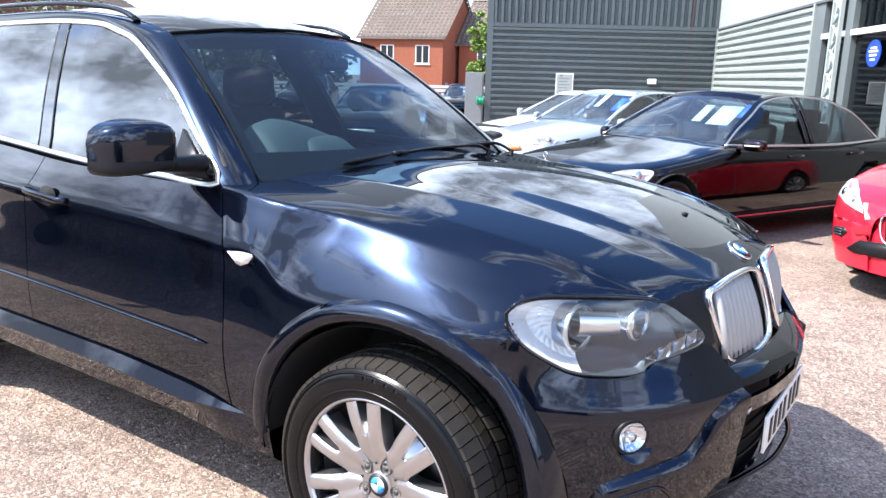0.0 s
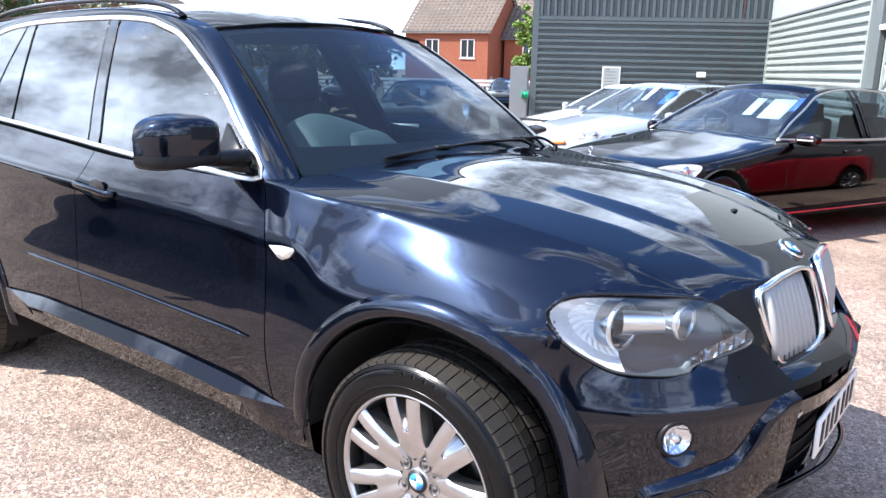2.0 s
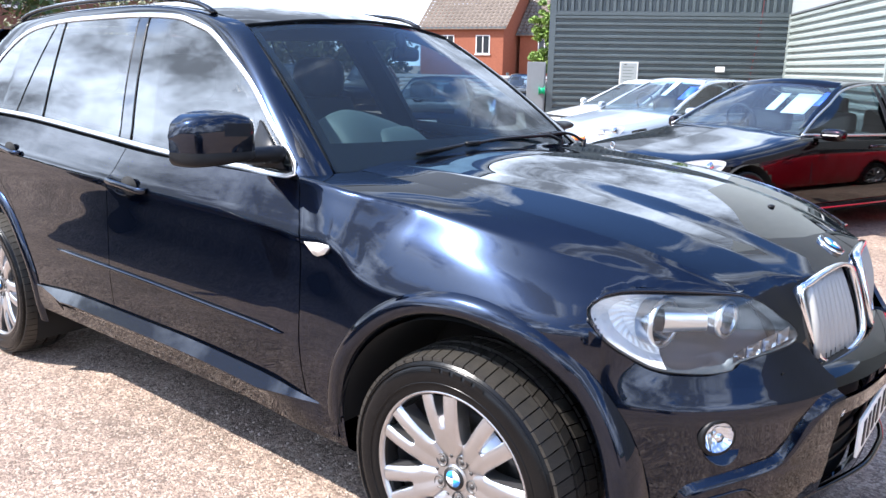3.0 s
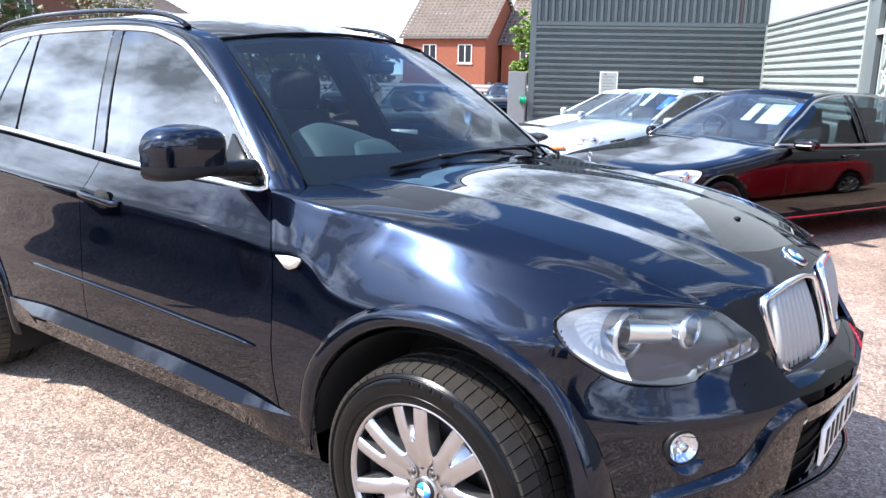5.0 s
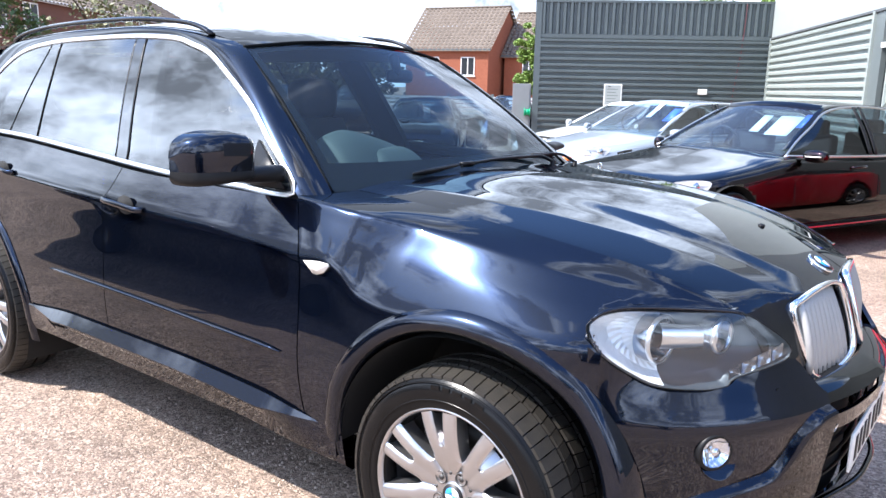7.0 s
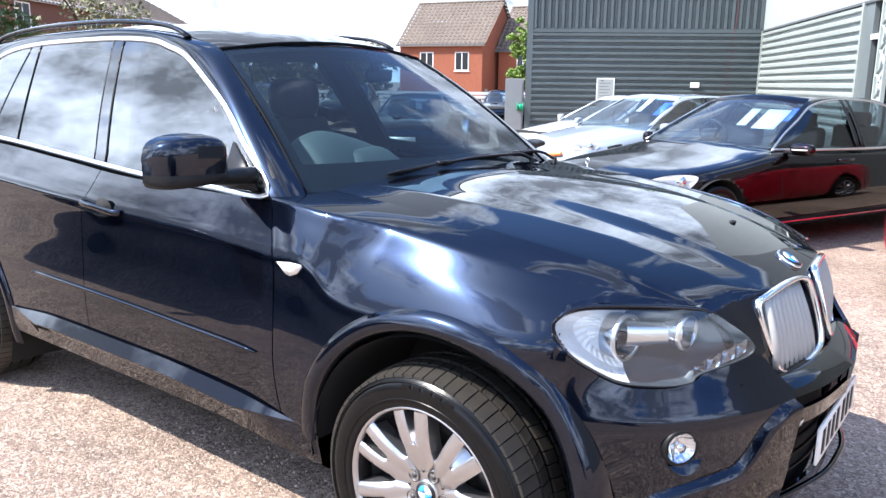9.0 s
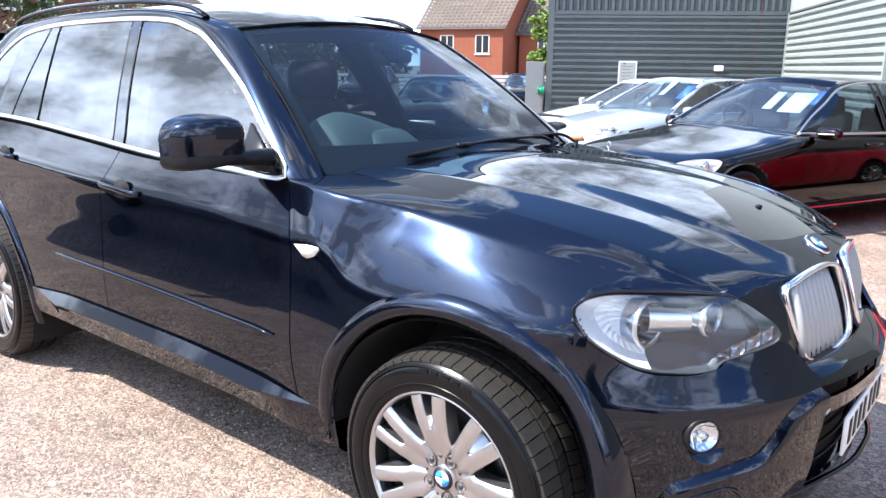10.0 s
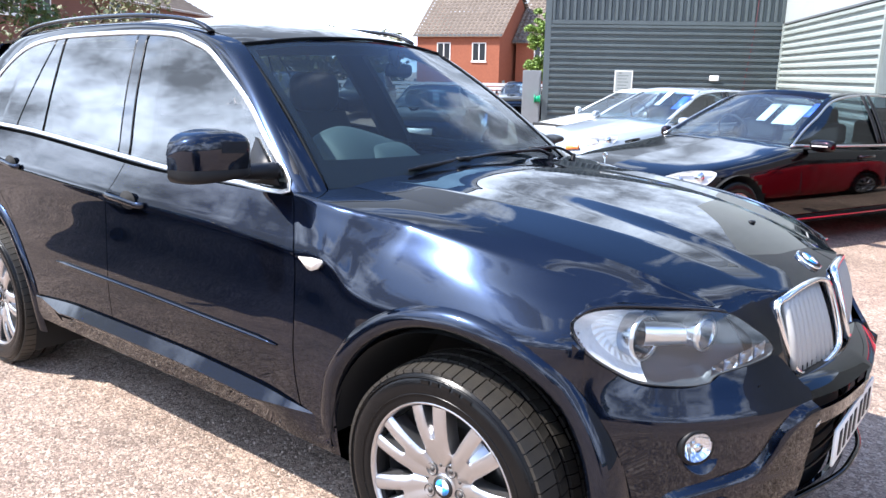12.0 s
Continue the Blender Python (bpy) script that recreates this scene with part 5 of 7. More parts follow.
# ---- ground ----
def gravel_material():
    m = bpy.data.materials.new("gravel")
    m.use_nodes = True
    nodes, links = m.node_tree.nodes, m.node_tree.links
    b = nodes["Principled BSDF"]
    b.inputs["Roughness"].default_value = 0.9
    co = nodes.new("ShaderNodeTexCoord")
    cells = nodes.new("ShaderNodeTexVoronoi")
    cells.inputs["Scale"].default_value = 105
    edge = nodes.new("ShaderNodeTexVoronoi")
    edge.feature = "DISTANCE_TO_EDGE"
    edge.inputs["Scale"].default_value = 105
    patch = nodes.new("ShaderNodeTexNoise")
    patch.inputs["Scale"].default_value, patch.inputs["Detail"].default_value = 0.9, 8
    fine = nodes.new("ShaderNodeTexNoise")
    fine.inputs["Scale"].default_value, fine.inputs["Detail"].default_value = 150, 4
    warp = nodes.new("ShaderNodeTexNoise")
    warp.inputs["Scale"].default_value = 40
    add = nodes.new("ShaderNodeMix")
    add.data_type, add.blend_type = "RGBA", "LINEAR_LIGHT"
    add.inputs["Factor"].default_value = 0.022
    links.new(co.outputs["Object"], warp.inputs["Vector"])
    links.new(co.outputs["Object"], add.inputs["A"])
    links.new(warp.outputs["Color"], add.inputs["B"])
    for n in (cells, edge):
        links.new(add.outputs["Result"], n.inputs["Vector"])
    for n in (patch, fine):
        links.new(co.outputs["Object"], n.inputs["Vector"])
    ramp = nodes.new("ShaderNodeValToRGB")
    e = ramp.color_ramp.elements
    e[0].position, e[0].color = 0.0, (0.172, 0.123, 0.097, 1)
    e[1].position, e[1].color = 1.0, (0.655, 0.523, 0.414, 1)
    for p, c in ((0.3, (0.302, 0.216, 0.167, 1)), (0.6, (0.415, 0.302, 0.234, 1)), (0.8, (0.528, 0.389, 0.302, 1))):
        k = e.new(p)
        k.color = c
    sep = nodes.new("ShaderNodeSeparateColor")
    links.new(cells.outputs["Color"], sep.inputs["Color"])
    links.new(sep.outputs["Red"], ramp.inputs["Fac"])
    gap = nodes.new("ShaderNodeMapRange")
    gap.inputs["From Min"].default_value, gap.inputs["From Max"].default_value, gap.inputs["To Min"].default_value = 0.0, 0.10, 0.74
    links.new(edge.outputs["Distance"], gap.inputs["Value"])
    dirt = nodes.new("ShaderNodeMapRange")
    dirt.inputs["From Min"].default_value, dirt.inputs["From Max"].default_value = 0.38, 0.62
    dirt.inputs["To Min"].default_value, dirt.inputs["To Max"].default_value = 0.62, 1.15
    scuff = nodes.new("ShaderNodeTexNoise")
    scuff.inputs["Scale"].default_value, scuff.inputs["Detail"].default_value, scuff.inputs["Roughness"].default_value = 7.5, 6, 0.65
    links.new(co.outputs["Object"], scuff.inputs["Vector"])
    blend = nodes.new("ShaderNodeMix")
    blend.inputs["Factor"].default_value = 0.42
    links.new(patch.outputs["Fac"], blend.inputs["A"])
    links.new(scuff.outputs["Fac"], blend.inputs["B"])
    links.new(blend.outputs["Result"], dirt.inputs["Value"])
    mul = nodes.new("ShaderNodeMath")
    mul.operation = "MULTIPLY"
    links.new(gap.outputs["Result"], mul.inputs[0])
    links.new(dirt.outputs["Result"], mul.inputs[1])
    tint = nodes.new("ShaderNodeMix")
    tint.data_type, tint.blend_type = "RGBA", "MULTIPLY"
    tint.inputs["Factor"].default_value = 1.0
    links.new(ramp.outputs["Color"], tint.inputs["A"])
    links.new(mul.outputs["Value"], tint.inputs["B"])
    links.new(tint.outputs["Result"], b.inputs["Base Color"])
    lumps = nodes.new("ShaderNodeTexNoise")
    lumps.inputs["Scale"].default_value, lumps.inputs["Detail"].default_value = 16, 3
    links.new(co.outputs["Object"], lumps.inputs["Vector"])
    hlump = nodes.new("ShaderNodeMath")
    hlump.operation = "MULTIPLY_ADD"
    hlump.inputs[1].default_value = 1.1
    hsum = nodes.new("ShaderNodeMath")
    hsum.operation = "MULTIPLY_ADD"
    hsum.inputs[1].default_value = 0.25
    links.new(fine.outputs["Fac"], hsum.inputs[0])
    links.new(gap.outputs["Result"], hsum.inputs[2])
    bump = nodes.new("ShaderNodeBump")
    bump.inputs["Strength"].default_value, bump.inputs["Distance"].default_value = 1.0, 0.0105
    links.new(lumps.outputs["Fac"], hlump.inputs[0])
    links.new(hsum.outputs["Value"], hlump.inputs[2])
    links.new(hlump.outputs["Value"], bump.inputs["Height"])
    links.new(bump.outputs["Normal"], b.inputs["Normal"])
    return m


GRAVEL = gravel_material()
bm = bmesh.new()
R = [0, 2, 4, 8, 16, 32, 64, 130, 300, 800, 2500]
grid(bm, lambda u, v: (R[round(v * 10)] * math.cos(2 * math.pi * u), R[round(v * 10)] * math.sin(2 * math.pi * u), 0.0), 48, 10)
bmesh.ops.remove_doubles(bm, verts=bm.verts, dist=0.001)
ground = tagged(link_mesh("ground", bm, GRAVEL), "pale tan gravel over worn tarmac, sunlit", "ground", kind="structure")

# loose stones where the lot is seen close by
STONE = material("loose_stone", (0.44, 0.36, 0.30), 0.9, grain=0.5, size=25, second=(0.26, 0.21, 0.175))
stone_nodes, stone_links = STONE.node_tree.nodes, STONE.node_tree.links
geo = stone_nodes.new("ShaderNodeNewGeometry")
sr = stone_nodes.new("ShaderNodeValToRGB")
sr.color_ramp.elements[0].color, sr.color_ramp.elements[1].color = (0.24, 0.185, 0.145, 1), (0.46, 0.37, 0.30, 1)
stone_links.new(geo.outputs["Random Per Island"], sr.inputs["Fac"])
stone_links.new(sr.outputs["Color"], stone_nodes["Principled BSDF"].inputs["Base Color"])
rng = random.Random(4)
verts, faces = [], []
shape = ((1, 0, 0.1), (0.3, 0.9, 0.0), (-0.8, 0.5, 0.1), (-0.7, -0.6, 0), (0.4, -0.9, 0.1), (0.1, 0.05, 0.75))
for x0, x1, y0, y1, count in ((-4.6, 0.4, -2.0, -0.5, 9000), (0.5, 2.6, -0.6, 3.6, 6000)):
    for _ in range(count):
        x, y = rng.uniform(x0, x1), rng.uniform(y0, y1)
        s = 0.0035 + 0.006 * rng.random() ** 2.2
        a = rng.uniform(0, 6.28)
        c, q = math.cos(a) * s, math.sin(a) * s
        o = len(verts)
        for px, py, pz in shape:
            px, py = px * rng.uniform(0.8, 1.2), py * rng.uniform(0.7, 1.1)
            verts.append((x + c * px - q * py, y + q * px + c * py, pz * s * rng.uniform(0.7, 1.2)))
        faces += [(o + k, o + (k + 1) % 5, o + 5) for k in range(5)]
me = bpy.data.meshes.new("loose_stones")
me.from_pydata(verts, [], faces)
me.materials.append(STONE)
tagged(new("loose_stones", me), "loose tan and grey gravel stones", "gravel", kind="stuff")

# ---- other parked cars ----
def sedan(name, label, paint, m, L=4.9, W=1.86, H=1.46, base=2.9, nose=0.85, hood=0.95, beltz=0.95, group="parked cars", chrome=True, lean=0.0, axle=0.0):
    """A saloon: nose towards +x, its front axle at x = axle."""
    car = thing(name, label, "car", group, m)
    h = W / 2
    tail = nose - L
    up_z = spl((tail, beltz - 0.06), (tail + 0.5, beltz + 0.04), (-base + 0.2, beltz + 0.03), (-0.75, hood + 0.01), (-0.2, hood - 0.06), (0.4 + axle, hood - 0.17), (nose - 0.12, hood - 0.28), (nose, hood - 0.38))
    half = spl((tail, h * 0.72), (tail + 0.15, h * 0.86), (tail + 0.7, h * 0.97), (-1.5, h), (axle, h * 0.99), (axle + 0.45, h * 0.93), (nose - 0.15, h * 0.74), (nose - 0.03, h * 0.5), (nose, h * 0.36))
    wr = 0.335
    arches = ((axle, 0.34), (-base, 0.34))

    def shell(sgn):
        def f(u, v):
            k = u * u * (3 - 2 * u) * 0.4 + u * 0.6
            x = tail + (nose - tail) * k
            w, t = half(x), up_z(x)
            pts = [(w * 0.93, 0.22), (w * 0.985, 0.36), (w, 0.55 - 4 * lean), (w * (0.995 - lean), t - 0.20), (w * (0.965 - lean), t - 0.08), (w * 0.86, t - 0.012), (w * 0.5, t + 0.02), (0, t + 0.035)]
            key = round(u, 5)
            if key not in cache:
                cache[key] = path_points([(0, a, b) for a, b in pts], 41)
            p = cache[key][round(v * 40)]
            return (x, sgn * p.y, p.z)
        cache = {}
        keep = lambda p: not (abs(p.y) > h * 0.6 and min(math.hypot(p.x - a, p.z - b) for a, b in arches) < wr + 0.045)
        return f, keep
    bm = bmesh.new()
    for sgn in (-1, 1):
        f, keep = shell(sgn)
        grid(bm, f, 110, 40, keep, flip=sgn > 0)
    bmesh.ops.remove_doubles(bm, verts=bm.verts, dist=0.0005)
    part("body", bm, paint, car)
    for end, w in ((nose, half(nose)), (tail, half(tail))):
        t = up_z(end)
        inset = end - math.copysign(0.03, end)
        edge = [(inset, a, b) for a, b in ((w * 0.93, 0.22), (w, 0.55), (w * 0.995, t - 0.20), (w * 0.965, t - 0.08), (w * 0.86, t - 0.012), (w * 0.5, t + 0.02))]
        part("end_panel", panel(bmesh.new(), edge + [(x, -y, z) for x, y, z in edge[::-1]], 0.004, (1 if end > 0 else -1, 0, 0)), paint, car)
    part("underbody", box(bmesh.new(), (tail / 2 + nose / 2, 0, 0.45), (L * 0.86, W * 0.62, 0.5)), DARK, car)
    # glasshouse corners: base and roof
    a0, a1 = -0.62, -1.48              # screen foot and head
    r1, r0 = -2.62, -3.36              # rear screen head and foot
    def line(sgn, n=60):
        foot = path_points([(a0, h * 0.84, up_z(a0) + 0.0), (-1.4, h * 0.93, up_z(-1.4) - 0.02), (-2.4, h * 0.93, up_z(-2.4) - 0.02), (r0, h * 0.84, up_z(r0) - 0.0)], n)
        head = path_points([(a1 + 0.75, h * 0.80, hood + 0.08), (a1 + 0.35, h * 0.72, H - 0.20), (a1, h * 0.64, H - 0.055), (-2.1, h * 0.63, H - 0.02), (r1 + 0.05, h * 0.635, H - 0.06), (r1 - 0.45, h * 0.70, H - 0.22), (r0 + 0.05, h * 0.80, beltz + 0.06)], n)
        return foot, head
    bmr = bmesh.new()
    for sgn in (-1, 1):
        foot, head = line(sgn)
        side = part("side_window", sheet(lambda u, v, sgn=sgn, foot=foot, head=head: (lambda p: (p.x, sgn * (p.y + 0.005 * math.sin(math.pi * v)), p.z))(foot[round(u * 59)].lerp(head[round(u * 59)], v * 0.97)), 59, 8, flip=sgn < 0), PANE_CAR_SIDE, car)
        if chrome:
            part("window_trim", sweep(bmesh.new(), [(p.x, sgn * (p.y + 0.006), p.z) for p in path_points([foot[0]] + head[3:57:6] + [foot[-1]], 60)], 0.012, 0.005, 6, up=(0, sgn, 0.3)), MATT_CHROME, car)
            part("belt_trim", sweep(bmesh.new(), [(p.x, sgn * (p.y + 0.008), p.z + 0.012) for p in foot], 0.012, 0.005, 6, up=(0, sgn, 0.3)), MATT_CHROME, car)
        for px in (0.44, 0.47):
            i = round(px * 59)
            part("door_pillar", sweep(bmesh.new(), [foot[i].lerp(head[i], t / 6) * 1 + Vector((0, 0.008 + 0.02 * math.sin(math.pi * t / 6), 0)) if sgn > 0 else Vector((1, -1, 1)) * (foot[i].lerp(head[i], t / 6) + Vector((0, 0.008 + 0.02 * math.sin(math.pi * t / 6), 0))) for t in range(7)], 0.035, 0.006, 6, up=(0, sgn, 0)), TRIM_BLACK, car)
        # roof frame: head line up to the roof edge
        edge = path_points([(a1 + 0.78, h * 0.74, hood + 0.06), (a1 + 0.36, h * 0.655, H - 0.185), (a1 - 0.02, h * 0.57, H - 0.022), (-2.1, h * 0.55, H), (r1, h * 0.56, H - 0.03), (r1 - 0.47, h * 0.64, H - 0.20), (r0 - 0.02, h * 0.74, beltz + 0.05)], 60)
        grid(bmr, lambda u, v, sgn=sgn, head=head, edge=edge: (lambda p: (p.x, sgn * (p.y + 0.008 * math.sin(math.pi * v)), p.z + 0.008 * math.sin(math.pi * v)))(head[round(u * 59)].lerp(edge[round(u * 59)], v)), 59, 4, flip=sgn < 0)
    lead = lambda s: a1 - 0.02 + 0.06 * (1 - s * s)
    grid(bmr, lambda u, v: (lead(2 * u - 1) + (r1 - lead(2 * u - 1)) * v, (2 * u - 1) * h * 0.565, H - 0.024 + 0.028 * (1 - (2 * u - 1) ** 2) + 0.022 * math.sin(math.pi * v)), 16, 16)
    part("roof", bmr, paint, car)

    def screen(x0, z0, x1, z1, w0, w1, bow):
        def f(u, v):
            s = 2 * u - 1
            return (x0 + (x1 - x0) * v + bow * (1 - s * s), s * (w0 + (w1 - w0) * v), z0 + (z1 - z0) * v + 0.025 * (1 - s * s) * v + 0.015 * math.sin(math.pi * v))
        return f
    part("windscreen", sheet(screen(a0 - 0.02, hood + 0.01, a1, H - 0.025, h * 0.80, h * 0.57, 0.08), 16, 8), PANE_CAR, car)
    head = screen(a1 + 0.085, H - 0.072, a1 - 0.03, H - 0.018, h * 0.60, h * 0.56, 0.08)
    part("screen_header", sheet(lambda u, v: Vector(head(u, v)) + Vector((0.004, 0, 0.012)), 16, 3), paint, car)
    part("rear_screen", sheet(screen(r0, beltz + 0.03, r1, H - 0.03, h * 0.78, h * 0.57, -0.06), 16, 8), PANE_CAR, car)
    bm = bmesh.new()
    grid(bm, lambda u, v: (-0.72 - 0.5 * v, (2 * u - 1) * h * 0.78, hood + 0.0 - 0.01 * v), 8, 4)
    part("dashboard", bm, DASH_DARK, car)
    for x, y in ((-1.65, -0.36), (-1.65, 0.36), (-2.6, -0.36), (-2.6, 0.36)):
        bm = bmesh.new()
        box(bm, (x, y, 0.80), (0.16, 0.48, 0.60), Matrix.Translation((0, 0, 0)))
        s = bevelled(part("seat", bm, CHARCOAL, car), 0.05, 3)
        bm = bmesh.new()
        box(bm, (x - 0.03, y, 1.16), (0.09, 0.26, 0.16))
        bevelled(part("headrest", bm, CHARCOAL, car), 0.035, 3)
    ring = [(-1.18 + 0.05 * math.sin(t), -0.36 + 0.18 * math.cos(t), 0.98 + 0.16 * math.sin(t)) for t in [2 * math.pi * k / 28 for k in range(28)]]
    part("steering_wheel", sweep(bmesh.new(), ring, 0.014, 0.014, 6, True, up=(1, 0, 0)), CHARCOAL, car)
    # lower side trim, handles, mirrors, lamps, wheels
    for sgn in (-1, 1):
        for hx in (-1.72, -2.82):
            part("door_handle", sweep(bmesh.new(), [(hx, sgn * (h - 0.03), beltz - 0.072), (hx + 0.04, sgn * (h + 0.004), beltz - 0.070), (hx + 0.2, sgn * (h + 0.004), beltz - 0.074), (hx + 0.24, sgn * (h - 0.03), beltz - 0.077)], 0.009, 0.013, 8), paint, car)
        bm = bmesh.new()
        def cap_f(u, v, sgn=sgn):
            # a rounded block, flat at the back where the glass sits
            q, b = 2 * math.pi * u, math.pi * (v - 0.5)
            sq = lambda n, e: math.copysign(abs(n) ** e, n)
            x = 0.075 * sq(math.cos(q), 0.6) * sq(math.cos(b), 0.5)
            reach = 0.115 if sgn > 0 else 0.045        # the far one is folded in
            return (-0.80 + (x if x > 0 else 0.35 * x), sgn * (h - 0.06 + reach + reach * sq(math.sin(b), 0.7)), beltz + 0.055 + 0.056 * sq(math.sin(q), 0.7) * sq(math.cos(b), 0.5))
        mir = part("door_mirror", sheet(cap_f, 28, 16, flip=sgn < 0), paint, car)
        if sgn > 0:
            part("mirror_indicator", sweep(bmesh.new(), [(-0.722, sgn * (h - 0.01), beltz + 0.052), (-0.722, sgn * (h + 0.07), beltz + 0.054), (-0.735, sgn * (h + 0.14), beltz + 0.056)], 0.004, 0.006, 6), AMBER, mir)
        for gx in (-0.62, -1.92):
            top = up_z(gx)
            across = spl((0.22, 0.93), (0.36, 0.985), (0.55, 1.0), (top - 0.20, 0.995 - lean), (top - 0.08, 0.962 - lean))
            part("door_gap", sweep(bmesh.new(), [(gx - 0.02 * k / 8, sgn * (half(gx) * across(z) - 0.001), z) for k, z in enumerate([0.36 + (top - 0.46) * k / 8 for k in range(9)])], 0.0035, 0.0035, 4), DARK, car)
        part("mirror_arm", sweep(bmesh.new(), [(-0.76, sgn * (h - 0.10), beltz + 0.02), (-0.77, sgn * (h + 0.02), beltz + 0.03)], 0.035, 0.015, 6), TRIM_BLACK, mir)
        for ax in (axle, -base):
            hub = new("wheel")
            hub.parent = car
            hub.matrix_basis = Matrix.Translation((ax, sgn * (h - 0.13), 0.33)) @ Matrix.Scale(-sgn, 4, (0, 1, 0))
            part("tyre", lathe(bmesh.new(), [(0.225, -0.10), (0.26, -0.112), (0.31, -0.108), (0.327, -0.09), (0.330, 0), (0.327, 0.09), (0.3, 0.11), (0.225, 0.1)], 48, closed=True), RUBBER, hub)
            part("rim", lathe(bmesh.new(), [(0.228, -0.105), (0.218, -0.108), (0.205, -0.085), (0.20, 0.05)], 40), ALLOY, hub)
            # dark disc again in place of the shade behind the spokes
            part("wheel_shade_disc", disc(bmesh.new(), (0, 0.02, 0), 0.21, (0, -1, 0), 0.01, 32), DARK, hub)
            for k in range(9):
                a = 2 * math.pi * k / 9
                part("spoke", sweep(bmesh.new(), [(0.03 * math.cos(a), -0.085, 0.03 * math.sin(a)), (0.13 * math.cos(a), -0.095, 0.13 * math.sin(a)), (0.21 * math.cos(a), -0.09, 0.21 * math.sin(a))], 0.018, 0.014, 6), ALLOY, hub)
            part("arch_liner", sheet(lambda u, v: ((wr + 0.045) * math.cos(math.pi * 1.1 * u - 0.15), -0.11 + 0.3 * v, (wr + 0.045) * math.sin(math.pi * 1.1 * u - 0.15)), 20, 1), DARK, hub)
    return car


def headlamp(car, ring, n, depth=0.05):
    """A clear lamp unit over a closed outline of corners."""
    ring = path_points(ring, 40, True)
    mid = sum(ring, Vector()) / 40
    n = Vector(n).normalized()
    bm = bmesh.new()
    c = bm.verts.new(mid + n * 0.02)
    vs = [bm.verts.new(p + n * 0.002) for p in ring]
    ms = [bm.verts.new(mid.lerp(p, 0.6) + n * 0.016) for p in ring]
    for k in range(40):
        bm.faces.new([c, ms[k], ms[(k + 1) % 40]])
        bm.faces.new([ms[k], vs[k], vs[(k + 1) % 40], ms[(k + 1) % 40]])
    bmesh.ops.recalc_face_normals(bm, faces=bm.faces)
    lamp = part("headlight", bm, PANE_CLEAR, car)
    lamp.visible_shadow = False
    bm = bmesh.new()
    bm.faces.new([bm.verts.new(p - n * 0.012) for p in ring])
    part("lamp_housing", bm, WHITE_PLASTIC, lamp)
    for t in (-0.25, 0.25):
        q = mid.lerp(ring[0] if t > 0 else ring[20], abs(t) * 1.4)
        part("lamp_bowl", disc(bmesh.new(), q - n * 0.004, 0.05, n, 0.012, 24), REFLECTOR, lamp)
    return lamp


def papers(car, y0, y1, z0, z1, x0, x1, mat=None):
    """A price sheet behind the screen."""
    q = [(x0, y0, z0), (x0, y1, z0), (x1, y1, z1), (x1, y0, z1)]
    p = part("price_sheet", panel(bmesh.new(), q, 0.003, (0.5, 0, 0.8)), mat or WHITE_PLASTIC, car)
    return p


ORANGE_LENS = material("orange_lamp_lens", (0.85, 0.22, 0.05), 0.2, coat=1.0)
BLUE_SHEET = material("blue_sheet", (0.03, 0.12, 0.65), 0.5)
saloon = sedan("saloon", "dark maroon-black saloon car with chrome window trim and price sheets", PAINT_MAROON, pose(-1.65, 4.75, 0, 0, 0, 248), L=5.26, W=1.87, H=1.395, base=3.03, nose=1.03, hood=0.915, beltz=0.885, lean=0.013, axle=0.18)
headlamp(saloon, [(0.44, 0.895, 0.74), (0.63, 0.85, 0.765), (0.80, 0.755, 0.735), (0.90, 0.65, 0.66), (0.75, 0.82, 0.61), (0.58, 0.90, 0.64)], (0.7, 0.7, 0.2))
papers(saloon, 0.04, 0.15, 1.11, 1.27, -1.04, -1.27)
papers(saloon, 0.24, 0.50, 1.09, 1.27, -1.01, -1.27)
papers(saloon, 0.50, 0.58, 1.17, 1.29, -1.14, -1.31, mat=BLUE_SHEET)
star = part("bonnet_star", sweep(bmesh.new(), [(0.89, 0.026 * math.cos(t), 0.815 + 0.026 * math.sin(t)) for t in [2 * math.pi * k / 20 for k in range(20)]], 0.005, 0.005, 6, True, up=(1, 0, 0)), CHROME, saloon, "upright chrome bonnet emblem")
part("star_stem", sweep(bmesh.new(), [(0.89, 0, 0.68), (0.89, 0, 0.79)], 0.004, 0.004, 6, up=(1, 0, 0)), CHROME, star)
for sgn in (-1, 1):
    part("side_moulding", sweep(bmesh.new(), [(-0.55, sgn * 0.925, 0.27), (-1.5, sgn * 0.938, 0.27), (-2.5, sgn * 0.938, 0.27)], 0.006, 0.008, 6), PAINT_RED, saloon, "thin red sill strip")
silver = sedan("saloon", "silver saloon car with price sheets in the screen", PAINT_SILVER, pose(-3.95, 7.44, 0, 0, 0, 248), L=4.6, W=1.8, H=1.345, base=2.73, nose=0.8, hood=0.875, beltz=0.88)
part("indicator_lamp", sweep(bmesh.new(), path_points([(0.775, 0.38, 0.575), (0.745, 0.46, 0.59), (0.70, 0.55, 0.60)], 10), 0.02, 0.032, 8), ORANGE_LENS, silver, "orange indicator lens")
papers(silver, 0.1, 0.2, 1.12, 1.32, -1.02, -1.32)
papers(silver, 0.45, 0.60, 1.08, 1.25, -1.0, -1.24, mat=BLUE_SHEET)
headlamp(silver, [(0.28, 0.82, 0.74), (0.42, 0.78, 0.76), (0.58, 0.68, 0.74), (0.66, 0.58, 0.65), (0.52, 0.74, 0.62), (0.38, 0.82, 0.65)], (0.7, 0.7, 0.2))
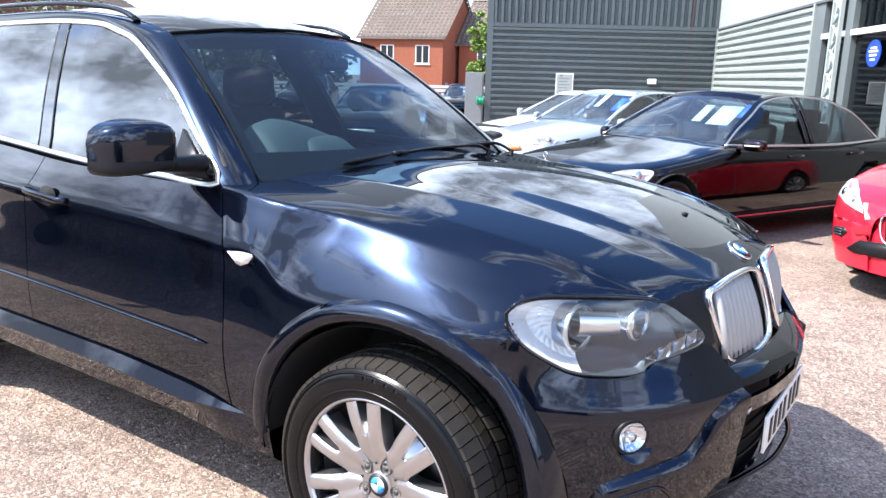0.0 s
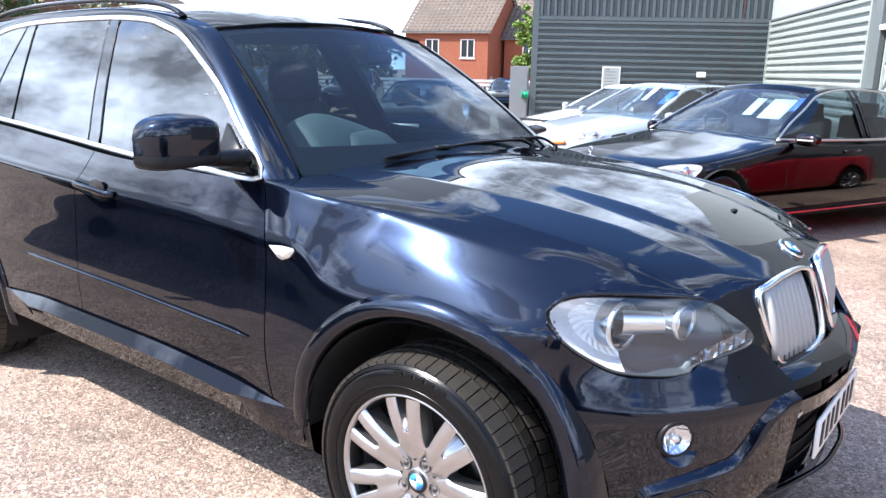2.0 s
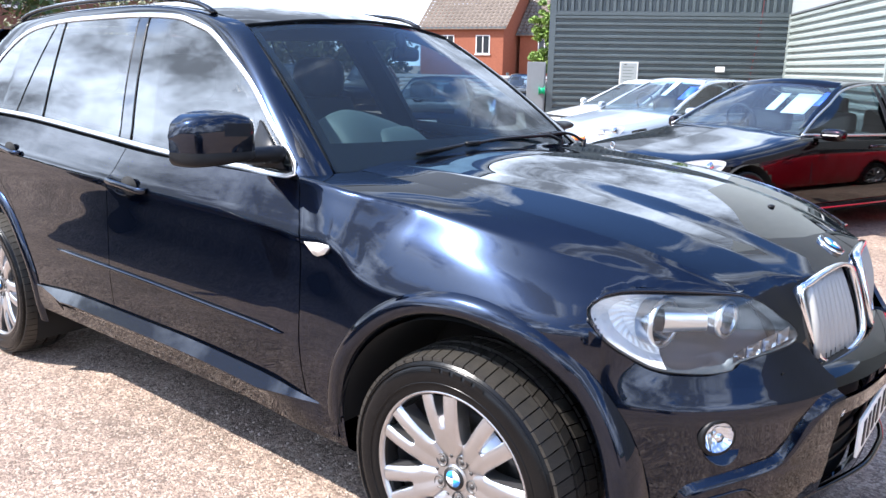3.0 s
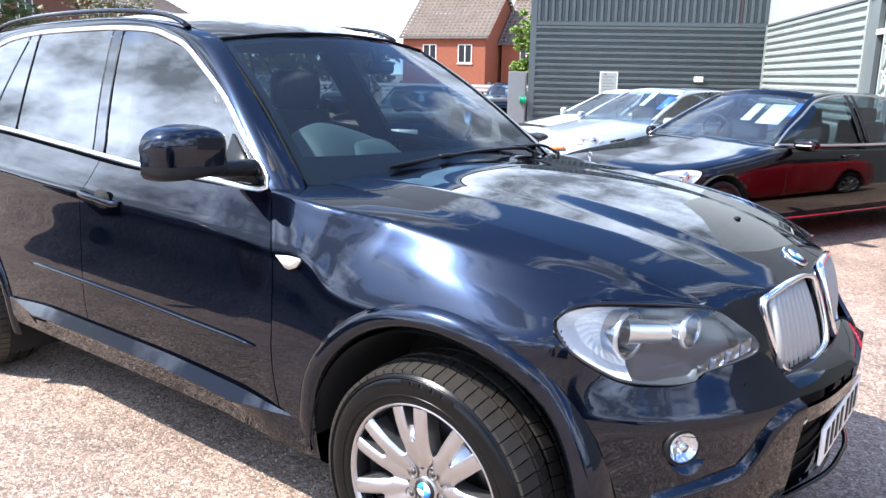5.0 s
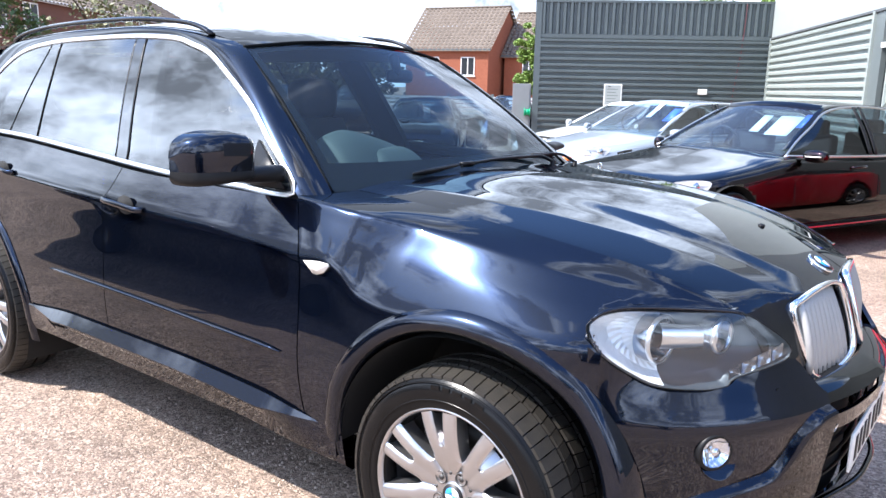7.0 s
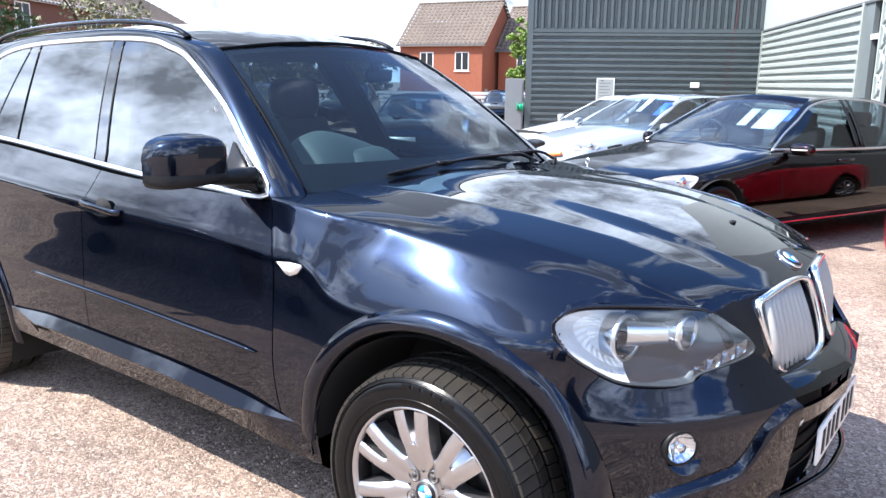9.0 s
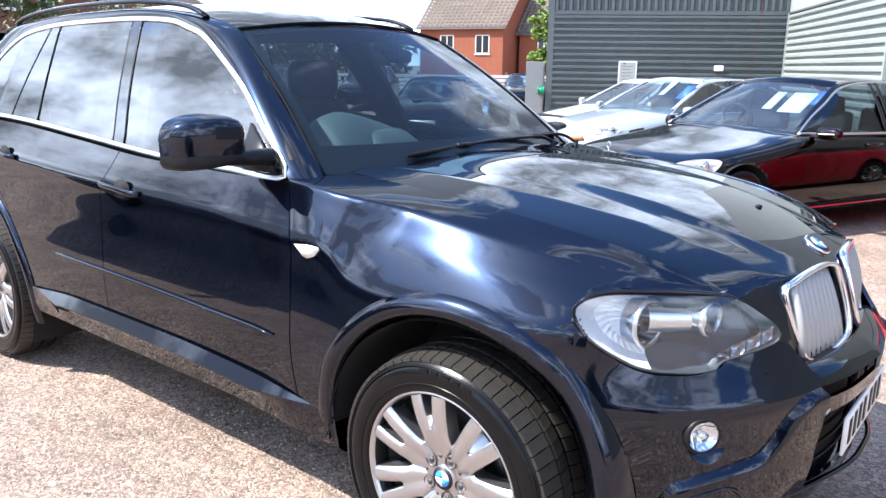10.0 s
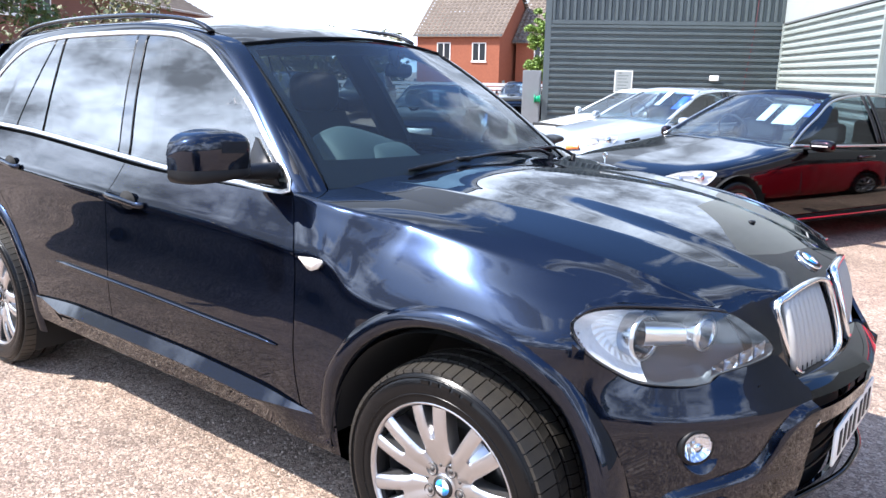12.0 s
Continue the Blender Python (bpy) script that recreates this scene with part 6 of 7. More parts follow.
sedan("saloon", "white saloon car beside the silver one", PAINT_WHITE, pose(-5.36, 9.44, 0, 0, 0, 248), L=4.5, W=1.8, H=1.28, base=2.7, nose=0.8, hood=0.83, beltz=0.84)

# red saloon: its front corner shows
red = sedan("saloon", "bright red saloon car with a black grille", PAINT_RED, pose(1.39, 4.36, 0, 0, 0, 246), L=4.63, W=1.86, H=1.48, base=2.78, nose=0.9, hood=1.0, beltz=0.94)


def skin_patch(car, name, ring, centre, mat, lift=0.008, label=""):
    """A fitting that follows the bodywork: a closed outline and a raised middle, with a rim."""
    ring, centre = [Vector(p) for p in ring], Vector(centre)
    n = Vector((0.8, -0.55, 0.25)).normalized()
    bm = bmesh.new()
    c = bm.verts.new(centre + n * lift * 1.3)
    top = [bm.verts.new(p + n * lift) for p in ring]
    foot = [bm.verts.new(p - n * 0.02) for p in ring]
    for k in range(len(ring)):
        m = (k + 1) % len(ring)
        bm.faces.new([c, top[k], top[m]])
        bm.faces.new([top[k], foot[k], foot[m], top[m]])
    bmesh.ops.recalc_face_normals(bm, faces=bm.faces)
    return part(name, bm, mat, car, label)


part("nose_panel", sheet(lambda u, v: (0.872 + 0.035 * (1 - (2 * u - 1) ** 2) - 0.05 * max(0, v - 0.6), (2 * u - 1) * 0.345, 0.21 + 0.43 * v), 20, 8), PAINT_RED, red)
red_lamp = skin_patch(red, "headlight", [(0.651, -0.738, 0.692), (0.609, -0.747, 0.732), (0.502, -0.77, 0.780), (0.434, -0.782, 0.798), (0.481, -0.718, 0.804), (0.58, -0.65, 0.783), (0.679, -0.581, 0.758), (0.791, -0.503, 0.713), (0.844, -0.448, 0.663), (0.872, -0.416, 0.616), (0.845, -0.490, 0.632), (0.805, -0.575, 0.655), (0.755, -0.645, 0.677)], (0.745, -0.600, 0.718), LAMP_WHITE, 0.014)
for p in ((0.690, -0.670, 0.728), (0.79, -0.535, 0.692)):
    part("lamp_bowl", disc(bmesh.new(), Vector(p) + Vector((0.012, -0.008, 0.006)), 0.030, (0.75, -0.6, 0.3), 0.012, 24), BOWL, red_lamp)
vent = skin_patch(red, "fog_vent", [(0.733, -0.705, 0.442), (0.769, -0.665, 0.474), (0.828, -0.563, 0.488), (0.844, -0.527, 0.454), (0.819, -0.579, 0.408), (0.765, -0.666, 0.408)], (0.80, -0.61, 0.445), TRIM_BLACK, 0.006)
for k in range(3):
    part("vent_slat", sweep(bmesh.new(), [(0.765 + 0.004 * k, -0.685, 0.425 + 0.02 * k), (0.845, -0.575, 0.432 + 0.02 * k)], 0.004, 0.004, 6), BEZEL, vent)
skin_patch(red, "running_lamp", [(0.830, -0.443, 0.683), (0.831, -0.415, 0.686), (0.888, -0.353, 0.587), (0.885, -0.385, 0.575)], (0.864, -0.400, 0.634), WHITE_PLASTIC)
skin_patch(red, "lower_grille", [(0.849, -0.507, 0.34), (0.887, -0.391, 0.425), (0.902, -0.2, 0.435), (0.908, 0, 0.435), (0.908, 0, 0.335), (0.895, -0.25, 0.325), (0.878, -0.422, 0.322)], (0.90, -0.25, 0.375), TRIM_BLACK, 0.016)
part("grille", panel(bmesh.new(), [(0.87, -0.25, 0.62), (0.905, -0.21, 0.46), (0.93, 0.30, 0.46), (0.90, 0.34, 0.62)], 0.02, (1, 0, 0)), TRIM_BLACK, red)
part("grille_frame", sweep(bmesh.new(), path_points([(0.885, -0.26, 0.63), (0.918, -0.22, 0.45), (0.945, 0.0, 0.44), (0.91, 0.31, 0.45), (0.875, 0.35, 0.63), (0.90, 0, 0.64)], 40, True), 0.008, 0.008, 6, True, up=(1, 0, 0)), CHROME, red)

# cars on the far side of the lot and beyond the camera, seen through glass and in the paint
sedan("saloon", "dark blue car parked across the lot", PAINT_BLUE, pose(-13.51, 20.19, 0, 0, 0, 300), L=4.1, W=1.70, H=1.22, base=2.5, nose=0.8, hood=0.82, beltz=0.82)
sedan("saloon", "black car parked in a row across the lot", PAINT_BLACK, pose(-17.3, 16.4, 0, 0, 0, 306), L=4.4, W=1.78, H=1.45, base=2.6, nose=0.8, hood=0.96, beltz=0.95)
sedan("saloon", "black car parked in a row across the lot", PAINT_BLACK, pose(-19.6, 14.6, 0, 0, 0, 306), L=4.3, W=1.78, H=1.43, base=2.6, nose=0.8, hood=0.96, beltz=0.95)
sedan("saloon", "dark blue car parked across the lot", PAINT_BLUE, pose(-16.2, 12.2, 0, 0, 0, 306), L=4.4, W=1.78, H=1.45, base=2.6, nose=0.8, hood=0.96, beltz=0.95)
sedan("saloon", "black car parked behind the off-road estate", PAINT_BLACK, pose(-7.6, 1.4, 0, 0, 0, 300), L=4.4, W=1.8, H=1.62, base=2.6, nose=0.8, hood=1.05, beltz=1.05)
sedan("saloon", "dark maroon car parked in the next bay", PAINT_MAROON, pose(-3.1, -4.05, 0, 0, 0, 0), L=4.6, W=1.8, H=1.46, base=2.7, nose=0.8, hood=0.96, beltz=0.95)
near_row = sedan("saloon", "dark blue car parked nose out beside the white saloon", PAINT_BLUE, pose(-8.42, 9.05, 0, 0, 0, 303), L=4.2, W=1.72, H=1.24, base=2.55, nose=0.8, hood=0.83, beltz=0.83)
part("number_plate", box(bmesh.new(), (0.808, 0, 0.46), (0.01, 0.50, 0.11)), PLATE, near_row)
# behind the camera: added to darken what the paint reflects
sedan("saloon", "unseen black car added across the aisle", PAINT_BLACK, pose(3.1, -4.3, 0, 0, 0, 110), L=4.6, W=1.85, H=1.6, base=2.7, nose=0.85, hood=1.02, beltz=1.02)

# ---- buildings ----
CLAD = material("slate_grey_cladding", (0.082, 0.103, 0.110), 0.36, 0.0, grain=0.25, size=3, stain=0.35, stain_size=0.6)
CLAD_PALE = material("pale_grey_cladding", (0.30, 0.335, 0.315), 0.38, 0.0, grain=0.2, size=3, stain=0.2, stain_size=0.6)
CLAD_LIGHT = material("light_grey_panel", (0.32, 0.35, 0.345), 0.5, grain=0.15, size=2)
MULLION = material("grey_window_frame", (0.12, 0.14, 0.14), 0.4, grain=0.15, size=5)
TRUSS_PAINT = material("pale_steel_paint", (0.36, 0.40, 0.38), 0.45, grain=0.2, size=8)
SHOP_GLASS = glass_material("shop_glass", (0.50, 0.55, 0.56), 2.1)
# the showroom's dimness is put into this colour; also used on trim and gutters
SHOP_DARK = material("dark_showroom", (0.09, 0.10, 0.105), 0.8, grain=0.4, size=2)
BRICK = material("orange_red_brick", (0.27, 0.088, 0.046), 0.9, grain=0.5, size=9, second=(0.19, 0.055, 0.03), stain=0.25, stain_size=0.8)
BRICK_DARK = material("brown_red_brick", (0.14, 0.056, 0.037), 0.9, grain=0.5, size=9, second=(0.10, 0.045, 0.035), stain=0.25, stain_size=0.8)
ROOF_TILE = material("brown_roof_tile", (0.19, 0.152, 0.122), 0.9, grain=0.7, size=7, second=(0.10, 0.078, 0.062), stain=0.4, stain_size=0.7)
UPVC = material("white_window_frame", (0.75, 0.75, 0.74), 0.4, grain=0.05, size=5)
ROOM_DARK = material("dark_window_pane", (0.03, 0.035, 0.04), 0.08)
BLUE_SIGN = material("blue_sign", (0.008, 0.05, 0.45), 0.4, grain=0.1, size=5)
RED_CABLE = material("red_cable", (0.18, 0.03, 0.035), 0.5)
GREEN_REEL = material("green_plastic", (0.0, 0.34, 0.16), 0.4)
CABINET = material("grey_cabinet_paint", (0.20, 0.21, 0.22), 0.5, grain=0.2, size=4)

# the grey wall from its free end to the inner corner, and the pale wall that meets it
W0, W1, W2 = Vector((-9.66, 15.37, 0)), Vector((-4.57, 18.40, 0)), Vector((-1.243, 12.18, 0))
N_WAY, E_WAY = (W1 - W0).normalized(), (W2 - W1).normalized()
N_OUT, E_OUT = Vector((N_WAY.y, -N_WAY.x, 0)), Vector((E_WAY.y, -E_WAY.x, 0))
UP = Vector((0, 0, 1))


def slab(bm, o, way, out, s0, s1, z0, z1, d0, d1):
    """A block on a wall: from s0 to s1 along it, z0 to z1 up, d0 to d1 out of it."""
    vs = [bm.verts.new(o + way * s + UP * z + out * d) for s in (s0, s1) for z in (z0, z1) for d in (d0, d1)]
    for q in ((0, 1, 3, 2), (4, 6, 7, 5), (0, 4, 5, 1), (2, 3, 7, 6), (0, 2, 6, 4), (1, 5, 7, 3)):
        bm.faces.new([vs[k] for k in q])
    bmesh.ops.recalc_face_normals(bm, faces=bm.faces)
    return bm


def cladding(name, o, way, out, s0, s1, z0, z1, mat, pitch, depth, upright, label):
    """Profiled sheet: flat pans and raised ribs."""
    bm = bmesh.new()
    prof = ((0.0, 0.0), (0.40, 0.0), (0.46, 1.0), (0.80, 1.0))
    lo, hi = (s0, s1) if upright else (z0, z1)
    knots = []
    k = 0
    while lo + k * pitch < hi:
        knots += [(min(hi, lo + (k + t) * pitch), d * depth) for t, d in prof]
        k += 1
    knots.append((hi, 0))
    for (a, da), (b, db) in zip(knots, knots[1:]):
        if b - a < 1e-6:
            continue
        if upright:
            q = [o + way * a + out * da + UP * z0, o + way * b + out * db + UP * z0, o + way * b + out * db + UP * z1, o + way * a + out * da + UP * z1]
        else:
            q = [o + way * s0 + out * da + UP * a, o + way * s1 + out * da + UP * a, o + way * s1 + out * db + UP * b, o + way * s0 + out * db + UP * b]
        bm.faces.new([bm.verts.new(p) for p in q])
    return tagged(link_mesh(name, bm, mat, smooth=False), label, "wall", kind="structure")


NL, EL = (W1 - W0).length, (W2 - W1).length
cladding("wall_north", W0, N_WAY, N_OUT, 0.14, NL, 0.0, 2.80, CLAD, 0.1556, 0.062, False, "slate grey profiled metal cladding")
cladding("wall_north_upper", W0, N_WAY, N_OUT, 0.10, NL, 2.90, 3.68, CLAD, 0.176, 0.055, True, "slate grey upright metal cladding")
for s0, s1, z0, z1, d0, d1 in ((0, 0.16, 0, 3.72, -0.3, 0.06), (0.16, NL, 2.80, 2.90, -0.05, 0.05), (0, NL, 3.68, 3.74, -0.35, 0.06), (0.17, NL - 0.02, 2.70, 2.80, -0.05, 0.012)):
    tagged(link_mesh("trim", slab(bmesh.new(), W0, N_WAY, N_OUT, s0, s1, z0, z1, d0, d1), CLAD, smooth=False), "slate grey folded metal trim", "trim", kind="structure")
tagged(link_mesh("wall_north_core", slab(bmesh.new(), W0, N_WAY, N_OUT, 0, NL, 0, 3.70, -0.3, -0.02), CLAD, smooth=False), "back of the grey clad wall", "wall", kind="structure")
tagged(link_mesh("wall_west", slab(bmesh.new(), W0, N_WAY, N_OUT, 0.0, 0.2, 0, 3.70, -9, -0.3), CLAD, smooth=False), "side of the grey clad building", "wall", kind="structure")
cladding("wall_east", W1, E_WAY, E_OUT, 0.10, EL, 0.0, 2.83, CLAD_PALE, 0.157, 0.050, False, "pale grey profiled metal cladding")
tagged(link_mesh("wall_east_upper", slab(bmesh.new(), W1, E_WAY, E_OUT, 0.0, EL + 3.2, 2.85, 6.2, -0.3, 0.03), CLAD_LIGHT, smooth=False), "smooth light grey wall panel", "wall", kind="structure")
tagged(link_mesh("wall_east_core", slab(bmesh.new(), W1, E_WAY, E_OUT, 0.0, EL, 0, 2.85, -0.3, -0.02), CLAD_PALE, smooth=False), "back of the pale clad wall", "wall", kind="structure")
for s0, s1, z0, z1, d1, m in ((0.0, 0.10, 0, 2.85, 0.07, CLAD_PALE), (EL - 0.06, EL + 0.02, 0, 2.85, 0.07, CLAD_PALE), (0, EL + 3.2, 2.83, 2.87, 0.06, SHOP_DARK)):
    tagged(link_mesh("trim", slab(bmesh.new(), W1, E_WAY, E_OUT, s0, s1, z0, z1, -0.05, d1), m, smooth=False), "folded metal wall trim", "trim", kind="structure")

# showroom glazing beyond the pale wall
front = tagged(new("window_1"), "tall showroom glazing in grey frames", "window", kind="structure")
for s0, s1 in ((EL + 0.02, EL + 0.42), (EL + 1.36, EL + 1.62), (EL + 3.0, EL + 3.2)):
    part("mullion", slab(bmesh.new(), W1, E_WAY, E_OUT, s0, s1, 0, 2.83, -0.12, 0.03), MULLION, front, smooth=False)
for s0, s1 in ((EL + 0.42, EL + 1.36), (EL + 1.62, EL + 3.0)):
    part("transom", slab(bmesh.new(), W1, E_WAY, E_OUT, s0, s1, 2.25, 2.33, -0.08, 0.05), UPVC, front, smooth=False)
    part("pane", slab(bmesh.new(), W1, E_WAY, E_OUT, s0, s1, 0.05, 2.25, -0.06, -0.05), SHOP_GLASS, front, smooth=False)
    part("pane", slab(bmesh.new(), W1, E_WAY, E_OUT, s0, s1, 2.33, 2.83, -0.06, -0.05), SHOP_GLASS, front, smooth=False)
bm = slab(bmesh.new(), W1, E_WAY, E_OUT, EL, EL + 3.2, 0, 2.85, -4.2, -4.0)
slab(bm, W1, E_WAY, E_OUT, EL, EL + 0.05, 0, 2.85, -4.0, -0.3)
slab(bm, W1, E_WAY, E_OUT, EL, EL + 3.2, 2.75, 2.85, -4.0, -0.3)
tagged(link_mesh("wall_showroom", bm, SHOP_DARK, smooth=False), "showroom back wall in a dimmed colour", "wall", kind="structure")

tagged(link_mesh("wall_south", slab(bmesh.new(), W1, E_WAY, E_OUT, EL + 3.0, EL + 3.2, 0, 6.2, -9.0, -0.3), CLAD_LIGHT, smooth=False), "end wall of the showroom", "wall", kind="structure")
# plain dark slab out of view, added for what the bodywork mirrors
tagged(link_mesh("wall_showroom_wing", slab(bmesh.new(), W1, E_WAY, E_OUT, EL + 3.2, EL + 17, 0, 6.2, -5.3, -5.0), SHOP_DARK, smooth=False), "unseen dark slab added beyond the showroom", "wall", kind="structure")

# lattice post in front of the glazing
post = thing("lattice_post", "pale painted steel lattice post", "post")
s_a, s_b = EL + 0.98, EL + 1.30
for s in (s_a, s_b):
    part("chord", slab(bmesh.new(), W1, E_WAY, E_OUT, s - 0.02, s + 0.02, 0, 2.84, 0.06, 0.12), TRUSS_PAINT, post, smooth=False)
n = 15
for k in range(n):
    z = 0.05 + 2.75 * k / n
    a, b = (s_a, s_b) if k % 2 else (s_b, s_a)
    part("lacing", sweep(bmesh.new(), [W1 + E_WAY * a + UP * z + E_OUT * 0.09, W1 + E_WAY * b + UP * (z + 2.75 / n) + E_OUT * 0.09], 0.02, 0.02, 4), TRUSS_PAINT, post, smooth=False)
part("web_plate", slab(bmesh.new(), W1, E_WAY, E_OUT, s_a, s_b, 0, 2.84, 0.07, 0.08), TRUSS_PAINT, post, smooth=False)
# dark triangles on the solid plate stand for its shaded openings
for k in range(13):
    z = 0.14 + 0.205 * k
    c = W1 + E_WAY * (s_a + s_b) * 0.5 + E_OUT * 0.1205
    q = [c + E_WAY * a + UP * (z + b) - E_OUT * 0.036 for a, b in ((-0.09, 0.0), (0.09, 0.0), (0.0 + (0.05 if k % 2 else -0.05), 0.13))]
    part("web_opening", panel(bmesh.new(), q, 0.004, E_OUT), SHOP_DARK, post, smooth=False)

# blue oval sign on the glass
bm = bmesh.new()
oc = W1 + E_WAY * (EL + 2.42) + UP * 1.965 + E_OUT * 0.0
outline = [oc + E_WAY * (0.23 * math.cos(2 * math.pi * k / 36)) + UP * (0.185 * math.sin(2 * math.pi * k / 36)) for k in range(36)]
sign = tagged(link_mesh("oval_sign", panel(bm, outline, 0.01, E_OUT), BLUE_SIGN, smooth=False), "blue oval sign with white lettering lines on glass", "sign")
for w, z in ((0.20, 0.075), (0.30, 0.03), (0.24, -0.025), (0.16, -0.085)):
    part("sign_bar", slab(bmesh.new(), oc, E_WAY, E_OUT, -w / 2, w / 2, z - 0.014, z + 0.014, 0.011, 0.014), UPVC, sign, smooth=False)

# notice board, small white box and red cable on the grey wall
s_n = 1.84
board = tagged(link_mesh("notice_board", slab(bmesh.new(), W0, N_WAY, N_OUT, s_n, s_n + 0.46, 1.10, 1.66, 0.04, 0.07), UPVC, smooth=False), "white framed notice board with faint lines", "notice")
part("notice_sheet", slab(bmesh.new(), W0, N_WAY, N_OUT, s_n + 0.03, s_n + 0.43, 1.13, 1.63, 0.07, 0.074), CLAD_LIGHT, board, smooth=False)
for k in range(5):
    part("notice_line", slab(bmesh.new(), W0, N_WAY, N_OUT, s_n + 0.08, s_n + 0.36 - 0.05 * (k % 2), 1.20 + 0.08 * k, 1.215 + 0.08 * k, 0.074, 0.076), MULLION, board, smooth=False)
part("notice_mark", slab(bmesh.new(), W0, N_WAY, N_OUT, s_n + 0.11, s_n + 0.17, 1.585, 1.605, 0.074, 0.077), BLACK_INK, board, smooth=False)
bevelled(tagged(link_mesh("junction_box", slab(bmesh.new(), W0, N_WAY, N_OUT, 4.21, 4.43, 1.44, 1.575, 0.04, 0.12), UPVC, smooth=False), "small white junction box on the clad wall", "box"), 0.012)
cable = path_points([W0 + N_WAY * s + UP * z + N_OUT * 0.055 for s, z in ((5.23, 3.7), (5.22, 3.2), (5.19, 2.6), (5.13, 2.0), (5.07, 1.4), (5.05, 0.9))], 30)
tagged(link_mesh("cable", sweep(bmesh.new(), cable, 0.006, 0.006, 6), RED_CABLE), "thin red cable hanging on the wall", "cable")

# grey cabinet with a green hose reel at the wall's free end
cab = thing("cabinet", "grey metal service cabinet beside the wall", "cabinet", m=Matrix.Translation(W0))
cw = -N_WAY
bm = bmesh.new()
slab(bm, Vector(), cw, N_OUT, 0.04, 0.52, 0.0, 1.62, -0.30, 0.05)
bevelled(part("cabinet_body", bm, CABINET, cab, smooth=False), 0.01)
part("cabinet_door", slab(bmesh.new(), Vector(), cw, N_OUT, 0.08, 0.48, 0.10, 1.54, 0.05, 0.065), CABINET, cab, smooth=False)
reel = thing("hose_reel", "green plastic hose reel on a bracket", "hose reel")
rc = W0 + cw * 0.12 + N_OUT * 0.16 + UP * 0.89
for d, r in ((-0.07, 0.11), (0.0, 0.075), (0.07, 0.11)):
    part("reel_disc", disc(bmesh.new(), rc + N_WAY * d, r, N_WAY, 0.02 if r > 0.1 else 0.13, 24), GREEN_REEL, reel)
part("bracket", sweep(bmesh.new(), [rc, rc - N_OUT * 0.16], 0.015, 0.015, 6), MULLION, reel)


# ---- houses ----
def sash(parent, o, way, out, s, z, w, h, panes=2):
    """A white window with its panes, set on a wall."""
    win = new("window")
    win.parent = parent
    part("pane", slab(bmesh.new(), o, way, out, s + 0.05, s + w - 0.05, z + 0.05, z + h - 0.05, 0.004, 0.012), ROOM_DARK, win, smooth=False)
    f = 0.055
    for a, b, c, d in ((s, s + f, z, z + h), (s + w - f, s + w, z, z + h), (s, s + w, z, z + f), (s, s + w, z + h - f, z + h)):
        part("frame", slab(bmesh.new(), o, way, out, a, b, c, d, -0.03, 0.03), UPVC, win, smooth=False)
    for k in range(1, panes):
        part("glazing_bar", slab(bmesh.new(), o, way, out, s + w * k / panes - 0.03, s + w * k / panes + 0.03, z, z + h, -0.03, 0.02), UPVC, win, smooth=False)
    part("sill", slab(bmesh.new(), o, way, out, s - 0.06, s + w + 0.06, z - 0.07, z, -0.02, 0.07), UPVC, win, smooth=False)
    return win


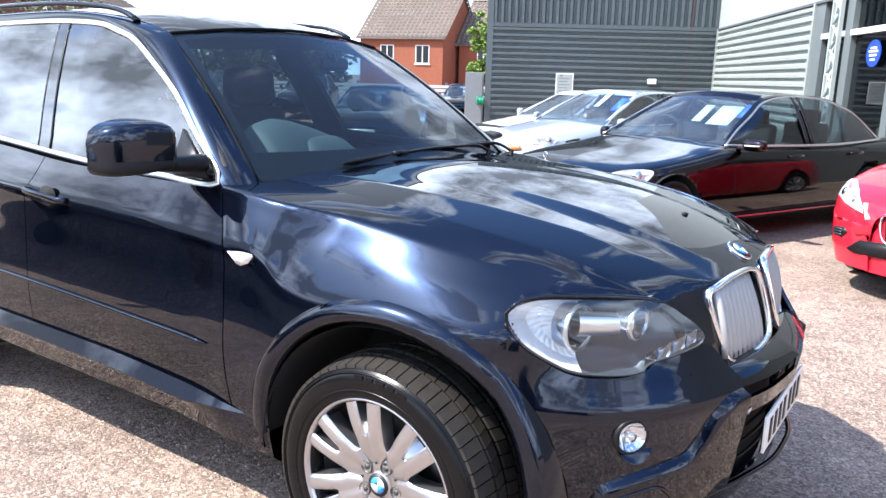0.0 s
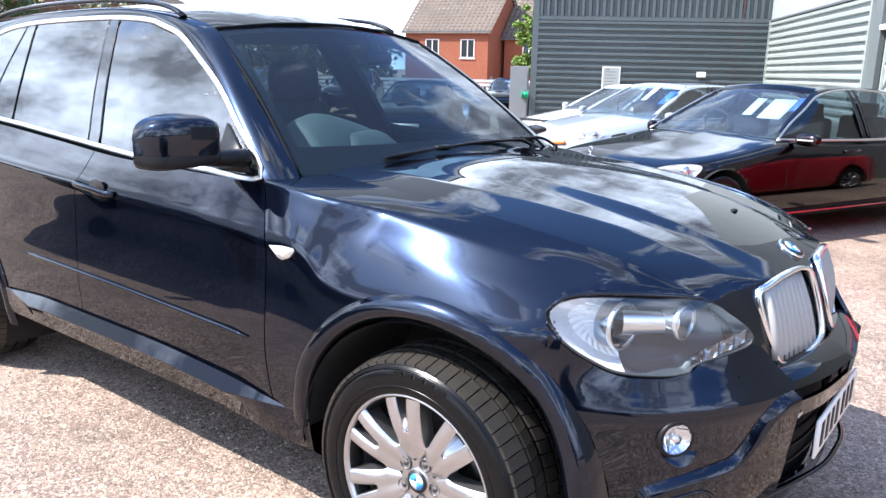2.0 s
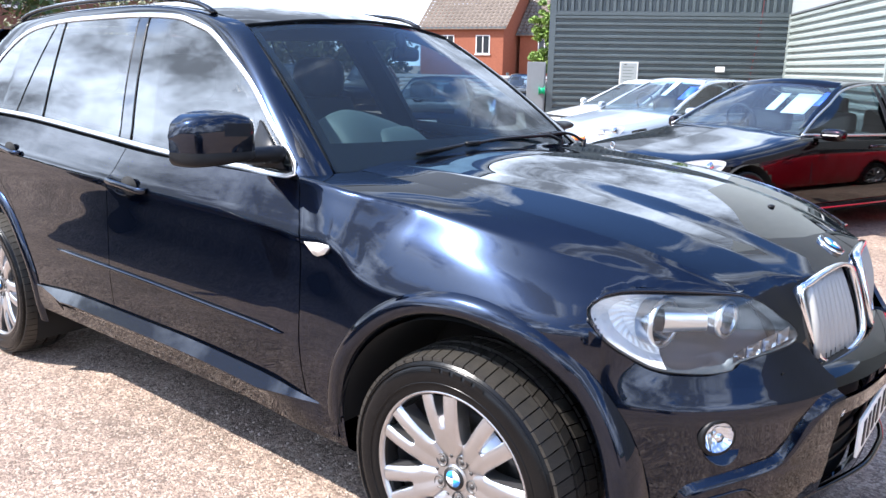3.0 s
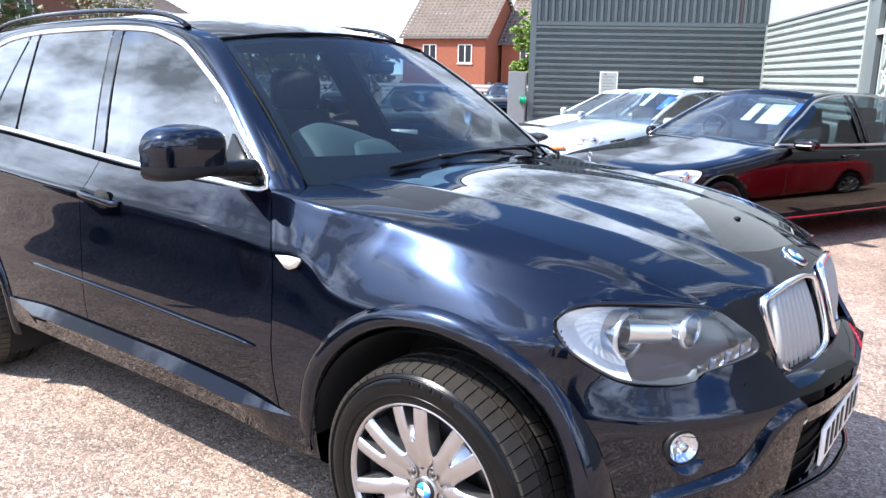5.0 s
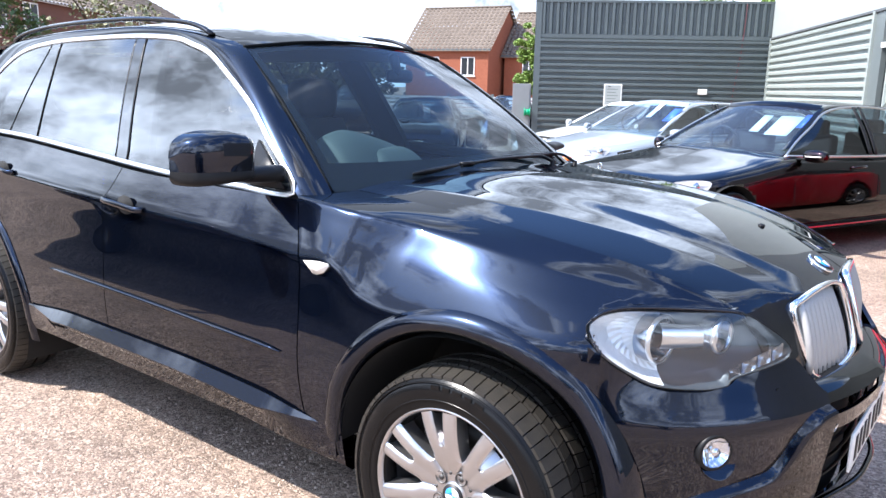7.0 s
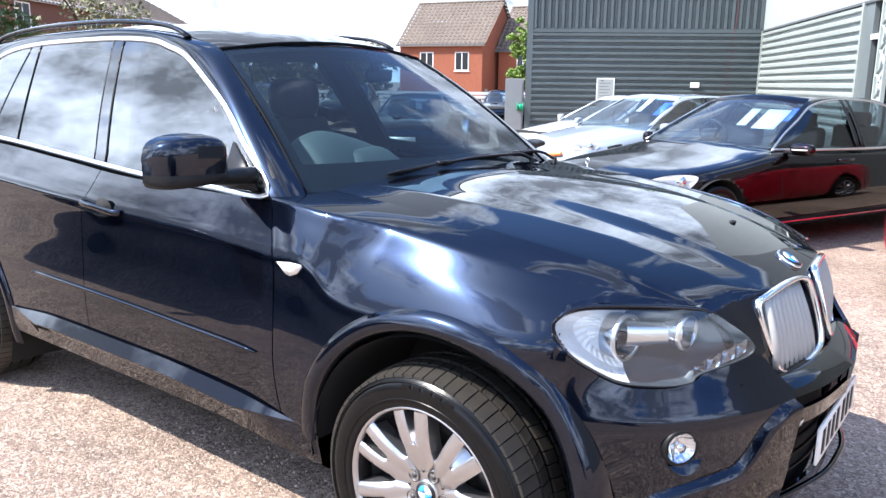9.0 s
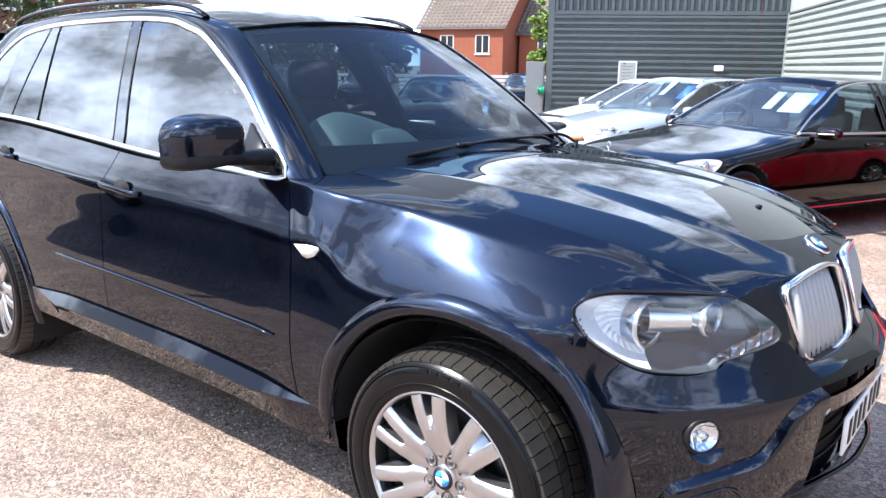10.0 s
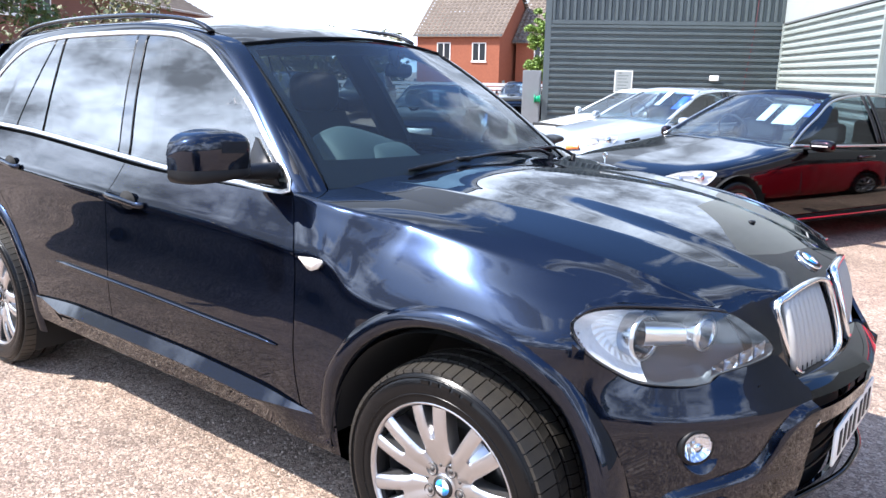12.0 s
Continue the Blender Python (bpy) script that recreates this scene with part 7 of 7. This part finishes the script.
def house(label, o, way, length, depth, eave, ridge, brick, windows, hip=0.0, tile=0.30):
    """A brick house: o is the front wall's right corner, way runs along the front to the right."""
    h = thing("house", label, "house", "houses")
    out = Vector((way.y, -way.x, 0))
    back = -out
    l = o - way * length
    bm = bmesh.new()
    c = [l, o, o + back * depth, l + back * depth]
    lo = [bm.verts.new(p) for p in c]
    hi = [bm.verts.new(p + UP * eave) for p in c]
    for k in range(4):
        bm.faces.new([lo[k], lo[(k + 1) % 4], hi[(k + 1) % 4], hi[k]])
    if hip <= 0:
        for a, b in ((1, 2), (3, 0)):
            apex = bm.verts.new((c[a] + c[b]) / 2 + UP * (ridge - 0.12))
            bm.faces.new([hi[a], hi[b], apex])
    part("wall", bm, brick, h, smooth=False)
    # roof: courses of tiles, each lapping the next
    over = 0.25
    roof = new("roof")
    roof.parent = h
    half = depth / 2
    slope = (ridge - eave) / half
    rows = max(6, int(math.hypot(half, ridge - eave) / tile))
    for face in (0, 1):
        e0 = l if face == 0 else l + back * depth
        inn = back if face == 0 else -back
        for k in range(rows):
            t0, t1 = k / rows, (k + 1) / rows
            d0, d1 = -over + (half + over) * t0, -over + (half + over) * t1
            z0, z1 = eave + slope * d0 + 0.075, eave + slope * d1
            s0 = hip * max(0, t0) - over * (1 - (hip > 0) * t0)
            s1 = hip * max(0, t1) - over * (1 - (hip > 0) * t1)
            # each course waves like rolled tiles
            bm = bmesh.new()
            n = int(length / tile) * 4

            def course(u, v, e0=e0, inn=inn, d0=d0, d1=d1, z0=z0, z1=z1, s0=s0, s1=s1, n=n):
                if v > 0.4:
                    t = (v - 0.5) * 2
                    a = s0 + (length - 2 * s0) * u if t < 0.5 else s1 + (length - 2 * s1) * u
                    return e0 + way * a + inn * (d0 if t < 0.5 else d1) + UP * ((z0 if t < 0.5 else z1 + 0.015) + 0.045 * math.sin(2 * math.pi * u * n / 4))
                return e0 + way * (s0 + (length - 2 * s0) * u) + inn * d0 + UP * (z0 - 0.06)
            part("tile_course", grid(bm, course, n, 2), ROOF_TILE, roof, smooth=False)
    if hip > 0:
        for e, sgn in ((l, 1), (o, -1)):
            base = [e - way * over * sgn - back * over + UP * (eave - slope * over), e - way * over * sgn + back * (depth + over) + UP * (eave - slope * over)]
            apex = e + way * hip * sgn + back * half + UP * ridge
            bm = bmesh.new()
            bm.faces.new([bm.verts.new(q) for q in (*base, apex)])
            part("hip_end", bm, ROOF_TILE, roof, smooth=False)
    ridge_line = [l + way * (hip - (0.2 if hip <= 0 else 0)) + back * half + UP * (ridge + 0.03), o - way * (hip - (0.2 if hip <= 0 else 0)) + back * half + UP * (ridge + 0.03)]
    part("ridge_tile", sweep(bmesh.new(), path_points(ridge_line, 12), 0.12, 0.07, 6), ROOF_TILE, roof)
    part("gutter", slab(bmesh.new(), l - way * 0.2, way, out, 0, length + 0.4, eave - 0.16, eave - 0.04, 0.10, 0.24), UPVC if hip > 0 else SHOP_DARK, h, smooth=False)
    for s, z, w, hh, n in windows:
        sash(h, l, way, out, s, z, w, hh, n)
    return h


H_WAY = Vector((0.978, 0.21, 0)).normalized()
H_O = Vector((-28.3, 40.4, 0))
house("orange-red brick house with a brown tiled gable roof", H_O, H_WAY, 6.1, 6.6, 4.05, 6.95, BRICK, [(4.15, 2.28, 1.0, 1.2, 2), (1.55, 2.28, 1.0, 1.2, 2)])
H_BACK = Vector((-H_WAY.y, H_WAY.x, 0))
house("orange-red brick house behind its neighbour", H_O + H_WAY * 6.5 + H_BACK * 2.2, H_WAY, 6.2, 6.0, 3.75, 6.7, BRICK, [(1.3, 2.25, 0.9, 1.1, 2), (3.6, 2.25, 0.9, 1.1, 2)])
L_WAY = Vector((-0.54, 0.842, 0)).normalized()
house("brown-red brick house with white windows behind trees", Vector((-45.2, 30.2, 0)), L_WAY, 22, 9, 5.0, 7.9, BRICK_DARK, [(2.75, 3.55, 1.1, 1.2, 2), (0.25, 3.55, 1.3, 1.2, 2), (9.0, 3.55, 1.1, 1.2, 2), (13.5, 3.55, 1.1, 1.2, 2), (2.75, 1.0, 1.1, 1.3, 2), (9.0, 1.0, 1.1, 1.3, 2)], hip=3.6)

# pale slatted fence in the distance
fence = thing("fence", "pale horizontal slatted fence behind parked cars", "fence")
F_A, F_WAY = Vector((-24.0, 18.6, 0)), Vector((0.78, 0.62, 0)).normalized()
F_OUT = Vector((F_WAY.y, -F_WAY.x, 0))
for k in range(6):
    part("slat", slab(bmesh.new(), F_A, F_WAY, F_OUT, 0, 13.0, 0.25 + 0.155 * k, 0.36 + 0.155 * k, 0, 0.03), UPVC, fence, smooth=False)
for k in range(8):
    part("post", slab(bmesh.new(), F_A, F_WAY, F_OUT, 1.8 * k, 1.8 * k + 0.1, 0, 1.25, -0.1, 0), MULLION, fence, smooth=False)

# ---- trees and hedges ----
BARK = material("bark", (0.10, 0.075, 0.055), 0.95, grain=0.6, size=12, bump=0.6, bump_size=30)


def leaf_material(name, color, second):
    m = material(name, color, 0.55, grain=0.0)
    nodes, links = m.node_tree.nodes, m.node_tree.links
    geo = nodes.new("ShaderNodeNewGeometry")
    mix = nodes.new("ShaderNodeMix")
    mix.data_type = "RGBA"
    mix.inputs["A"].default_value, mix.inputs["B"].default_value = (*color, 1), (*second, 1)
    links.new(geo.outputs["Random Per Island"], mix.inputs["Factor"])
    b = nodes["Principled BSDF"]
    links.new(mix.outputs["Result"], b.inputs["Base Color"])
    b.inputs["Subsurface Weight"].default_value = 0.0
    b.inputs["Transmission Weight"].default_value = 0.0
    return m


LEAF_SPRING = leaf_material("spring_leaf", (0.20, 0.30, 0.05), (0.12, 0.20, 0.04))
LEAF_DARK = leaf_material("dark_leaf", (0.045, 0.085, 0.022), (0.085, 0.13, 0.035))
LEAF_OLIVE = leaf_material("olive_leaf", (0.10, 0.12, 0.045), (0.16, 0.15, 0.06))


def leaves(bm, rng, centre, spread, count, size):
    """Small folded leaves about a point."""
    for _ in range(count):
        d = Vector((rng.gauss(0, 1), rng.gauss(0, 1), rng.gauss(0, 1)))
        d = d.normalized() * rng.random() ** 0.45
        p = centre + Vector((d.x * spread[0], d.y * spread[1], d.z * spread[2]))
        rot = Euler((rng.uniform(-1, 1), rng.uniform(-1, 1), rng.uniform(0, 6.28))).to_matrix()
        s = size * rng.uniform(0.6, 1.3)
        q = [p + rot @ Vector(v) * s for v in ((-0.5, 0, 0), (0, -0.32, 0.08), (0.6, 0, 0), (0, 0.32, 0.08))]
        vs = [bm.verts.new(v) for v in q]
        bm.faces.new([vs[0], vs[1], vs[2]])
        bm.faces.new([vs[0], vs[2], vs[3]])


def tree(label, at, height, width, mat, seed, trunk_h=0.3, clumps=26, per=90, size=0.14, limbs=7):
    rng = random.Random(seed)
    t = thing("tree", label, "tree", m=Matrix.Translation(at))
    top = Vector((rng.uniform(-0.1, 0.1) * height, rng.uniform(-0.1, 0.1) * height, height * 0.8))
    line = path_points([(0, 0, -0.05), (top.x * 0.2, top.y * 0.3, height * 0.3), (top.x * 0.7, top.y * 0.6, height * 0.6), top], 14)
    part("trunk", sweep(bmesh.new(), line, lambda k: height * 0.022 * (1 - 0.85 * k), None, 8), BARK, t)
    bm = bmesh.new()
    tips = []
    for k in range(limbs):
        i = int(3 + (len(line) - 4) * k / limbs)
        a = rng.uniform(0, 6.28)
        reach = width * rng.uniform(0.35, 0.55) * (1 - 0.35 * k / limbs)
        end = line[i] + Vector((math.cos(a) * reach, math.sin(a) * reach, reach * rng.uniform(0.25, 0.8)))
        mid = line[i].lerp(end, 0.5) + Vector((0, 0, reach * 0.12))
        limb = path_points([line[i], mid, end], 7)
        part("limb", sweep(bmesh.new(), limb, lambda q: height * 0.009 * (1 - 0.8 * q), None, 6), BARK, t)
        tips += [limb[3], limb[5], limb[6]]
    for k in range(clumps):
        base = rng.choice(tips) if k % 3 else Vector((0, 0, height * 0.6))
        c = base + Vector((rng.gauss(0, 0.16) * width, rng.gauss(0, 0.16) * width, rng.gauss(0.03, 0.10) * height))
        c.z = max(c.z, height * trunk_h)
        r = width * rng.uniform(0.10, 0.2)
        leaves(bm, rng, c, (r, r, r * 0.7), per, size)
    tagged(part("crown", bm, mat, t, smooth=False), kind="stuff")
    return t


tree("small tree with fresh yellow-green leaves", Vector((-12.45, 20.45, 0)), 4.1, 1.3, LEAF_SPRING, 3, 0.35, 110, 200, 0.085)
tree("tree with fresh green leaves behind the building", Vector((-12.3, 35.2, 0)), 8.3, 3.0, LEAF_SPRING, 5, 0.6, 46, 90, 0.16)
tree("tree with fresh green leaves behind the building", Vector((-9.65, 36.2, 0)), 7.8, 1.2, LEAF_SPRING, 8, 0.6, 26, 90, 0.15)
tree("thin-leaved olive green tree before a brick house", Vector((-14.6, 6.0, 0)), 3.5, 3.2, LEAF_OLIVE, 11, 0.5, 46, 60, 0.10, 10)
tree("dense dark green shrub-like tree by a brick house", Vector((-13.4, 2.4, 0)), 4.6, 2.6, LEAF_DARK, 13, 0.12, 110, 200, 0.10, 9)

rng = random.Random(21)
bm = bmesh.new()
for k in range(70):
    a = k / 70
    p = Vector((-16.5 + 4.5 * a, 3.2 + 5.4 * a, rng.uniform(0.3, 1.5)))
    leaves(bm, rng, p, (0.5, 0.5, 0.4), 60, 0.10)
tagged(link_mesh("hedge", bm, LEAF_OLIVE, smooth=False), "clipped olive green hedge along the lot", "hedge", kind="stuff")

bm = bmesh.new()
for k in range(60):
    a = k / 59
    p = Vector((-31.5 + 6.0 * a, 20.7 + 6.6 * a, rng.uniform(0.4, 3.0)))
    leaves(bm, rng, p, (0.9, 0.9, 0.7), 130, 0.30)
tagged(link_mesh("hedge", bm, LEAF_OLIVE, smooth=False), "tall grey-green hedge beyond the slatted fence", "hedge", kind="stuff")

# far woods round the lot, added to keep a bright horizon out of reflections
bm = bmesh.new()
for k in range(260):
    a = 2 * math.pi * k / 260
    r = 120 + 25 * math.sin(3 * a + 1)
    if 1.9 < a < 2.45:
        continue
    h = 4.5 + 2.5 * math.sin(7 * a) + rng.uniform(-1, 1.5)
    for j in range(3):
        leaves(bm, rng, Vector((r * math.cos(a), r * math.sin(a), h * (0.2 + 0.3 * j))), (2.6, 2.6, 1.6), 34, 1.5)
tagged(link_mesh("added_woods", bm, LEAF_DARK, smooth=False), "dark green woods added round the lot to darken the reflected horizon", "woods", kind="stuff")
